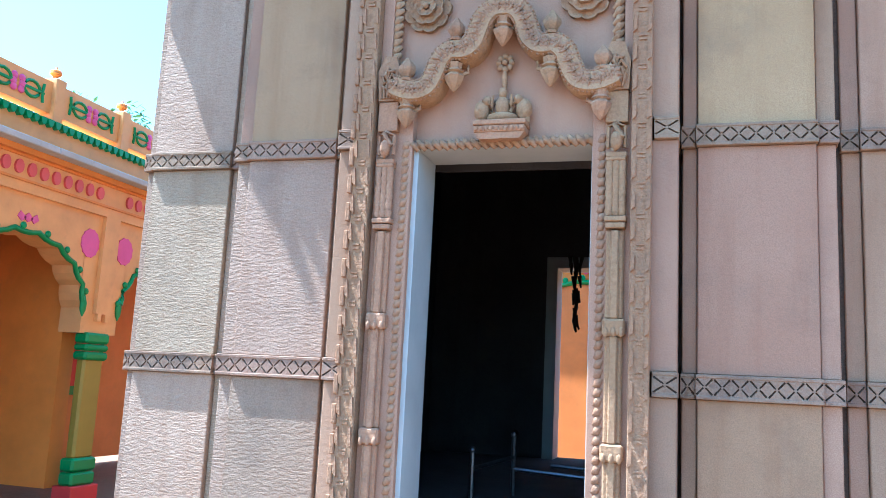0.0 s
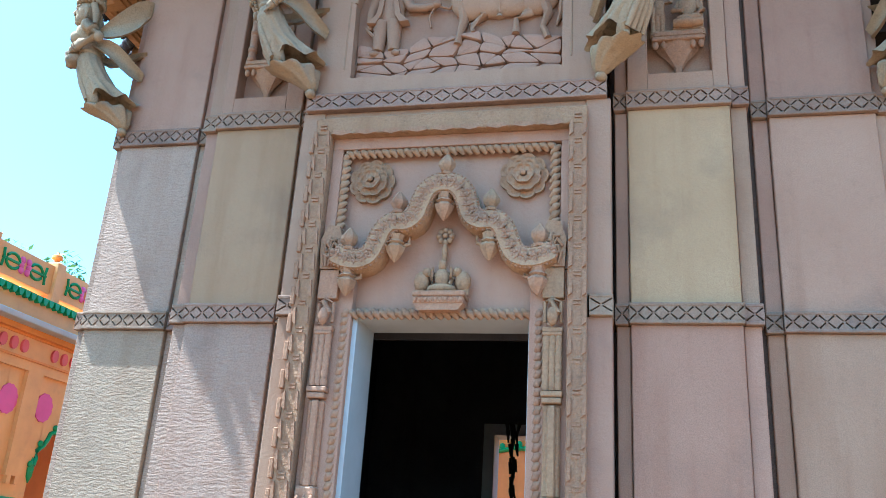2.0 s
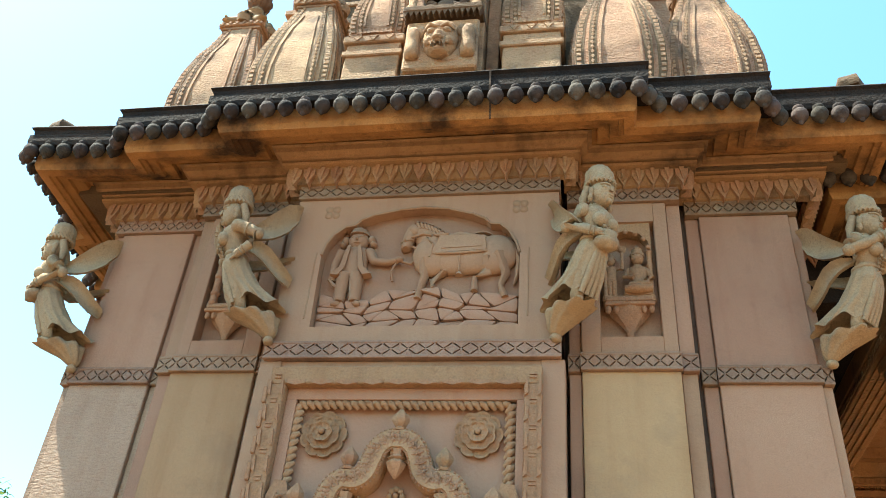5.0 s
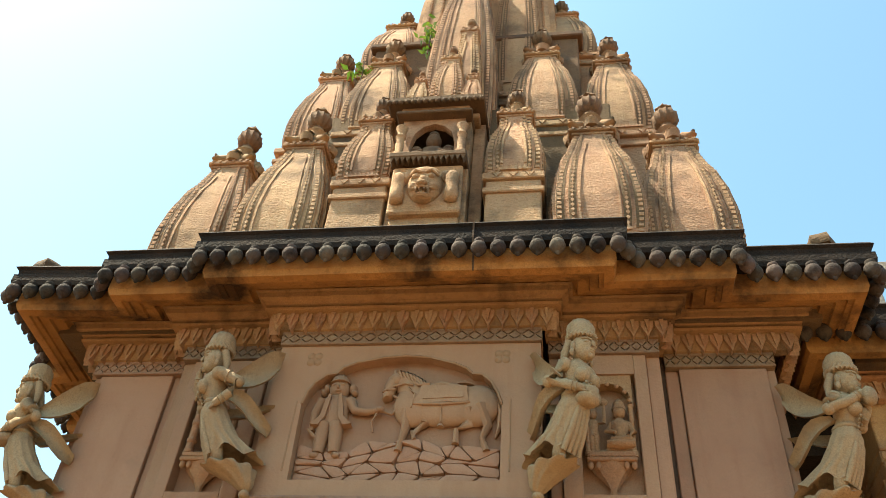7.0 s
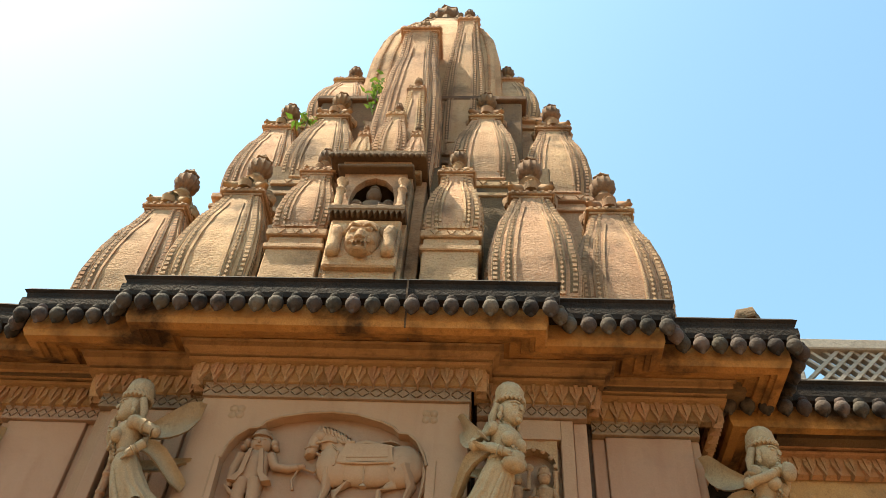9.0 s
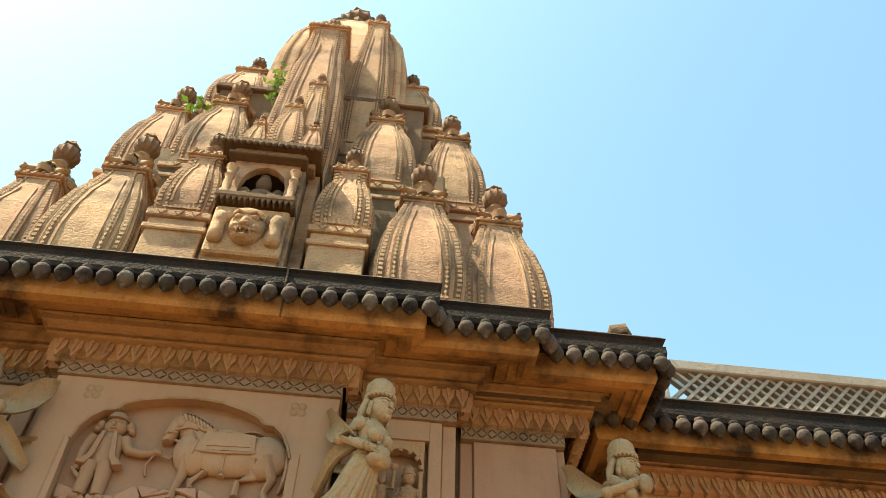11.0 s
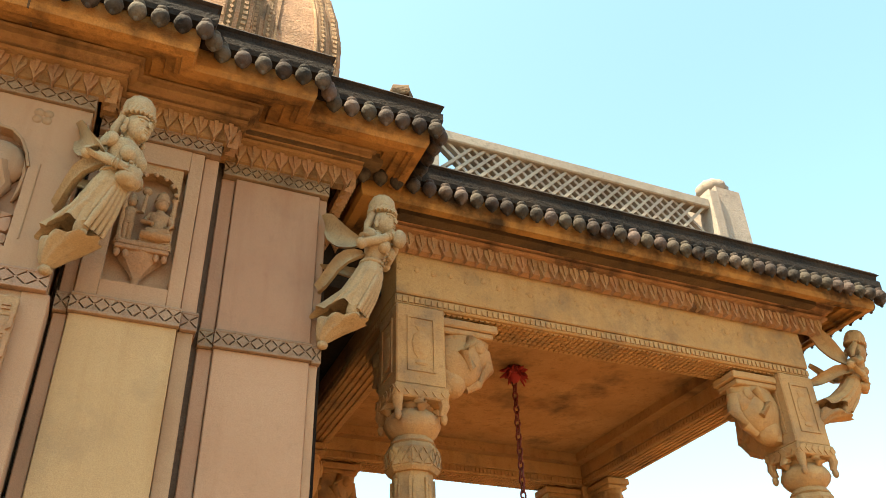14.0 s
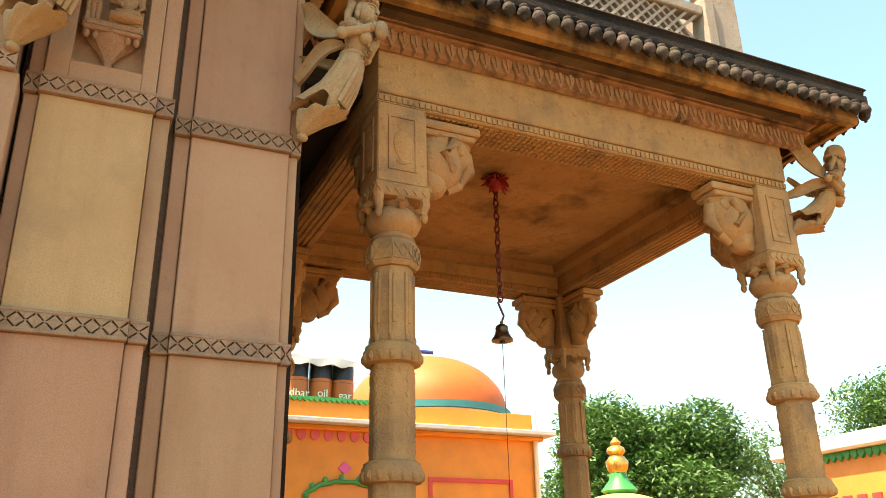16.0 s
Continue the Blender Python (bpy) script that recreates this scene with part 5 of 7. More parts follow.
def turret_mesh(W, Ht, ws, plain_base, seed):
    """The curved body of a small spire, with beaded borders along its edges and round its panel."""
    rg = random.Random(seed)
    h0, h1 = W / 2, ws / 2 * 0.80
    prof = [(0.0, 0.95), (0.06, 1.0), (0.16, 1.045), (0.32, 1.05), (0.5, 0.975), (0.68, 0.835), (0.84, 0.64), (1.0, 0.0)]

    def half(t):
        f = curve_at([(a, b) for a, b in prof[:-1]] + [(1.0, None)], t) if t < 0.84 else lerp(0.64, h1 / h0, (t - 0.84) / 0.16)
        return max(h1, h0 * f)
    body = Geo()
    body.loft([stepped_ring(0, 0, half(i / 16), Ht * i / 16) for i in range(17)])
    trim = Geo()
    n = max(10, int(Ht / 0.066))
    for q in range(4):
        m = Matrix.Rotation(q * math.pi / 2, 4, "Z")
        one = Geo()
        for i in range(n):
            t = (i + 0.5) / n
            hh = half(t)
            z = Ht * t
            d = 0.012 + 0.006 * rg.random()
            for s in (-1, 1):
                one.prism([(s * hh * 0.535 - 0.02, z), (s * hh * 0.535, z + 0.028), (s * hh * 0.535 + 0.02, z), (s * hh * 0.535, z - 0.028)], -hh - 0.012, -hh + 0.02)
                one.box(s * hh * 0.80 - 0.022, s * hh * 0.80 + 0.022, -hh * 0.94 - d * 0.6, -hh * 0.94 + 0.03, z - 0.022, z + 0.016)
        arch = []
        for i in range(9):
            t = 0.12 + 0.76 * i / 8
            arch.append((half(t) * 0.40 * (1 - 0.25 * (i / 8) ** 2), Ht * t, half(t)))
        for s in (-1, 1):
            for (xa, za, ha), (xb, zb, hb) in zip(arch, arch[1:]):
                one.loft([[(s * xa - 0.012, -ha - 0.013, za), (s * xa + 0.012, -ha - 0.013, za), (s * xa + 0.012, -ha + 0.03, za), (s * xa - 0.012, -ha + 0.03, za)],
                          [(s * xb - 0.012, -hb - 0.013, zb), (s * xb + 0.012, -hb - 0.013, zb), (s * xb + 0.012, -hb + 0.03, zb), (s * xb - 0.012, -hb + 0.03, zb)]])
        k = int(W / 0.075)
        for i in range(k):
            x = -half(0.05) * 0.6 + half(0.05) * 1.2 * (i + 0.5) / k
            one.prism([(x - 0.03, Ht * 0.06 - 0.03), (x + 0.03, Ht * 0.06 - 0.03), (x, Ht * 0.06 + 0.04)], -half(0.05) - 0.016, -half(0.05) + 0.03)
        one.moved(m)
        trim.add(one.v, one.f)
    # dark strips behind the rows of beads, colouring in the shade between them
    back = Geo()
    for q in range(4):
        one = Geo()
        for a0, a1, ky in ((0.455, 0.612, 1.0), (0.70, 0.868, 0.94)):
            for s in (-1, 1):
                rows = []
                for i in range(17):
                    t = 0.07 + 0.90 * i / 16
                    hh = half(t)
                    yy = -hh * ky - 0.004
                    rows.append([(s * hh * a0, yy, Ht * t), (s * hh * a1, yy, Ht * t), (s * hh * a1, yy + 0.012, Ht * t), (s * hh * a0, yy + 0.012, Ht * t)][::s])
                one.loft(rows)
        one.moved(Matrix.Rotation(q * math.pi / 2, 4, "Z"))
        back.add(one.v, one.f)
    return body, trim, back


def slab_mesh(ws):
    s = Geo()
    h = ws / 2
    s.box(-h * 0.84, h * 0.84, -h * 0.84, h * 0.84, 0.0, 0.035, 0.006)
    s.box(-h * 0.95, h * 0.95, -h * 0.95, h * 0.95, 0.037, 0.085, 0.01)
    s.box(-h * 0.78, h * 0.78, -h * 0.78, h * 0.78, 0.087, 0.12, 0.008)
    n = max(3, int(ws / 0.09))
    for q in range(4):
        one = Geo()
        for i in range(n):
            x = -h * 0.9 + h * 1.8 * (i + 0.5) / n
            one.prism([(x - 0.025, 0.085), (x + 0.025, 0.085), (x, 0.04)], -h * 0.95 - 0.012, -h * 0.9)
        one.moved(Matrix.Rotation(q * math.pi / 2, 4, "Z"))
        s.add(one.v, one.f)
    return s


def finial_mesh(r):
    f = Geo()
    f.lathe([(r * 0.85, 0.0), (r * 0.8, r * 0.25), (r * 0.55, r * 0.5), (r * 0.45, r * 0.9)], 16)
    for q in range(4):
        a = q * math.pi / 2 + math.pi / 4
        c, s = math.cos(a), math.sin(a)
        f.tube([(c * r * 0.5, s * r * 0.5, r * 0.1), (c * r * 0.95, s * r * 0.95, r * 0.30), (c * r * 1.15, s * r * 1.15, r * 0.72), (c * r * 0.95, s * r * 0.95, r * 0.82)], [r * 0.32, r * 0.30, r * 0.17, r * 0.05], 7)
        a -= math.pi / 4
        c, s = math.cos(a), math.sin(a)
        f.tube([(c * r * 0.8, s * r * 0.8, 0.0), (c * r * 0.72, s * r * 0.72, r * 0.5), (c * r * 0.4, s * r * 0.4, r * 0.95)], [r * 0.25, r * 0.27, r * 0.1], 7)
    return f


def leaf_base_mesh(r):
    """Low leaves curling out over the slab's corners and a stepped neck rising between them."""
    f = Geo()
    f.lathe([(r * 0.80, 0.0), (r * 0.74, r * 0.18), (r * 0.52, r * 0.36), (r * 0.46, r * 0.8), (r * 0.36, r * 1.1), (r * 0.42, r * 1.3), (r * 0.50, r * 1.45), (r * 0.34, r * 1.62), (r * 0.30, r * 1.8)], 20)
    for q in range(4):
        a = q * math.pi / 2 + math.pi / 4
        c, s = math.cos(a), math.sin(a)
        f.tube([(c * r * k, s * r * k, r * z) for k, z in ((0.45, 0.30), (0.80, 0.38), (1.02, 0.26), (1.20, 0.30), (1.18, 0.44), (1.06, 0.46))], [r * w for w in (0.30, 0.30, 0.22, 0.15, 0.11, 0.05)], 9)
        a -= math.pi / 4
        c, s = math.cos(a), math.sin(a)
        f.tube([(c * r * k, s * r * k, r * z) for k, z in ((0.80, 0.02), (0.86, 0.28), (0.70, 0.62), (0.50, 0.95), (0.56, 1.12))], [r * w for w in (0.28, 0.30, 0.25, 0.16, 0.06)], 9)
        f.blob((c * r * 0.98, s * r * 0.98, r * 0.36), (r * 0.13, r * 0.13, r * 0.16), 8, 6)
    return f


def amalaka_mesh(r):
    f = Geo()
    f.lathe([(r * 0.45, 0.0), (r * 0.45, r * 0.15), (r * 0.72, r * 0.3), (r * 0.88, r * 0.65), (r * 0.85, r * 1.0), (r * 0.6, r * 1.28), (r * 0.45, r * 1.4)], 36, (0, 0, 0), 12, 0.09)
    return f


def pot_mesh(r):
    f = Geo()
    f.lathe([(r * 0.6, 0.0), (r * 0.75, r * 0.15), (r * 0.6, r * 0.4), (r * 0.28, r * 0.55), (r * 0.4, r * 0.7), (r * 0.16, r * 1.0), (r * 0.03, r * 1.3)], 14, (0, 0, 0), 7, 0.1)
    return f


made_turrets = {}


def turret(x, y, W, z0, zs, ws, fin=0.19, mat=None, pedestal=0.0, pot=True):
    mat = mat or SPIRE
    key = (W, round(zs - z0, 3), ws, fin, mat.name, round(pedestal, 3), pot)
    if key in made_turrets:
        return copy_thing(made_turrets[key], pose(x, y, z0))
    t = thing("mini_spire", "weathered ochre sandstone mini spire with beaded borders and ribbed finial", "mini spire", (x, y, z0), "mini spires on the temple tower")
    body, trim, back = turret_mesh(W, zs - z0, ws, True, len(made_turrets) + 3)
    bo = part("body", body, mat, t)
    part("beaded_border", trim, mat, bo, kind="stuff")
    part("border_recess", back, BEAD_SHADE, bo, kind="stuff")
    if pedestal:
        p = Geo()
        p.box(-W * 0.47, W * 0.47, -W * 0.47, W * 0.47, -pedestal, -0.10, 0.012)
        p.box(-W * 0.53, W * 0.53, -W * 0.53, W * 0.53, -0.10, 0.0, 0.012)
        p.box(-W * 0.52, W * 0.52, -W * 0.52, W * 0.52, -0.30, -0.22, 0.012)
        for dx in (-0.28, 0.0, 0.28):
            p.prism([(dx * W - 0.05, -0.02), (dx * W + 0.05, -0.02), (dx * W, -0.09)], -W * 0.55, -W * 0.5)
        part("pedestal", p, mat, t)
    sl = part("top_slab", slab_mesh(ws), mat, t)
    sl.location = (0, 0, zs - z0)
    big = fin * 1.22
    fi = part("finial_leaves", leaf_base_mesh(big), SPIRE_LEAF, t, smooth=60)
    fi.location, fi.scale = (0, 0, zs - z0 + 0.12), (1, 1, 0.95)
    am = part("ribbed_finial", amalaka_mesh(big), FINIAL, t, smooth=50)
    am.location, am.scale = (0, 0, zs - z0 + 0.12 + big * 1.72), (0.60, 0.60, 0.80)
    if pot:
        po = part("pot_finial", pot_mesh(fin * 0.7), FINIAL, t, smooth=50)
        po.location, po.scale = (0, 0, zs - z0 + 0.12 + big * 2.78), (0.95, 0.95, 0.95)
    made_turrets[key] = t
    return t


SX = -0.05                     # the front turrets stand about this line
for s in (-1, 1):
    turret(SX + s * 0.825, 0.82, 0.62, 8.90, 10.03, 0.46, 0.16, pedestal=1.9)
    turret(SX + s * 1.69, 0.98, 0.95, 7.9, 9.78, 0.56, 0.235, pedestal=0.9)
    turret(SX + (2.61 if s > 0 else -2.69), 1.22, 0.96, 7.85, 9.78, 0.58, 0.235, pedestal=0.85)
    turret(SX - 0.06 + s * 1.17, 2.0, 0.96, 11.05, 12.95, 0.56, 0.235, pedestal=2.6)
    turret(SX + s * 2.145, 2.3, 0.94, 11.15, 13.08, 0.58, 0.235, pedestal=2.6)
    turret(SX + 0.02 + s * 1.43, 2.85, 1.05, 13.8, 15.4, 0.62, 0.2, pedestal=2.6)
    # behind, on the far side of the tower
    turret(SX + s * 2.69, 5.5, 0.96, 7.85, 9.78, 0.58, 0.235, pedestal=0.85)
    turret(SX + s * 1.69, 5.78, 0.95, 7.9, 9.78, 0.56, 0.235, pedestal=0.9)
    turret(SX + s * 2.5, 3.38, 0.95, 7.9, 9.78, 0.56, 0.235, pedestal=0.9)
    turret(SX + s * 2.145, 4.5, 0.94, 11.15, 13.08, 0.58, 0.235, pedestal=2.6)

turret(0.66, 2.35, 0.72, 12.4, 16.9, 0.44, 0.16, pedestal=1.4)

tower = thing("main_spire", "tall curved ochre sandstone temple spire with ribbed crown", "spire", (0.10, AX, 7.0))
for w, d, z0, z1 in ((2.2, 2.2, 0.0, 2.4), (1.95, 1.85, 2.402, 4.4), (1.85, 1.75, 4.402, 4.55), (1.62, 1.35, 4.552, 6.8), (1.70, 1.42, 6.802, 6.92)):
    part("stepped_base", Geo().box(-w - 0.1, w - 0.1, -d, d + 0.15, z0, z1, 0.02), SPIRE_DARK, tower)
tb = Geo()
wid = [(6.0, 1.28), (7.5, 1.30), (8.6, 1.26), (9.5, 1.15), (10.1, 1.0), (10.7, 0.78), (11.2, 0.56), (11.5, 0.45)]
tb.loft([stepped_ring(0, 0, curve_at(wid, 6.0 + 5.5 * i / 20), 6.0 + 5.5 * i / 20, 0.5, 0.08) for i in range(21)])
part("tower_body", tb, SPIRE, tower)
tt = Geo()
for q in range(4):
    one = Geo()
    for i in range(53):
        z = 6.05 + 0.102 * i
        hh = curve_at(wid, z)
        for s in (-1, 1):
            for kx, ky in ((0.43, 1.0), (0.60, 0.92), (0.76, 0.92)):
                one.prism([(s * hh * kx - 0.028, z), (s * hh * kx, z + 0.042), (s * hh * kx + 0.028, z), (s * hh * kx, z - 0.042)], -hh * ky - 0.02, -hh * ky + 0.03)
    one.moved(Matrix.Rotation(q * math.pi / 2, 4, "Z"))
    tt.add(one.v, one.f)
part("beaded_border", tt, SPIRE, tower, kind="stuff")
cr = part("crown_slab", slab_mesh(0.9), SPIRE_DARK, tower)
cr.location = (0, 0, 11.5)
cr = part("crown_leaves", finial_mesh(0.38), FINIAL, tower, smooth=50)
cr.location = (0, 0, 11.65)
cr = part("ribbed_crown", amalaka_mesh(0.42), FINIAL, tower, smooth=50)
cr.location = (0, 0, 11.8)
cr = part("pot_finial", pot_mesh(0.4), FINIAL, tower, smooth=50)
cr.location = (0, 0, 12.35)

# face of the tower over the shrine niche
turret(-0.09, 1.85, 0.98, 10.6, 15.3, 0.74, 0.2, pedestal=1.4)
turret(-0.07, 0.78, 0.40, 10.32, 11.32, 0.27, 0.09, pedestal=0.12)
turret(0.08, 1.12, 0.42, 10.5, 12.5, 0.28, 0.10, pedestal=0.3)
for x in (-0.42, 0.24):
    turret(x, 0.70, 0.24, 10.28, 10.8, 0.15, 0.06, pedestal=0.06)

NX = -0.14
shrine = thing("spire_shrine", "small stone shrine niche with lion mask on the spire", "shrine niche", (NX, 0.45, 6.86))
sb = Geo()
sb.box(-0.36, 0.36, 0.08, 1.0, 0.0, 2.24, 0.01)
sb.box(-0.40, 0.40, 0.04, 1.0, 0.0, 1.25, 0.012)
part("shrine_base", sb, SPIRE, shrine)
for s in (-1, 1):
    part("side_pier", Geo().box(s * 0.362, s * 0.42, 0.12, 1.1, 0.0, 3.3, 0.01), SPIRE, shrine)
    part("outer_pier", Geo().box(s * 0.425, s * 0.56, 0.3, 1.3, 0.0, 3.2, 0.01), SPIRE, shrine)
# black back: the niche's deep shade put into colour, along with soot
part("niche_back", Geo().box(-0.36, 0.36, 0.5, 1.0, 2.2, 3.2), SOOT_SHADE, shrine)
ar = Geo()
pts = [(-0.25, 2.30), (-0.25, 2.62), (-0.21, 2.79), (-0.12, 2.90), (0.0, 2.95), (0.12, 2.90), (0.21, 2.79), (0.25, 2.62), (0.25, 2.30)]
for (xa, za), (xb, zb) in zip(pts, pts[1:]):
    if abs(xa - xb) > 0.001:
        ar.prism([(xa, za), (xb, zb), (xb, 3.02), (xa, 3.02)], 0.06, 0.15)
ar.box(-0.36, -0.25, 0.06, 0.15, 2.28, 3.02)
ar.box(0.25, 0.36, 0.06, 0.15, 2.28, 3.02)
part("niche_arch", ar, SPIRE, shrine, kind="stuff")
sl = Geo()
sl.box(-0.42, 0.42, -0.10, 0.5, 2.20, 2.28, 0.012)
for i in range(14):
    x = -0.39 + 0.06 * i
    sl.prism([(x - 0.028, 2.20), (x + 0.028, 2.20), (x, 2.13)], -0.09, -0.02)
part("sill", sl, SPIRE_DARK, shrine)
for s in (-1, 1):
    part("colonnette", Geo().lathe([(0.06, 2.28), (0.065, 2.33), (0.04, 2.36), (0.05, 2.48), (0.04, 2.58), (0.06, 2.62), (0.035, 2.68), (0.06, 2.74), (0.07, 2.78)], 12, (s * 0.345, -0.02, 0)), SPIRE, shrine, smooth=45)
cp = Geo()
cp.box(-0.44, 0.44, -0.06, 1.0, 3.02, 3.07, 0.012)
part("canopy_frieze", Geo().box(-0.40, 0.40, 0.02, 1.0, 3.072, 3.218, 0.012), SPIRE, shrine)
cp.box(-0.56, 0.58, -0.08, 1.1, 3.22, 3.28, 0.014)
cp.box(-0.52, 0.54, -0.04, 1.0, 3.28, 3.36, 0.014)
for i in range(16):
    cp.blob((-0.54 + 0.072 * i, -0.08, 3.20), (0.03, 0.03, 0.035), 8, 5)
part("canopy", cp, SPIRE_DARK, shrine)
im = Geo()
im.lathe([(0.13, 2.28), (0.14, 2.38), (0.10, 2.47), (0.05, 2.5)], 12, (0, 0.25, 0), 0, 0, (1, 0.7))
im.blob((0, 0.24, 2.58), (0.062, 0.06, 0.08))
im.blob((0, 0.24, 2.655), (0.045, 0.045, 0.035))
for s in (-1, 1):
    im.blob((s * 0.125, 0.235, 2.46), (0.05, 0.05, 0.05))
    im.tube([(s * 0.125, 0.235, 2.45), (s * 0.15, 0.19, 2.38), (s * 0.06, 0.15, 2.36)], [0.036, 0.032, 0.025], 8)
    im.blob((s * 0.10, 0.17, 2.31), (0.09, 0.07, 0.04))
im.moved(Matrix.Translation((0, 0.16, 2.28)) @ Matrix.Scale(1.45, 4) @ Matrix.Translation((0, -0.25, -2.28)))
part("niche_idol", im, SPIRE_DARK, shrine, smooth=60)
ln = Geo()
ln.blob((0, 0.0, 1.80), (0.225, 0.16, 0.32), 18, 12)
ln.blob((0, -0.10, 1.95), (0.19, 0.07, 0.10), 14, 8)
ln.blob((0, -0.16, 1.72), (0.055, 0.06, 0.10), 12, 8)
ln.blob((0, -0.18, 1.66), (0.075, 0.05, 0.04), 12, 8)
for s in (-1, 1):
    ln.blob((s * 0.095, -0.135, 1.84), (0.055, 0.045, 0.045), 10, 8)
    ln.tube([(s * 0.02, -0.15, 1.90), (s * 0.10, -0.17, 1.93), (s * 0.19, -0.11, 1.87)], [0.022, 0.03, 0.016], 8)
    ln.blob((s * 0.12, -0.09, 1.70), (0.07, 0.06, 0.08), 12, 8)
    ln.blob((s * 0.25, 0.0, 1.99), (0.07, 0.07, 0.11), 10, 6)
    ln.prism([(s * 0.06, 1.59), (s * 0.09, 1.59), (s * 0.075, 1.51)], -0.19, -0.10)
    ln.prism([(s * 0.02, 1.585), (s * 0.045, 1.585), (s * 0.033, 1.55)], -0.18, -0.10)
ln.tube([(-0.12, -0.13, 1.615), (0, -0.17, 1.625), (0.12, -0.13, 1.615)], [0.018, 0.024, 0.018], 8)
ln.blob((0, -0.10, 1.48), (0.13, 0.09, 0.04), 12, 6)
ln.moved(Matrix.Translation((0, 0, 1.78)) @ Matrix.Diagonal((0.84, 0.9, 0.80, 1.0)) @ Matrix.Translation((0, 0, -1.78)))
ln.box(-0.38, 0.38, 0.0, 0.1, 1.42, 2.14, 0.02)
for s in (-1, 1):
    ln.lathe([(0.03, 1.54), (0.07, 1.56), (0.078, 1.64), (0.07, 1.74), (0.062, 1.78), (0.07, 1.82), (0.074, 1.90), (0.055, 1.96), (0.02, 1.98)], 14, (s * 0.285, -0.03, 0))
part("lion_mask", ln, SPIRE, shrine, "weathered ochre lion face", smooth=60)
white = Geo().lathe([(0.03, 0.0), (0.035, 0.05), (0.02, 0.1), (0.005, 0.13)], 10, (0.12, 0.1, 3.36))
part("white_finial", white, WHITE, shrine, smooth=50)


def leaf_cluster(count, size, spread, seed, leaf=1.0):
    r = random.Random(seed)
    q = Geo()
    for i in range(count):
        p = Vector((r.gauss(0, spread[0]), r.gauss(0, spread[1]), r.gauss(0, spread[2])))
        m = Matrix.Translation(p) @ Euler((r.uniform(-1, 1), r.uniform(-1, 1), r.uniform(0, 6.3))).to_matrix().to_4x4()
        s = size * r.uniform(0.7, 1.3)
        v = [(0, 0, 0), (s * 0.35, s * 0.25 * leaf, 0.04 * s), (s, 0, -0.08 * s), (s * 0.35, -s * 0.25 * leaf, 0.04 * s)]
        q.add([m @ Vector(a) for a in v], [(0, 1, 2, 3)])
    return q


for at, n, spread, sz in (((-0.62, 1.5, 13.3), 80, (0.06, 0.05, 0.26), 0.10), ((-1.66, 1.75, 12.85), 26, (0.08, 0.05, 0.06), 0.15)):
    pl = thing("wall_plant", "bright green weed rooted in the spire's joints", "plant", at)
    part("stem", Geo().tube([(0, 0, -0.5), (0.02, -0.02, -0.1), (0, 0, 0.3)], [0.012, 0.01, 0.004], 6), BARK, pl)
    part("leaves", leaf_cluster(n, sz, spread, n), BRIGHT, pl)

# ---------------- pillared pavilion ----------------
PX0, PX1, PY0, PY1 = 3.925, 8.15, 1.17, 5.10


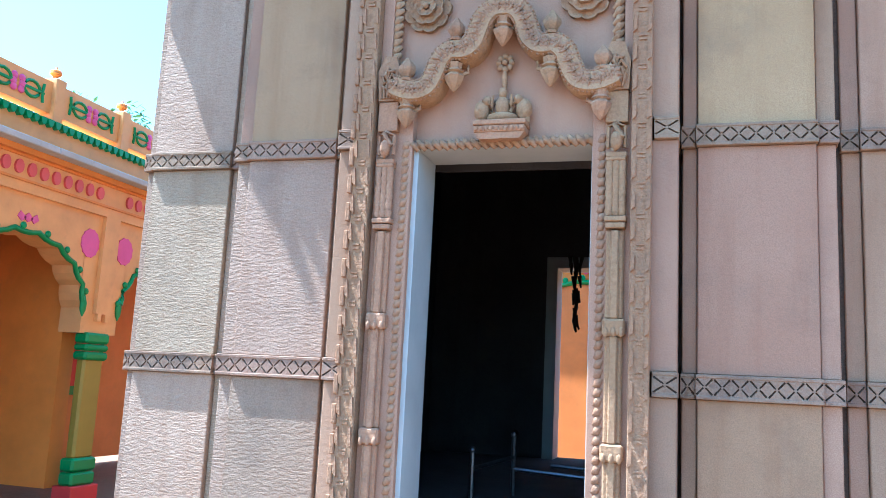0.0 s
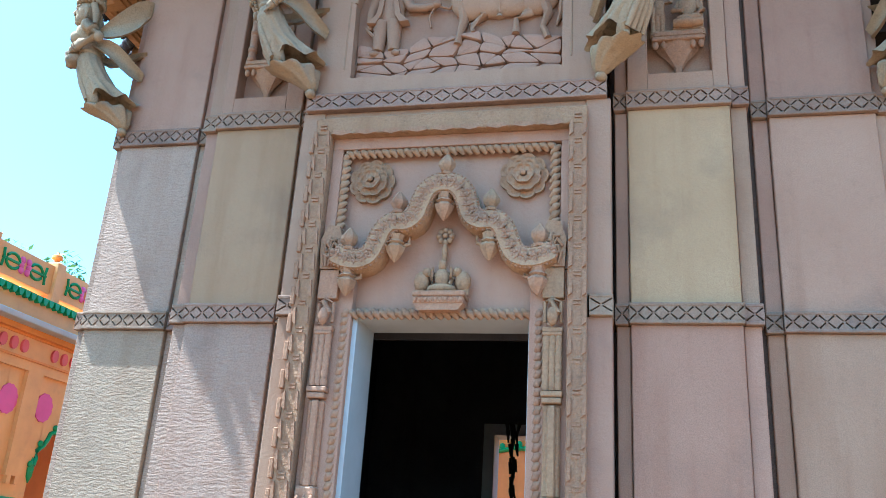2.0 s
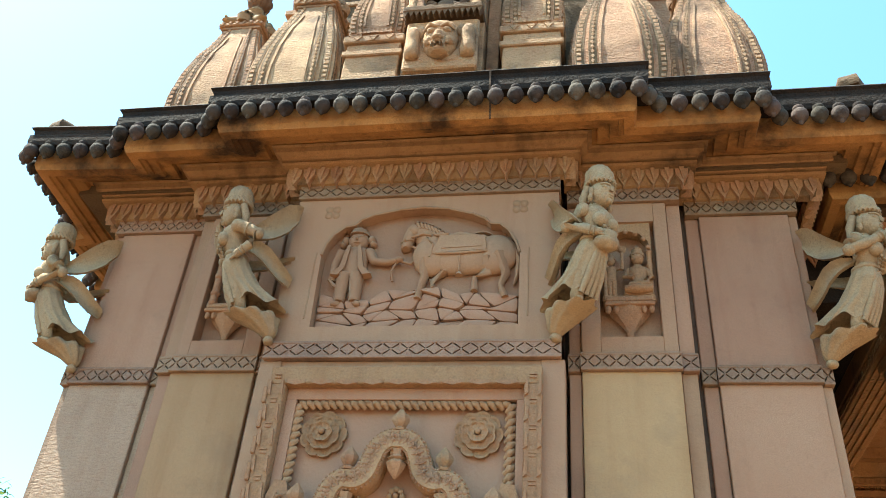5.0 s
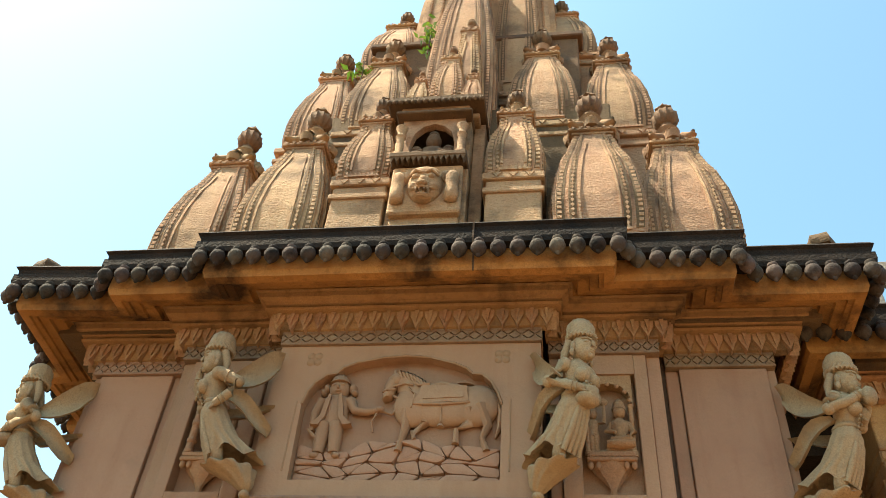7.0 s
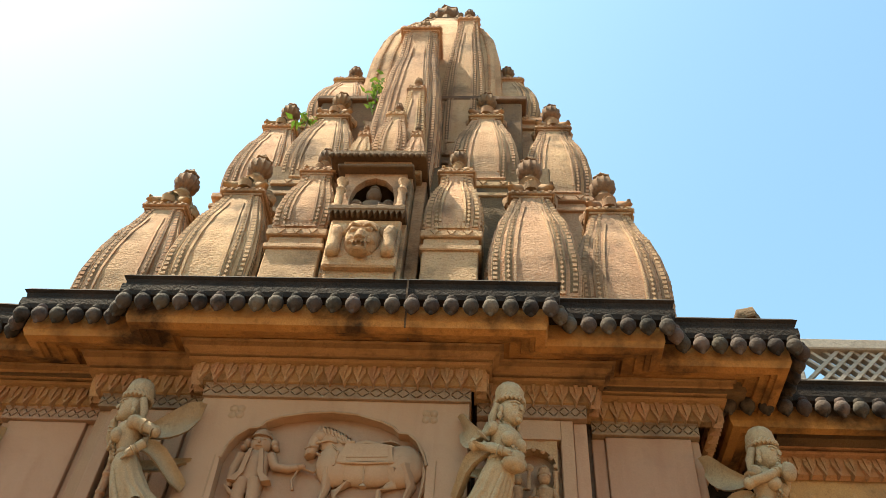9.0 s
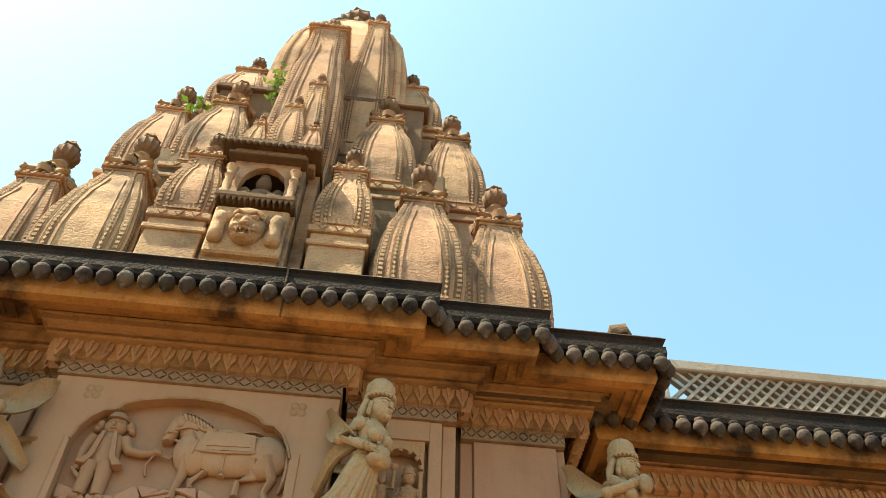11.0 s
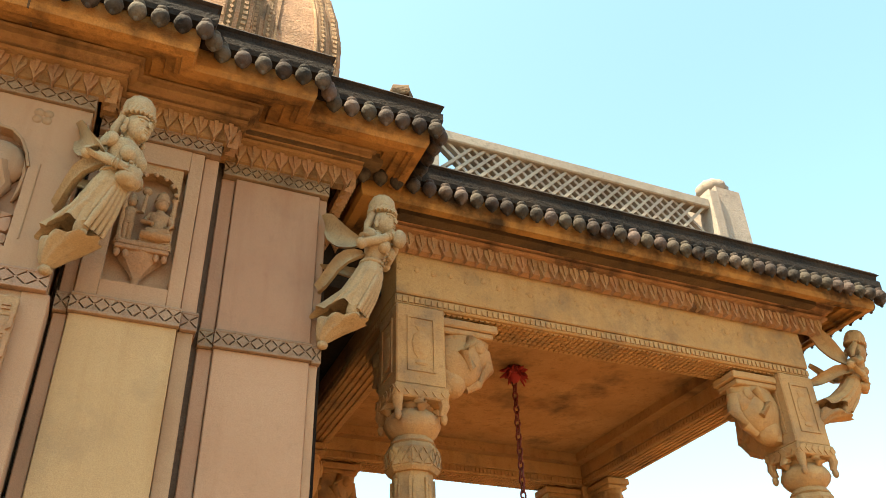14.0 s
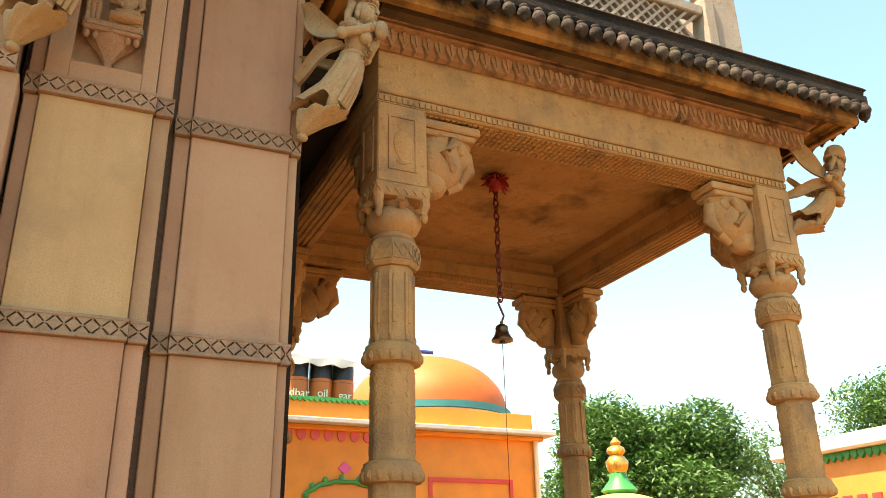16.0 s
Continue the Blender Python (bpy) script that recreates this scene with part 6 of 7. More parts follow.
def pillar(x, y, arms, label):
    c = thing("pillar", label, "pillar", (x, y, 0), "pavilion pillars")
    part("base", Geo().box(-0.28, 0.28, -0.28, 0.28, 0, 0.55, 0.02), PILLAR, c)
    sh = Geo()
    rings = []
    for z, r in ((0.55, 0.188), (2.62, 0.178), (2.66, 0.178), (3.5, 0.173), (4.3, 0.166), (4.52, 0.16)):
        ring = []
        for j in range(32):
            a = 2 * math.pi * j / 32 + math.pi / 32
            ring.append((r * math.cos(a) * (1.0 if j % 4 in (1, 2) else 0.965), r * math.sin(a) * (1.0 if j % 4 in (1, 2) else 0.965), z))
        rings.append(ring)
    sh.loft(rings)
    for q in range(8):
        a = q * math.pi / 4 + math.pi / 8
        m = Matrix.Rotation(a, 4, "Z")
        one = Geo()
        for z0, z1 in ((3.72, 4.25), (3.82, 4.2)):
            one.box(-0.028 + 0.03 * (z0 > 3.8), 0.0 + 0.03 * (z0 > 3.8), -0.182, -0.15, z0, z1, 0.004)
        one.blob((0, -0.172, 3.70), (0.026, 0.02, 0.045), 8, 5)
        for z in (2.85, 2.98, 3.12, 3.26, 3.38):
            one.prism([(-0.026, z), (0, z + 0.045), (0.026, z), (0, z - 0.035)], -0.1795, -0.15)
            one.blob((0, -0.172, z + 0.065), (0.012, 0.010, 0.012), 6, 4)
        one.moved(m)
        sh.add(one.v, one.f)
    part("shaft", sh, PILLAR, c)
    for z0, r in ((2.60, 0.235), (3.50, 0.232)):
        rg = Geo()
        rg.lathe([(0.19, 0), (r - 0.01, 0.01), (r, 0.04), (r, 0.11), (r - 0.015, 0.13), (r - 0.015, 0.15), (0.19, 0.17)], 24, (0, 0, z0))
        for i in range(16):
            a = 2 * math.pi * i / 16
            rg.blob(((r - 0.008) * math.cos(a), (r - 0.008) * math.sin(a), z0 + 0.055), (0.026, 0.026, 0.042), 7, 5)
        part("ring", rg, PILLAR, c, smooth=40)
    oc = Geo()
    r8 = 0.222
    octo = lambda r, z: [(r * math.cos(2 * math.pi * j / 8 + math.pi / 8), r * math.sin(2 * math.pi * j / 8 + math.pi / 8), z) for j in range(8)]
    oc.loft([octo(0.2, 4.30), octo(r8, 4.33), octo(r8, 4.49), octo(0.2, 4.53)])
    for q in range(8):
        one = Geo()
        w = r8 * math.sin(math.pi / 8)
        yy = -r8 * math.cos(math.pi / 8)
        for i in range(2):
            xa, xb = -w + i * w, -w + (i + 1) * w
            xm, zm = (xa + xb) / 2, 4.41
            one.prism([(xa + 0.012, 4.475), (xb - 0.012, 4.475), (xm, zm + 0.015)], yy - 0.012, yy + 0.02)
            one.prism([(xa + 0.012, 4.345), (xb - 0.012, 4.345), (xm, zm - 0.015)], yy - 0.012, yy + 0.02)
            one.prism([(xa, 4.36), (xa, 4.46), (xm - 0.015, zm)], yy - 0.012, yy + 0.02)
            one.prism([(xb, 4.36), (xb, 4.46), (xm + 0.015, zm)], yy - 0.012, yy + 0.02)
        one.moved(Matrix.Rotation(q * math.pi / 4, 4, "Z"))
        oc.add(one.v, one.f)
    part("octagon_band", oc, PILLAR, c)
    cap = Geo()
    cap.lathe([(0.16, 4.52), (0.19, 4.55), (0.17, 4.58), (0.155, 4.60), (0.21, 4.65), (0.235, 4.71), (0.22, 4.77), (0.18, 4.81), (0.15, 4.83), (0.18, 4.86), (0.17, 4.88)], 32, (0, 0, 0), 16, 0.03)
    for q in range(4):
        a = q * math.pi / 2 + math.pi / 4
        cc, ss = math.cos(a), math.sin(a)
        cap.tube([(cc * 0.27, ss * 0.27, 4.93), (cc * 0.295, ss * 0.295, 4.84), (cc * 0.27, ss * 0.27, 4.76)], [0.05, 0.045, 0.03], 8)
        cap.blob((cc * 0.285, ss * 0.285, 4.73), (0.032, 0.032, 0.05), 8, 6)
        a += math.pi / 4
        cap.tube([(0.2 * math.cos(a), 0.2 * math.sin(a), 4.88), (0.235 * math.cos(a), 0.235 * math.sin(a), 4.82), (0.20 * math.cos(a), 0.20 * math.sin(a), 4.78)], [0.06, 0.05, 0.02], 8)
    part("capital", cap, PILLAR, c, smooth=45)
    bl = Geo()
    bl.box(-0.24, 0.24, -0.24, 0.24, 4.88, 5.0, 0.012)
    bl.box(-0.225, 0.225, -0.225, 0.225, 5.0, 5.75, 0.012)
    for q in range(4):
        one = Geo()
        for xa, xb, za, zb in ((-0.13, 0.13, 5.12, 5.14), (-0.13, 0.13, 5.62, 5.64), (-0.13, -0.11, 5.14, 5.62), (0.11, 0.13, 5.14, 5.62)):
            one.box(xa, xb, -0.237, -0.2, za, zb)
        one.lathe([(0.03, 5.18), (0.06, 5.20), (0.03, 5.23), (0.075, 5.30), (0.09, 5.38), (0.07, 5.46), (0.03, 5.50), (0.055, 5.54), (0.02, 5.58)], 14, (0, -0.226, 0), 0, 0, (1, 0.22))
        for i in range(6):
            xa = -0.2 + i * 0.08
            one.prism([(xa - 0.035, 4.94), (xa, 4.985), (xa + 0.035, 4.94), (xa, 4.895)], -0.25, -0.22)
        one.moved(Matrix.Rotation(q * math.pi / 2, 4, "Z"))
        bl.add(one.v, one.f)
    part("impost_block", bl, PILLAR, c)
    for dx, dy in arms:
        a = math.atan2(dy, dx)
        br = Geo()
        br.box(0.22, 0.78, -0.17, 0.17, 5.64, 5.72, 0.012)
        br.box(0.22, 0.74, -0.15, 0.15, 5.58, 5.64, 0.012)
        br.blob((0.42, 0, 5.38), (0.25, 0.17, 0.27), 18, 12)
        br.blob((0.60, 0, 5.46), (0.14, 0.13, 0.16), 14, 8)
        br.blob((0.36, 0, 5.16), (0.14, 0.13, 0.14), 14, 8)
        br.tube([(0.68, 0, 5.50), (0.72, 0, 5.34), (0.62, 0, 5.2), (0.50, 0, 5.12)], [0.08, 0.07, 0.055, 0.04], 10)
        for s in (-1, 1):
            br.tube([(0.52, s * 0.13, 5.55), (0.42, s * 0.165, 5.40), (0.52, s * 0.15, 5.26)], [0.06, 0.05, 0.035], 8)
            br.blob((0.60, s * 0.12, 5.50), (0.06, 0.03, 0.07), 8, 6)
        br.loft([oval(cx, 0, z, rx, ry, 18) for z, cx, rx, ry in ((5.04, 0.29, 0.08, 0.08), (5.12, 0.34, 0.14, 0.11), (5.28, 0.40, 0.22, 0.13), (5.44, 0.45, 0.27, 0.145), (5.58, 0.48, 0.27, 0.145))])
        br.moved(Matrix.Rotation(a, 4, "Z"))
        part("bracket", br, PILLAR, c, "carved elephant-shaped bracket", smooth=50)
    return c


for px, py, arms in ((PX0, PY0, ((1, 0), (0, 1))), (PX1, PY0, ((-1, 0), (0, 1))), (PX1, PY1, ((-1, 0), (0, -1))), (PX0, PY1, ((1, 0), (0, -1)))):
    pillar(px, py, arms, "carved sandstone pillar with ringed shaft and elephant brackets")

pav = thing("pavilion_beams", "carved sandstone beams of the open pavilion", "beams", kind="structure")
BZ = 5.76


def beam(x0, x1, y0, y1, along_x):
    b = Geo()
    b.box(x0, x1, y0, y1, BZ + 0.10, 6.42, 0.01)
    if along_x:
        b.box(x0, x1, y0 + 0.02, y1 - 0.02, BZ, BZ + 0.10, 0.01)
    else:
        b.box(x0 + 0.02, x1 - 0.02, y0, y1, BZ, BZ + 0.10, 0.01)
    ob = part("beam", b, PILLAR, pav)
    r = random.Random(5)
    d = Geo()
    n = int(((x1 - x0) if along_x else (y1 - y0)) / 0.055)
    for i in range(n):
        t = (i + 0.5) / n
        for k in range(5):
            if along_x:
                x, y = lerp(x0, x1, t), lerp(y0 + 0.05, y1 - 0.05, (k + 0.5) / 5)
            else:
                x, y = lerp(x0 + 0.05, x1 - 0.05, (k + 0.5) / 5), lerp(y0, y1, t)
            d.box(x - 0.019, x + 0.019, y - 0.024, y + 0.024, BZ - 0.014, BZ + 0.01)
        if along_x:
            d.box(lerp(x0, x1, t) - 0.019, lerp(x0, x1, t) + 0.019, y0 + 0.006, y0 + 0.03, BZ + 0.02, BZ + 0.075)
            if i % 3 == 0:
                d.blob((lerp(x0, x1, t), y0, BZ + 0.36 + 0.03 * math.sin(i)), (0.03, 0.012, 0.035), 7, 5)
        else:
            for xs in (x0 + 0.006, x1 - 0.03):
                d.box(xs, xs + 0.024, lerp(y0, y1, t) - 0.019, lerp(y0, y1, t) + 0.019, BZ + 0.02, BZ + 0.075)
    part("beam_carving", d, PILLAR, ob, kind="stuff")
    return ob


beam(PX0 - 0.225, PX1 + 0.225, PY0 - 0.22, PY0 + 0.22, True)
beam(PX0 - 0.225, PX1 + 0.225, PY1 - 0.22, PY1 + 0.22, True)
beam(PX0 - 0.22, PX0 + 0.22, PY0 + 0.222, PY1 - 0.222, False)
beam(PX1 - 0.22, PX1 + 0.22, PY0 + 0.222, PY1 - 0.222, False)
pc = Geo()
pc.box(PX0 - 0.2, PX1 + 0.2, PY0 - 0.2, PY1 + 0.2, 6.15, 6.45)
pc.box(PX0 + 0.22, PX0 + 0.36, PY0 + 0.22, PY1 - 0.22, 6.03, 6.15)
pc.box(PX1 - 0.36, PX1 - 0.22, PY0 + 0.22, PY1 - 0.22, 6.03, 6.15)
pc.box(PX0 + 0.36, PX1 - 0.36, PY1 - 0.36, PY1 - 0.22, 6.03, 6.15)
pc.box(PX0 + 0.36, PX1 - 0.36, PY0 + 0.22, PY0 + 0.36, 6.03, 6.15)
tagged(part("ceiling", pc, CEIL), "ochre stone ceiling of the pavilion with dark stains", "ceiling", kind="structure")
ppf = Geo()
ppf.box(2.9, PX1 + 0.6, PY0 - 0.6, PY1 + 0.6, 0.0, 0.5)
tagged(part("pavilion_floor", ppf, GROUND), "raised stone floor of the pavilion", "floor", kind="structure")
PAV_PLAN = [(PX0 - 0.24, PY0 - 0.235), (PX1 + 0.42, PY0 - 0.235), (PX1 + 0.42, PY1 + 0.235), (PX0 - 0.24, PY1 + 0.235)]
eave("eave_2", "pavilion eave with blackened edge and pot-shaped stone knobs", PAV_PLAN, 6.10, 0.58, lambda x, y: y < 1.0 or x > 9.0)
pr = Geo()
pr.box(PX0 - 0.3, PX1 + 0.3, PY0 - 0.5, PY1 + 0.5, 6.5, 6.93)
tagged(part("pavilion_roof", pr, SPIRE_DARK), "flat stone pavilion roof", "roof", kind="structure")
corner = part("bracket_statue", bracket_figure(False, 0), PILLAR, smooth=50)
corner.location, corner.rotation_euler, corner.scale = (PX1 + 0.34, PY0 - 0.22, 5.16), (0, radians(16), radians(-18)), (0.88, 0.88, 0.90)
tagged(corner, "pinkish stone bracket figure on the pavilion corner", "statue", "bracket statues under the eave")

# added blocks fill this gap; their black stands for its deep shade
gap_fill = Geo()
gap_fill.box(2.9, 3.68, 1.3, 5.3, 6.0, 6.55)
gap_fill.box(2.9, 3.68, 3.6, 3.9, 0.5, 6.0)
gap_fill.box(2.9, 3.1, 1.12, 3.6, 0.5, 6.0)
tagged(part("vestibule_wall", gap_fill, SOOT_SHADE), "added infill between the sanctum and the pavilion, shade painted black", "wall", kind="structure")

# lattice parapet on the pavilion roof
para = thing("roof_parapet", "pale stone lattice parapet with corner post", "parapet", (0, 0.55, 7.0))
rl = Geo()
rl.box(3.95, 7.165, 0.0, 0.16, 0.40, 0.52, 0.012)
part("top_rail", rl, GREYSTONE, para)
rl = Geo()
rl.box(3.95, 7.165, -0.02, 0.16, -0.10, 0.03, 0.012)
part("bottom_rail", rl, GREYSTONE, para)
pst = Geo()
pst.box(7.165, 7.30, -0.03, 0.4, -0.1, 0.64, 0.012)
pst.box(7.302, 7.65, 0.0, 0.42, -0.1, 0.74, 0.012)
part("post", pst, GREYSTONE, para)
part("post_cap", Geo().lathe([(0.12, 0.72), (0.17, 0.77), (0.18, 0.83), (0.13, 0.90), (0.05, 0.93)], 18, (7.42, 0.18, 0), 9, 0.06), GREYSTONE, para, smooth=50)
pst = Geo()
pst.box(3.86, 3.97, -0.02, 0.3, -0.1, 0.56, 0.012)
part("post", pst, GREYSTONE, para)
bar = Geo()
bar.prism([(-0.022, 0), (0.022, 0), (0.37 + 0.022, 0.37), (0.37 - 0.022, 0.37)], 0.035, 0.095)
bar_a = bar.mesh("lattice_bar", GREYSTONE)
bar = Geo()
bar.prism([(-0.022, 0.37), (0.022, 0.37), (0.37 + 0.022, 0), (0.37 - 0.022, 0)], 0.05, 0.11)
bar_b = bar.mesh("lattice_bar", GREYSTONE)
x = 3.975
while x < 6.80:
    for me in (bar_a, bar_b):
        o = part("lattice_bar", me, GREYSTONE, para)
        o.location = (x, 0, 0.03)
    x += 0.131
side_par = thing("roof_parapet", "stone parapet wall along the pavilion's side", "parapet", (7.42, 1.0, 6.93))
part("parapet_wall", Geo().box(0, 0.2, 0, 4.2, 0, 0.5, 0.012), SPIRE, side_par)

# bell on its chain
bell = thing("temple_bell", "old bronze bell on a red chain with a pull string", "bell", (5.67, 2.52, 4.232))
part("bell_body", Geo().lathe([(0.095, 0.0), (0.112, 0.004), (0.115, 0.018), (0.092, 0.05), (0.072, 0.09), (0.066, 0.13), (0.07, 0.14), (0.06, 0.165), (0.03, 0.185), (0.018, 0.19), (0.018, 0.215)], 24), BRASS, bell, smooth=50)
part("clapper", Geo().tube([(0, 0, 0.12), (0, 0, -0.02)], [0.008, 0.03], 8), IRON, bell)
part("pull_string", Geo().tube([(0, 0, -0.02), (0.005, 0, -1.2), (0, 0, -2.6)], 0.004, 6), RUST, bell)
part("hook", Geo().tube([(0, 0, 0.205), (0.03, 0, 0.28), (0, 0, 0.35), (-0.03, 0, 0.42), (0, 0, 0.46)], 0.012, 8), RUST, bell, smooth=60)
chain = Geo()
link = [(0.028 * math.cos(a), 0, 0.052 * math.sin(a)) for a in [2 * math.pi * j / 10 for j in range(11)]]
zc, i = 0.48, 0
while zc < 1.86:
    one = Geo().tube(link, 0.011, 6)
    one.moved(Matrix.Translation((0, 0, zc)) @ Matrix.Rotation(math.pi / 2 * (i % 2), 4, "Z"))
    chain.add(one.v, one.f)
    zc += 0.078
    i += 1
part("chain", chain, RUST, bell, smooth=60)
knot = Geo()
rr = random.Random(3)
for i in range(26):
    a = rr.uniform(0, 6.28)
    knot.tube([(0, 0, 1.86), (0.07 * math.cos(a), 0.07 * math.sin(a), 1.87 + rr.uniform(-0.05, 0.03)), (0.16 * math.cos(a), 0.16 * math.sin(a), 1.82 + rr.uniform(-0.1, 0.06))], [0.02, 0.03, 0.008], 6)
knot.blob((0, 0, 1.82), (0.08, 0.08, 0.1), 10, 6)
part("tied_cloth", knot, REDCLOTH, bell, smooth=60)

# ---------------- inside the sanctum ----------------
rear = thing("door_1", "rear sanctum doorway with white frame", "door frame", kind="structure")
rd = Geo()
rd.box(-0.76, -0.615, 6.30, 6.74, 0.82, 3.52)
rd.box(0.14, 0.28, 6.30, 6.74, 0.82, 3.52)
rd.box(-0.615, 0.14, 6.30, 6.74, 3.37, 3.52)
part("white_frame", rd, WHITE, rear)
gar = thing("hanging_garland", "dried dark leaf garland hanging from the lintel", "garland", (-0.36, 6.25, 3.49))
gg = Geo()
rr = random.Random(8)
for i in range(30):
    x, zt = rr.gauss(0, 0.05), rr.uniform(-0.9, 0.05)
    w = 0.05 * (1 + zt)
    gg.tube([(x * (1 + zt), rr.gauss(0, 0.02), zt), (x * (0.8 + zt) + rr.gauss(0, 0.02), 0, zt - 0.16)], [0.03, 0.012], 6)
part("dry_leaves", gg, CLOTH, gar)
rail = thing("queue_barrier", "black iron queue barrier with ball tops inside the doorway", "barrier", (0, 0, 0.82))


def pole(px, py, hgt):
    part("post", Geo().tube([(px, py, 0), (px, py, hgt)], 0.02, 8), IRON, rail)
    part("ball_top", Geo().blob((px, py, hgt + 0.02), 0.03, 10, 7), IRON, rail, smooth=60)


pole(-0.56, 1.85, 0.37)
pole(-0.31, 2.3, 0.49)
part("cross_bar", Geo().tube([(-0.56, 1.85, 0.24), (-0.31, 2.3, 0.32)], 0.019, 8), IRON, rail)
part("cross_bar", Geo().tube([(-0.31, 2.3, 0.22), (1.0, 2.3, 0.16)], 0.019, 8), IRON, rail)
part("cross_bar", Geo().tube([(-0.08, 2.9, 0.22), (1.0, 2.9, 0.18)], 0.019, 8), IRON, rail)

# ---------------- arcaded building beside the temple ----------------
LX = -6.5
arc = thing("arcade_building", "orange painted courtyard arcade with green scalloped arches and pink flowers", "building", (0, -0.07, 0.13))


def yz(geo, poly, x0, x1):
    """A shape given in the y-z plane, from x0 (its face) back to x1."""
    q = Geo().prism(poly, 0, 1)
    geo.add([(lerp(x0, x1, y), x, z) for x, y, z in q.v], [f[::-1] for f in q.f])


def cusped(c, half, z0, z1, n=9):
    """Points of a scalloped arch head from left to right."""
    pts = []
    for i in range(n):
        a0, a1 = math.pi * (1 - i / n), math.pi * (1 - (i + 1) / n)
        for t in (0.0, 0.33, 0.67):
            a = lerp(a0, a1, t)
            k = 1.0 - 0.05 * math.sin(math.pi * t)
            pts.append((c + half * k * math.cos(a), z0 + (z1 - z0) * k * math.sin(a)))
    pts.append((c + half, z0))
    return pts


ARCHES = [(c, 1.12) for c in (-2.73, 0.22, 3.17, 6.12, 9.07)]
wl = Geo()
for c, half in ARCHES:
    pts = cusped(c, half, 2.36, 3.17)
    for (ya, za), (yb, zb) in zip(pts, pts[1:]):
        if yb - ya > 0.002:
            yz(wl, [(ya, za), (yb, zb), (yb, 4.05), (ya, 4.05)], LX - 0.06, LX - 0.4)
for c, half in ARCHES:
    for s in (-1, 1):
        a, b = sorted((c + s * half, c + s * 1.476))
        wl.box(LX - 0.4, LX - 0.06, a, b, 2.03, 4.05)
part("wall", wl, PEACH, arc)
fr = Geo()
for c, half in ARCHES:
    for s in (-1, 1):
        fr.box(LX - 0.06, LX, c + s * 1.40 - 0.075, c + s * 1.40 + 0.075, 2.30, 3.62)
        fr.box(LX - 0.06, LX, c + s * 1.40 - 0.035, c + s * 1.40 + 0.035, 2.2, 2.3)
    fr.box(LX - 0.06, LX, c - 1.475, c + 1.475, 3.62, 4.05)
part("arch_frame", fr, PEACH, arc)
for c, half in ARCHES:
    tr = Geo()
    pts = cusped(c, half + 0.02, 2.38, 3.20)
    line = [(LX - 0.05, y, z) for y, z in pts]
    tr.tube(line, 0.035, 6)
    for i in range(1, len(pts) - 1, 3):
        y, z = pts[i]
        d = Vector((y - c, (z - 2.38))).normalized()
        tr.blob((LX - 0.04, y + d.x * 0.07, z + d.y * 0.07), (0.03, 0.045, 0.045), 8, 6)
    for s in (-1, 1):
        tr.lathe([(0.01, -0.16), (0.05, -0.08), (0.06, 0.02), (0.03, 0.1), (0.005, 0.17)], 10, (LX - 0.05, c + s * half, 2.40), 0, 0, (0.6, 1))
    part("scallop_trim", tr, GREEN, arc, "green painted scalloped moulding", smooth=60)
    fl = Geo()
    for s in (-1, 1):
        yy, zz = c + s * 1.12, 3.22
        n = 24
        poly = [(yy + (0.165 + 0.012 * (j % 2)) * math.cos(2 * math.pi * j / n), zz + (0.185 + 0.012 * (j % 2)) * math.sin(2 * math.pi * j / n)) for j in range(n)]
        yz(fl, poly, LX - 0.045, LX - 0.065)
    for dy, w in ((-0.10, 0.07), (0.0, 0.08), (0.10, 0.07)):
        yz(fl, [(c + dy - w, 3.33), (c + dy, 3.28), (c + dy + w, 3.33), (c + dy * 1.3, 3.40)], LX - 0.045, LX - 0.065)
    part("pink_flower", fl, PINKP, arc, kind="stuff")
# pillars under the arches
for i in range(6):
    yc = 4.57 + 2.95 * (i - 2)
    pil = part("pillar", Geo().box(LX - 0.16, LX - 0.02, yc - 0.17, yc + 0.21, 0.4, 1.70, 0.03), MUSTARD, arc, "mustard painted pillar")
    gc = Geo()
    gc.box(LX - 0.2, LX + 0.02, yc - 0.21, yc + 0.25, 1.90, 2.04, 0.03)
    gc.box(LX - 0.2, LX + 0.02, yc - 0.21, yc + 0.25, 1.80, 1.89, 0.03)
    gc.box(LX - 0.2, LX + 0.02, yc - 0.21, yc + 0.25, 1.68, 1.79, 0.03)
    part("green_capital", gc, GREEN, pil)
    gc = Geo()
    gc.box(LX - 0.2, LX + 0.02, yc - 0.21, yc + 0.25, 0.24, 0.41, 0.03)
    gc.box(LX - 0.2, LX + 0.02, yc - 0.21, yc + 0.25, 0.06, 0.23, 0.03)
    part("green_base", gc, GREEN, pil)
    part("red_plinth", Geo().box(LX - 0.24, LX + 0.06, yc - 0.24, yc + 0.28, -0.14, 0.06, 0.01), REDP, pil)
dt = Geo()
for i in range(70):
    y = -3.5 + 0.205 * i
    if abs(((y - 4.57) / 2.95) - round((y - 4.57) / 2.95)) * 2.95 < 0.13:
        continue
    poly = [(y + 0.064 * math.cos(2 * math.pi * j / 14), 3.90 + 0.085 * math.sin(2 * math.pi * j / 14)) for j in range(14)]
    yz(dt, poly, LX + 0.035, LX + 0.0)
part("red_dots", dt, ROSE, arc, "row of red painted dots", kind="stuff")
fr = Geo()
fr.box(LX, LX + 0.03, -4.2, 10.6, 4.03, 4.06)
fr.box(LX, LX + 0.03, -4.2, 10.6, 3.74, 3.77)
part("dot_course", fr, ORANGE, arc)
co = Geo()
co.box(LX - 0.4, LX + 0.10, -4.2, 10.6, 4.06, 4.13)
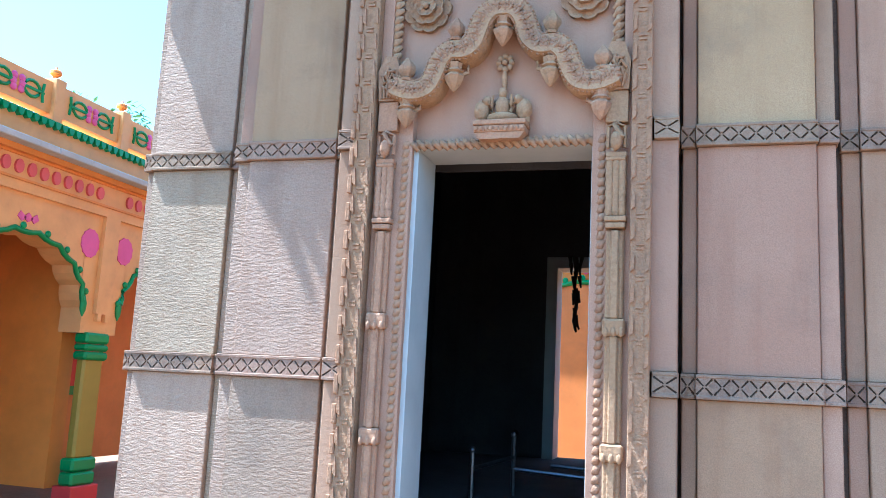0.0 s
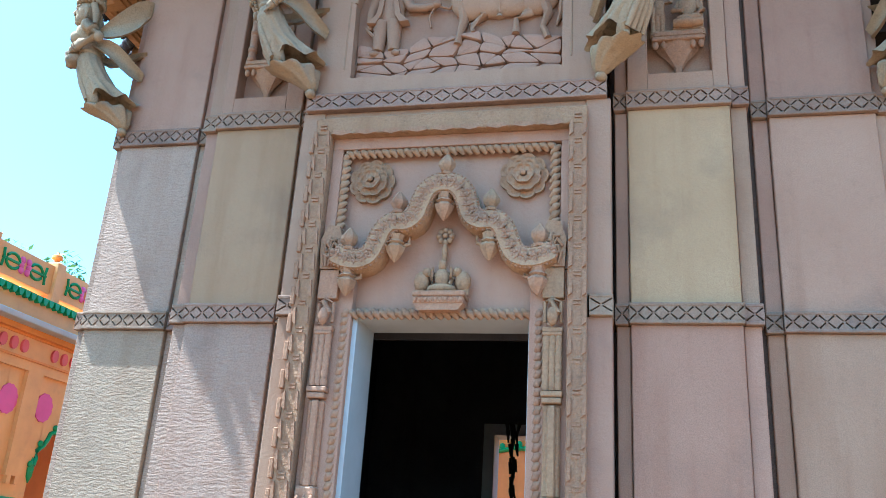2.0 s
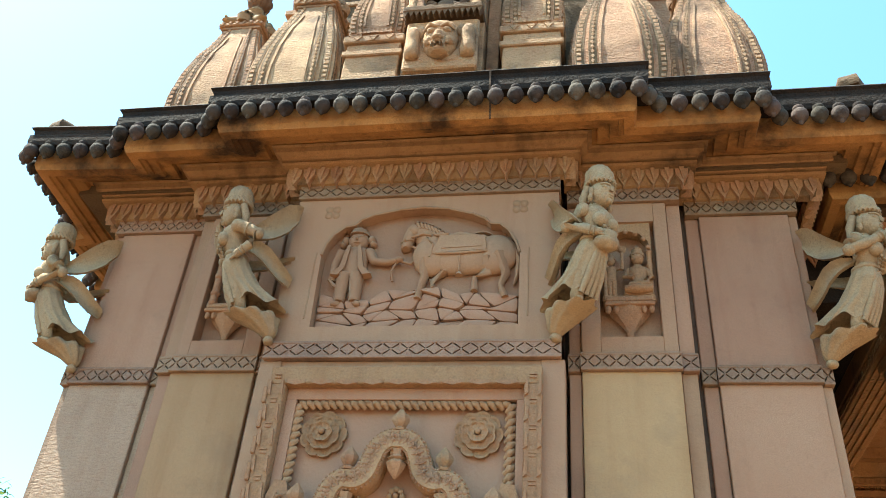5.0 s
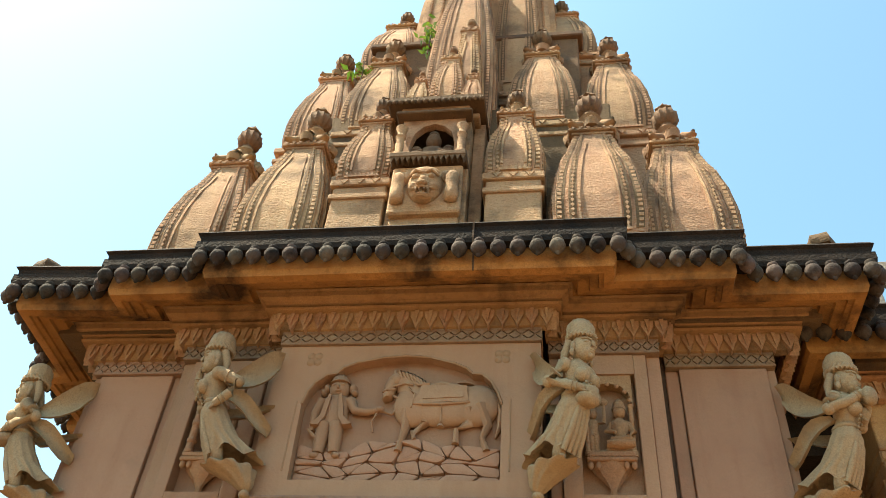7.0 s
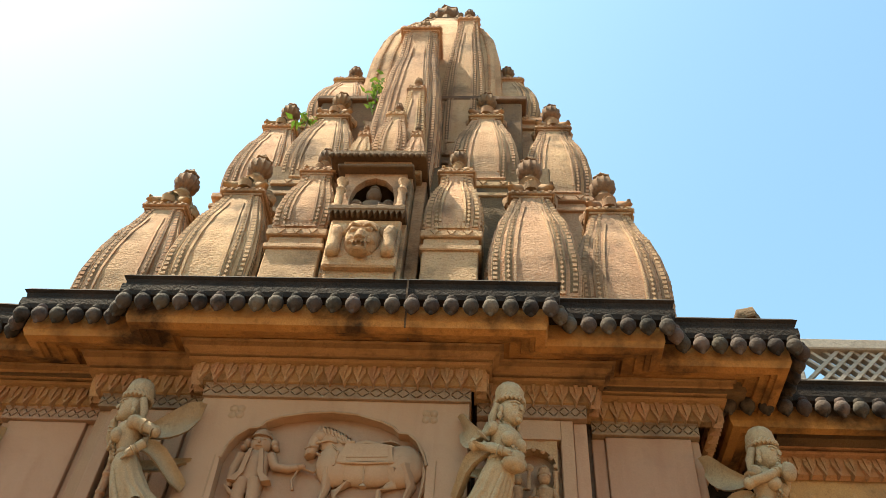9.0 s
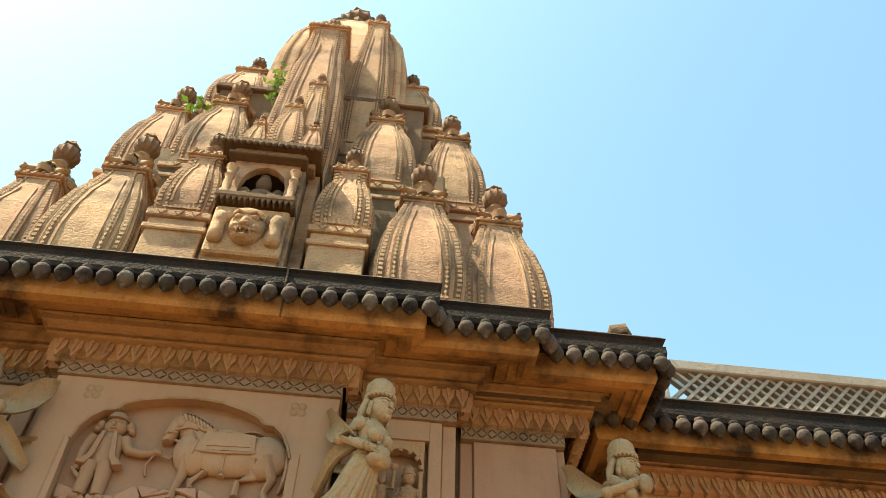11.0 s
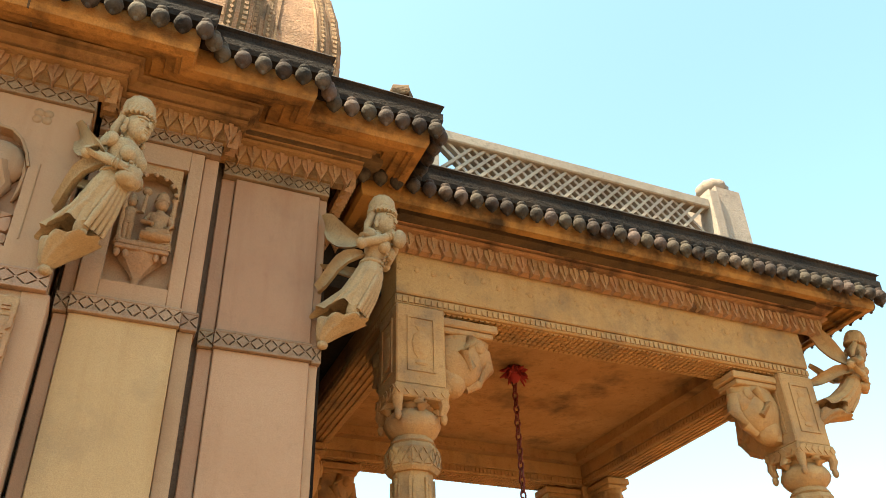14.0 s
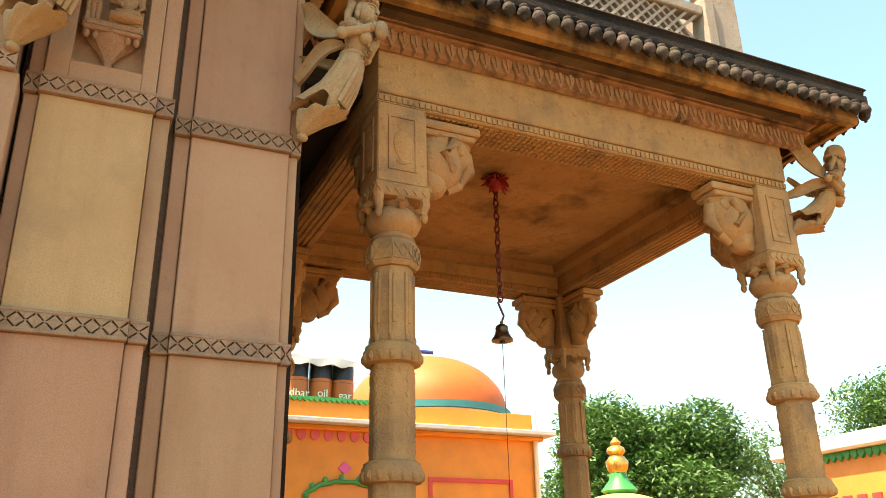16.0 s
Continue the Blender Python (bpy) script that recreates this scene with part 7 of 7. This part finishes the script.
part("cornice", co, ORANGE, arc)
for k in range(8):
    part("ledge_slab", Geo().box(LX - 0.4, LX + 0.28, -4.2 + 1.85 * k, -4.2 + 1.85 * (k + 1) - 0.012, 4.13, 4.21, 0.01), LEDGE, arc, "grey weathered stone slab")
pw = Geo()
pw.box(LX - 0.4, LX - 0.05, -4.2, 10.6, 4.21, 4.55)
part("parapet_base", pw, PEACH, arc)
dn = Geo()
for i in range(120):
    y = -4.1 + 0.122 * i
    yz(dn, [(y, 4.60), (y + 0.10, 4.60), (y + 0.085, 4.53), (y + 0.05, 4.50), (y + 0.015, 4.53)], LX + 0.02, LX - 0.06)
part("dentil_row", dn, GREEN, arc, kind="stuff")
rp_ = Geo()
rp_.box(LX - 0.30, LX - 0.06, -4.2, 10.6, 4.552, 4.60)
rp_.box(LX - 0.26, LX - 0.10, -4.2, 10.6, 4.71, 5.12)
part("parapet_rail", rp_, PEACH, arc)
for i in range(11):
    y = 3.43 + 1.31 * (i - 5)
    po = part("parapet_post", Geo().box(LX - 0.29, LX - 0.04, y - 0.09, y + 0.09, 4.6, 5.18, 0.012), PEACH, arc)
    part("orange_knob", Geo().lathe([(0.04, 5.18), (0.05, 5.2), (0.03, 5.22), (0.075, 5.26), (0.07, 5.30), (0.02, 5.33), (0.012, 5.36)], 14, (LX - 0.16, y, 0)), ORANGE, po, smooth=50)
    m = y + 0.655
    mo = Geo()
    for s in (-1, 1):
        c = m + s * 0.23
        ring = [(LX - 0.095, c + 0.13 * math.cos(2 * math.pi * j / 12), 4.92 + 0.10 * math.sin(2 * math.pi * j / 12)) for j in range(13)]
        mo.tube(ring, 0.022, 6)
        mo.tube([(LX - 0.095, c - 0.2, 4.92), (LX - 0.095, c + 0.2, 4.92)], 0.02, 6)
        mo.tube([(LX - 0.095, c + s * 0.19, 4.80), (LX - 0.095, c + s * 0.17, 4.92), (LX - 0.095, c + s * 0.19, 5.04)], 0.022, 6)
    part("green_motif", mo, GREEN, arc, smooth=60)
    fl = Geo()
    for dy in (-0.06, 0.06):
        for dz in (-0.07, 0.0, 0.07):
            fl.blob((LX - 0.09, m + dy * (1.0 if dz else 1.2), 4.92 + dz), (0.02, 0.055, 0.05), 8, 6)
    part("pink_flower", fl, PINKP, arc, smooth=60)
bk = Geo()
bk.box(-9.3, -9.1, -4.2, 10.6, 0, 4.1)
part("veranda_wall", bk, DEEP, arc)
bk = Geo()
bk.box(-9.3, LX - 0.4, -4.2, 10.6, 4.0, 4.13)
part("veranda_ceiling", bk, ORANGE, arc)
for y0, y1 in ((4.40, 4.66), (-1.4, -1.2)):
    part("cross_wall", Geo().box(-9.1, LX - 0.42, y0, y1, 0.0, 4.0), ORANGE, arc)
win = part("window", Geo().box(-9.1, -9.02, 6.9, 7.9, 1.1, 2.7, 0.01), GREEN, arc, "green painted window frame")
part("pane", Geo().box(-9.02, -9.0, 7.05, 7.75, 1.25, 2.55), REDP, win, "dark red shutter")

# ---------------- orange building with the dome ----------------
ob_ = thing("orange_building", "orange painted building with ledge, dots and scalloped arches", "building")
part("wall", Geo().box(-8.0, 11.7, 12.0, 17.0, 0.0, 5.02), ORANGE, ob_)
part("ledge", Geo().box(-8.2, 12.0, 11.6, 17.2, 5.02, 5.12, 0.015), LEDGE, ob_, "grey concrete ledge")
part("cornice", Geo().box(-8.05, 11.8, 11.85, 17.1, 4.92, 5.02, 0.02), ORANGE, ob_)
part("parapet", Geo().box(-8.0, 11.65, 12.0, 12.2, 5.12, 5.54), ORANGE, ob_)
gd = Geo()
for i in range(140):
    x = -8 + 0.12 * i
    if x > 8.4:
        break
    gd.prism([(x, 5.60), (x + 0.1, 5.60), (x + 0.1, 5.54), (x + 0.05, 5.49), (x, 5.54)], 11.93, 12.22)
part("dentil_row", gd, GREEN, ob_, kind="stuff")
rdots = Geo()
for i in range(58):
    x = -7.8 + 0.285 * i
    if x > 8.5:
        break
    rdots.prism([(x + 0.10 * math.cos(2 * math.pi * j / 14), 4.83 + 0.12 * math.sin(2 * math.pi * j / 14)) for j in range(14)], 11.97, 12.0)
part("red_dots", rdots, ROSE, ob_, kind="stuff")
for c in (-6.6, -3.4, -0.95, 3.2, 7.1):
    sc = Geo()
    pts = cusped(c, 0.85, 3.5, 3.92, 7)
    sc.tube([(x, 11.98, z) for x, z in pts], 0.05, 6)
    for i in range(1, len(pts) - 1, 3):
        sc.blob((pts[i][0], 11.97, pts[i][1] + 0.08), (0.06, 0.03, 0.07), 8, 6)
    part("scallop_trim", sc, GREEN, ob_, smooth=60)
    fd = Geo()
    fd.prism([(c - 0.15, 4.17), (c, 4.31), (c + 0.15, 4.17), (c, 4.06)], 11.97, 12.0)
    fd.prism([(c + 1.15 + 0.2 * math.cos(2 * math.pi * j / 18), 3.93 + 0.22 * math.sin(2 * math.pi * j / 18)) for j in range(18)], 11.97, 12.0)
    part("pink_flower", fd, PINKP, ob_)
    part("arch_recess", Geo().prism([(x, z - 0.05) for x, z in pts] + [(c + 0.8, 0.2), (c - 0.8, 0.2)], 11.985, 12.0), DEEP, ob_)
    wf = part("window_frame", Geo().box(c + 0.10, c + 0.20, 11.93, 12.0, 1.2, 2.84), GREEN, ob_)
rf_ = Geo()
for x0, x1, z0, z1 in ((8.97, 11.0, 3.97, 4.06), (8.97, 9.05, 0.8, 3.97), (10.92, 11.0, 0.8, 3.97)):
    rf_.box(x0, x1, 11.96, 12.0, z0, z1)
part("red_border", rf_, REDP, ob_)
part("drain_pipe", Geo().tube([(11.62, 11.93, 0), (11.62, 11.93, 5.62)], 0.06, 8), CREAMP, ob_, smooth=60)
dome = thing("dome", "orange painted dome with teal base band", "dome", (10.12, 14.65, 5.12))
part("drum", Geo().lathe([(2.1, -0.4), (2.1, 0.60)], 40), PEACH, dome, smooth=40)
part("teal_band", Geo().lathe([(2.06, 0.60), (2.12, 0.62), (2.12, 0.78), (2.0, 0.80)], 40), TEAL, dome, smooth=40)
part("dome_shell", Geo().lathe([(2.02 * math.cos(a), 0.80 + 1.45 * math.sin(a)) for a in [math.pi / 2 * i / 12 * 0.99 for i in range(13)]], 40), DOMEP, dome, smooth=60)
pipe = part("blue_pipe", Geo().tube([(-1.75, -0.5, 2.30), (-0.05, -0.5, 2.30)], 0.05, 8), BLUEP, dome)
part("gold_tip", Geo().lathe([(0.05, 1.95), (0.10, 2.05), (0.05, 2.12), (0.12, 2.2), (0.02, 2.4)], 12, (-1.0, 0.4, 0)), GOLD, dome, smooth=60)
# tanks with a sheet over them
tanks = thing("tank_stand", "black drums with orange labels under a grey sheet", "drums", (6.68, 12.55, 5.54))
for i, x in enumerate((-0.52, 0.0, 0.50)):
    part("drum", Geo().lathe([(0.23, 0), (0.245, 0.03), (0.245, 0.45), (0.252, 0.48), (0.245, 0.51), (0.245, 0.88), (0.23, 0.92)], 20, (x, 0, 0)), BLACKP, tanks, smooth=40)
    part("label", Geo().lathe([(0.249, 0.05), (0.251, 0.55)], 20, (x, 0, 0)), LABELP, tanks, smooth=40)
sheet = Geo()
sheet.loft([[(x, -0.36 - 0.02 * math.sin(9 * x), 0.80 + 0.03 * math.sin(13 * x)), (x, -0.34, 0.97 + 0.03 * math.sin(7 * x)), (x, 0.0, 1.02 + 0.03 * math.sin(5 * x)), (x, 0.36, 0.95), (x, 0.35, 0.93), (x, 0.0, 0.995 + 0.03 * math.sin(5 * x)), (x, -0.33, 0.94 + 0.03 * math.sin(7 * x)), (x, -0.345 - 0.02 * math.sin(9 * x), 0.80 + 0.03 * math.sin(13 * x))] for x in [-1.0 + 1.72 * k / 24 for k in range(25)]])
part("sheet", sheet, TARP, tanks)


def lettering(text, at, size, parent, mat):
    cu = bpy.data.curves.new("lettering", "FONT")
    cu.body, cu.size, cu.extrude = text, size, 0.004
    tmp = new("lettering", cu)
    dg = bpy.context.evaluated_depsgraph_get()
    me = bpy.data.meshes.new_from_object(tmp.evaluated_get(dg))
    bpy.data.objects.remove(tmp)
    me.materials.clear()
    me.materials.append(mat)
    o = part("lettering", me, mat, parent)
    o.rotation_euler = (radians(90), 0, 0)
    o.location = at
    return o


lettering("oil", (-0.13, -0.262, 0.14), 0.24, tanks, LETTER)
lettering("gar", (0.34, -0.262, 0.12), 0.24, tanks, LETTER)
lettering("dhar", (-0.74, -0.262, 0.12), 0.24, tanks, LETTER)

# small shrine finial and the low building beyond
sf = thing("shrine_dome", "small peach dome with green and gold finial", "dome", (12.42, 10.0, 0.0))
part("dome_shell", Geo().lathe([(1.3, 2.34), (1.3, 2.74), (1.15, 3.14), (0.85, 3.42), (0.5, 3.54), (0.28, 3.59)], 28), PEACH, sf, smooth=60)
part("drum", Geo().lathe([(1.3, 0.0), (1.3, 2.34)], 28), ORANGE, sf, smooth=40)
part("green_lotus", Geo().lathe([(0.28, 3.59), (0.36, 3.66), (0.28, 3.76), (0.18, 3.89), (0.17, 4.02)], 20, (0, 0, 0), 10, 0.06), GREEN, sf, smooth=50)
part("gold_finial", Geo().lathe([(0.17, 4.02), (0.22, 4.12), (0.24, 4.24), (0.17, 4.34), (0.13, 4.38), (0.2, 4.46), (0.17, 4.54), (0.08, 4.59), (0.12, 4.64), (0.02, 4.76)], 20), GOLD, sf, smooth=50)
lo = thing("low_building", "low orange building with cream roof edge and green hearts", "building", (0, 0, 0))
part("wall", Geo().box(18.2, 24.0, -2.0, 10.9, 0.0, 4.60), DEEP, lo)
part("roof", Geo().box(17.9, 24.2, -2.3, 11.2, 4.60, 4.95, 0.05), CREAMP, lo)
hg = Geo()
for i in range(64):
    y = -2 + 0.20 * i
    yz(hg, [(y, 4.59), (y + 0.18, 4.59), (y + 0.185, 4.50), (y + 0.09, 4.38), (y - 0.005, 4.50)], 18.12, 18.2)
part("heart_border", hg, GREEN, lo, kind="stuff")
rs = Geo()
for i in range(30):
    rs.box(18.15, 18.2, -2 + 0.4 * i, -2 + 0.4 * i + 0.24, 3.35, 3.62)
part("red_tiles", rs, REDP, lo, kind="stuff")


# ---------------- trees ----------------
def tree(at, height, crown, leaf_mat, n, leaf_size, seed, label):
    r = random.Random(seed)
    t = thing("tree", label, "tree", at, "trees beyond the courtyard")
    trunk = Geo()
    trunk.tube([(0, 0, 0), (0.1, 0.05, height * 0.25), (0.0, 0.1, height * 0.55)], [0.35, 0.26, 0.16], 10)
    centres = []
    for i in range(40):
        a = r.uniform(0, 2 * math.pi)
        el = r.uniform(-0.5, 1.0)
        rad = r.uniform(0.45, 0.95)
        c = Vector((crown[0] * rad * math.cos(a) * math.cos(el * 0.9), crown[1] * rad * math.sin(a) * math.cos(el * 0.9), height - crown[2] + crown[2] * rad * math.sin(el)))
        centres.append(c)
        trunk.tube([(0.0, 0.1, height * 0.4), tuple(c * 0.5 + Vector((0, 0, height * 0.25))), tuple(c)], [0.12, 0.07, 0.02], 6)
    part("trunk", trunk, BARK, t, smooth=60)
    q = Geo()
    for i in range(n):
        c = centres[i % len(centres)]
        while True:
            d = Vector((r.uniform(-1, 1), r.uniform(-1, 1), r.uniform(-1, 1)))
            if 0.3 < d.length < 1:
                break
        p = c + Vector((d.x * crown[0] * 0.36, d.y * crown[1] * 0.36, d.z * crown[2] * 0.36))
        m = Matrix.Translation(p) @ Euler((r.uniform(-0.9, 0.9), r.uniform(-0.9, 0.9), r.uniform(0, 6.3))).to_matrix().to_4x4()
        s = leaf_size * r.uniform(0.6, 1.4)
        q.add([m @ Vector(v) for v in ((0, 0, 0), (s * 0.4, s * 0.2, 0), (s, 0, -0.15 * s), (s * 0.4, -s * 0.2, 0))], [(0, 1, 2, 3)])
    part("crown", q, leaf_mat, t)
    return t


tree((23.85, 24, 0), 8.9, (4.35, 4.4, 3.5), LEAF, 70000, 0.23, 1, "broad dense green mango tree")
tree((34.0, 26, 0), 9.2, (2.8, 2.8, 3.6), LEAF2, 12000, 0.18, 2, "airy pale green tree")
tree((41.0, 24, 0), 12.0, (4.0, 4.0, 3.6), LEAF, 26000, 0.22, 3, "bright green leafy tree")
tree((-11.2, 10.0, 0), 7.45, (1.3, 1.3, 1.4), LEAF2, 3500, 0.16, 4, "pale feathery tree behind the arcade")
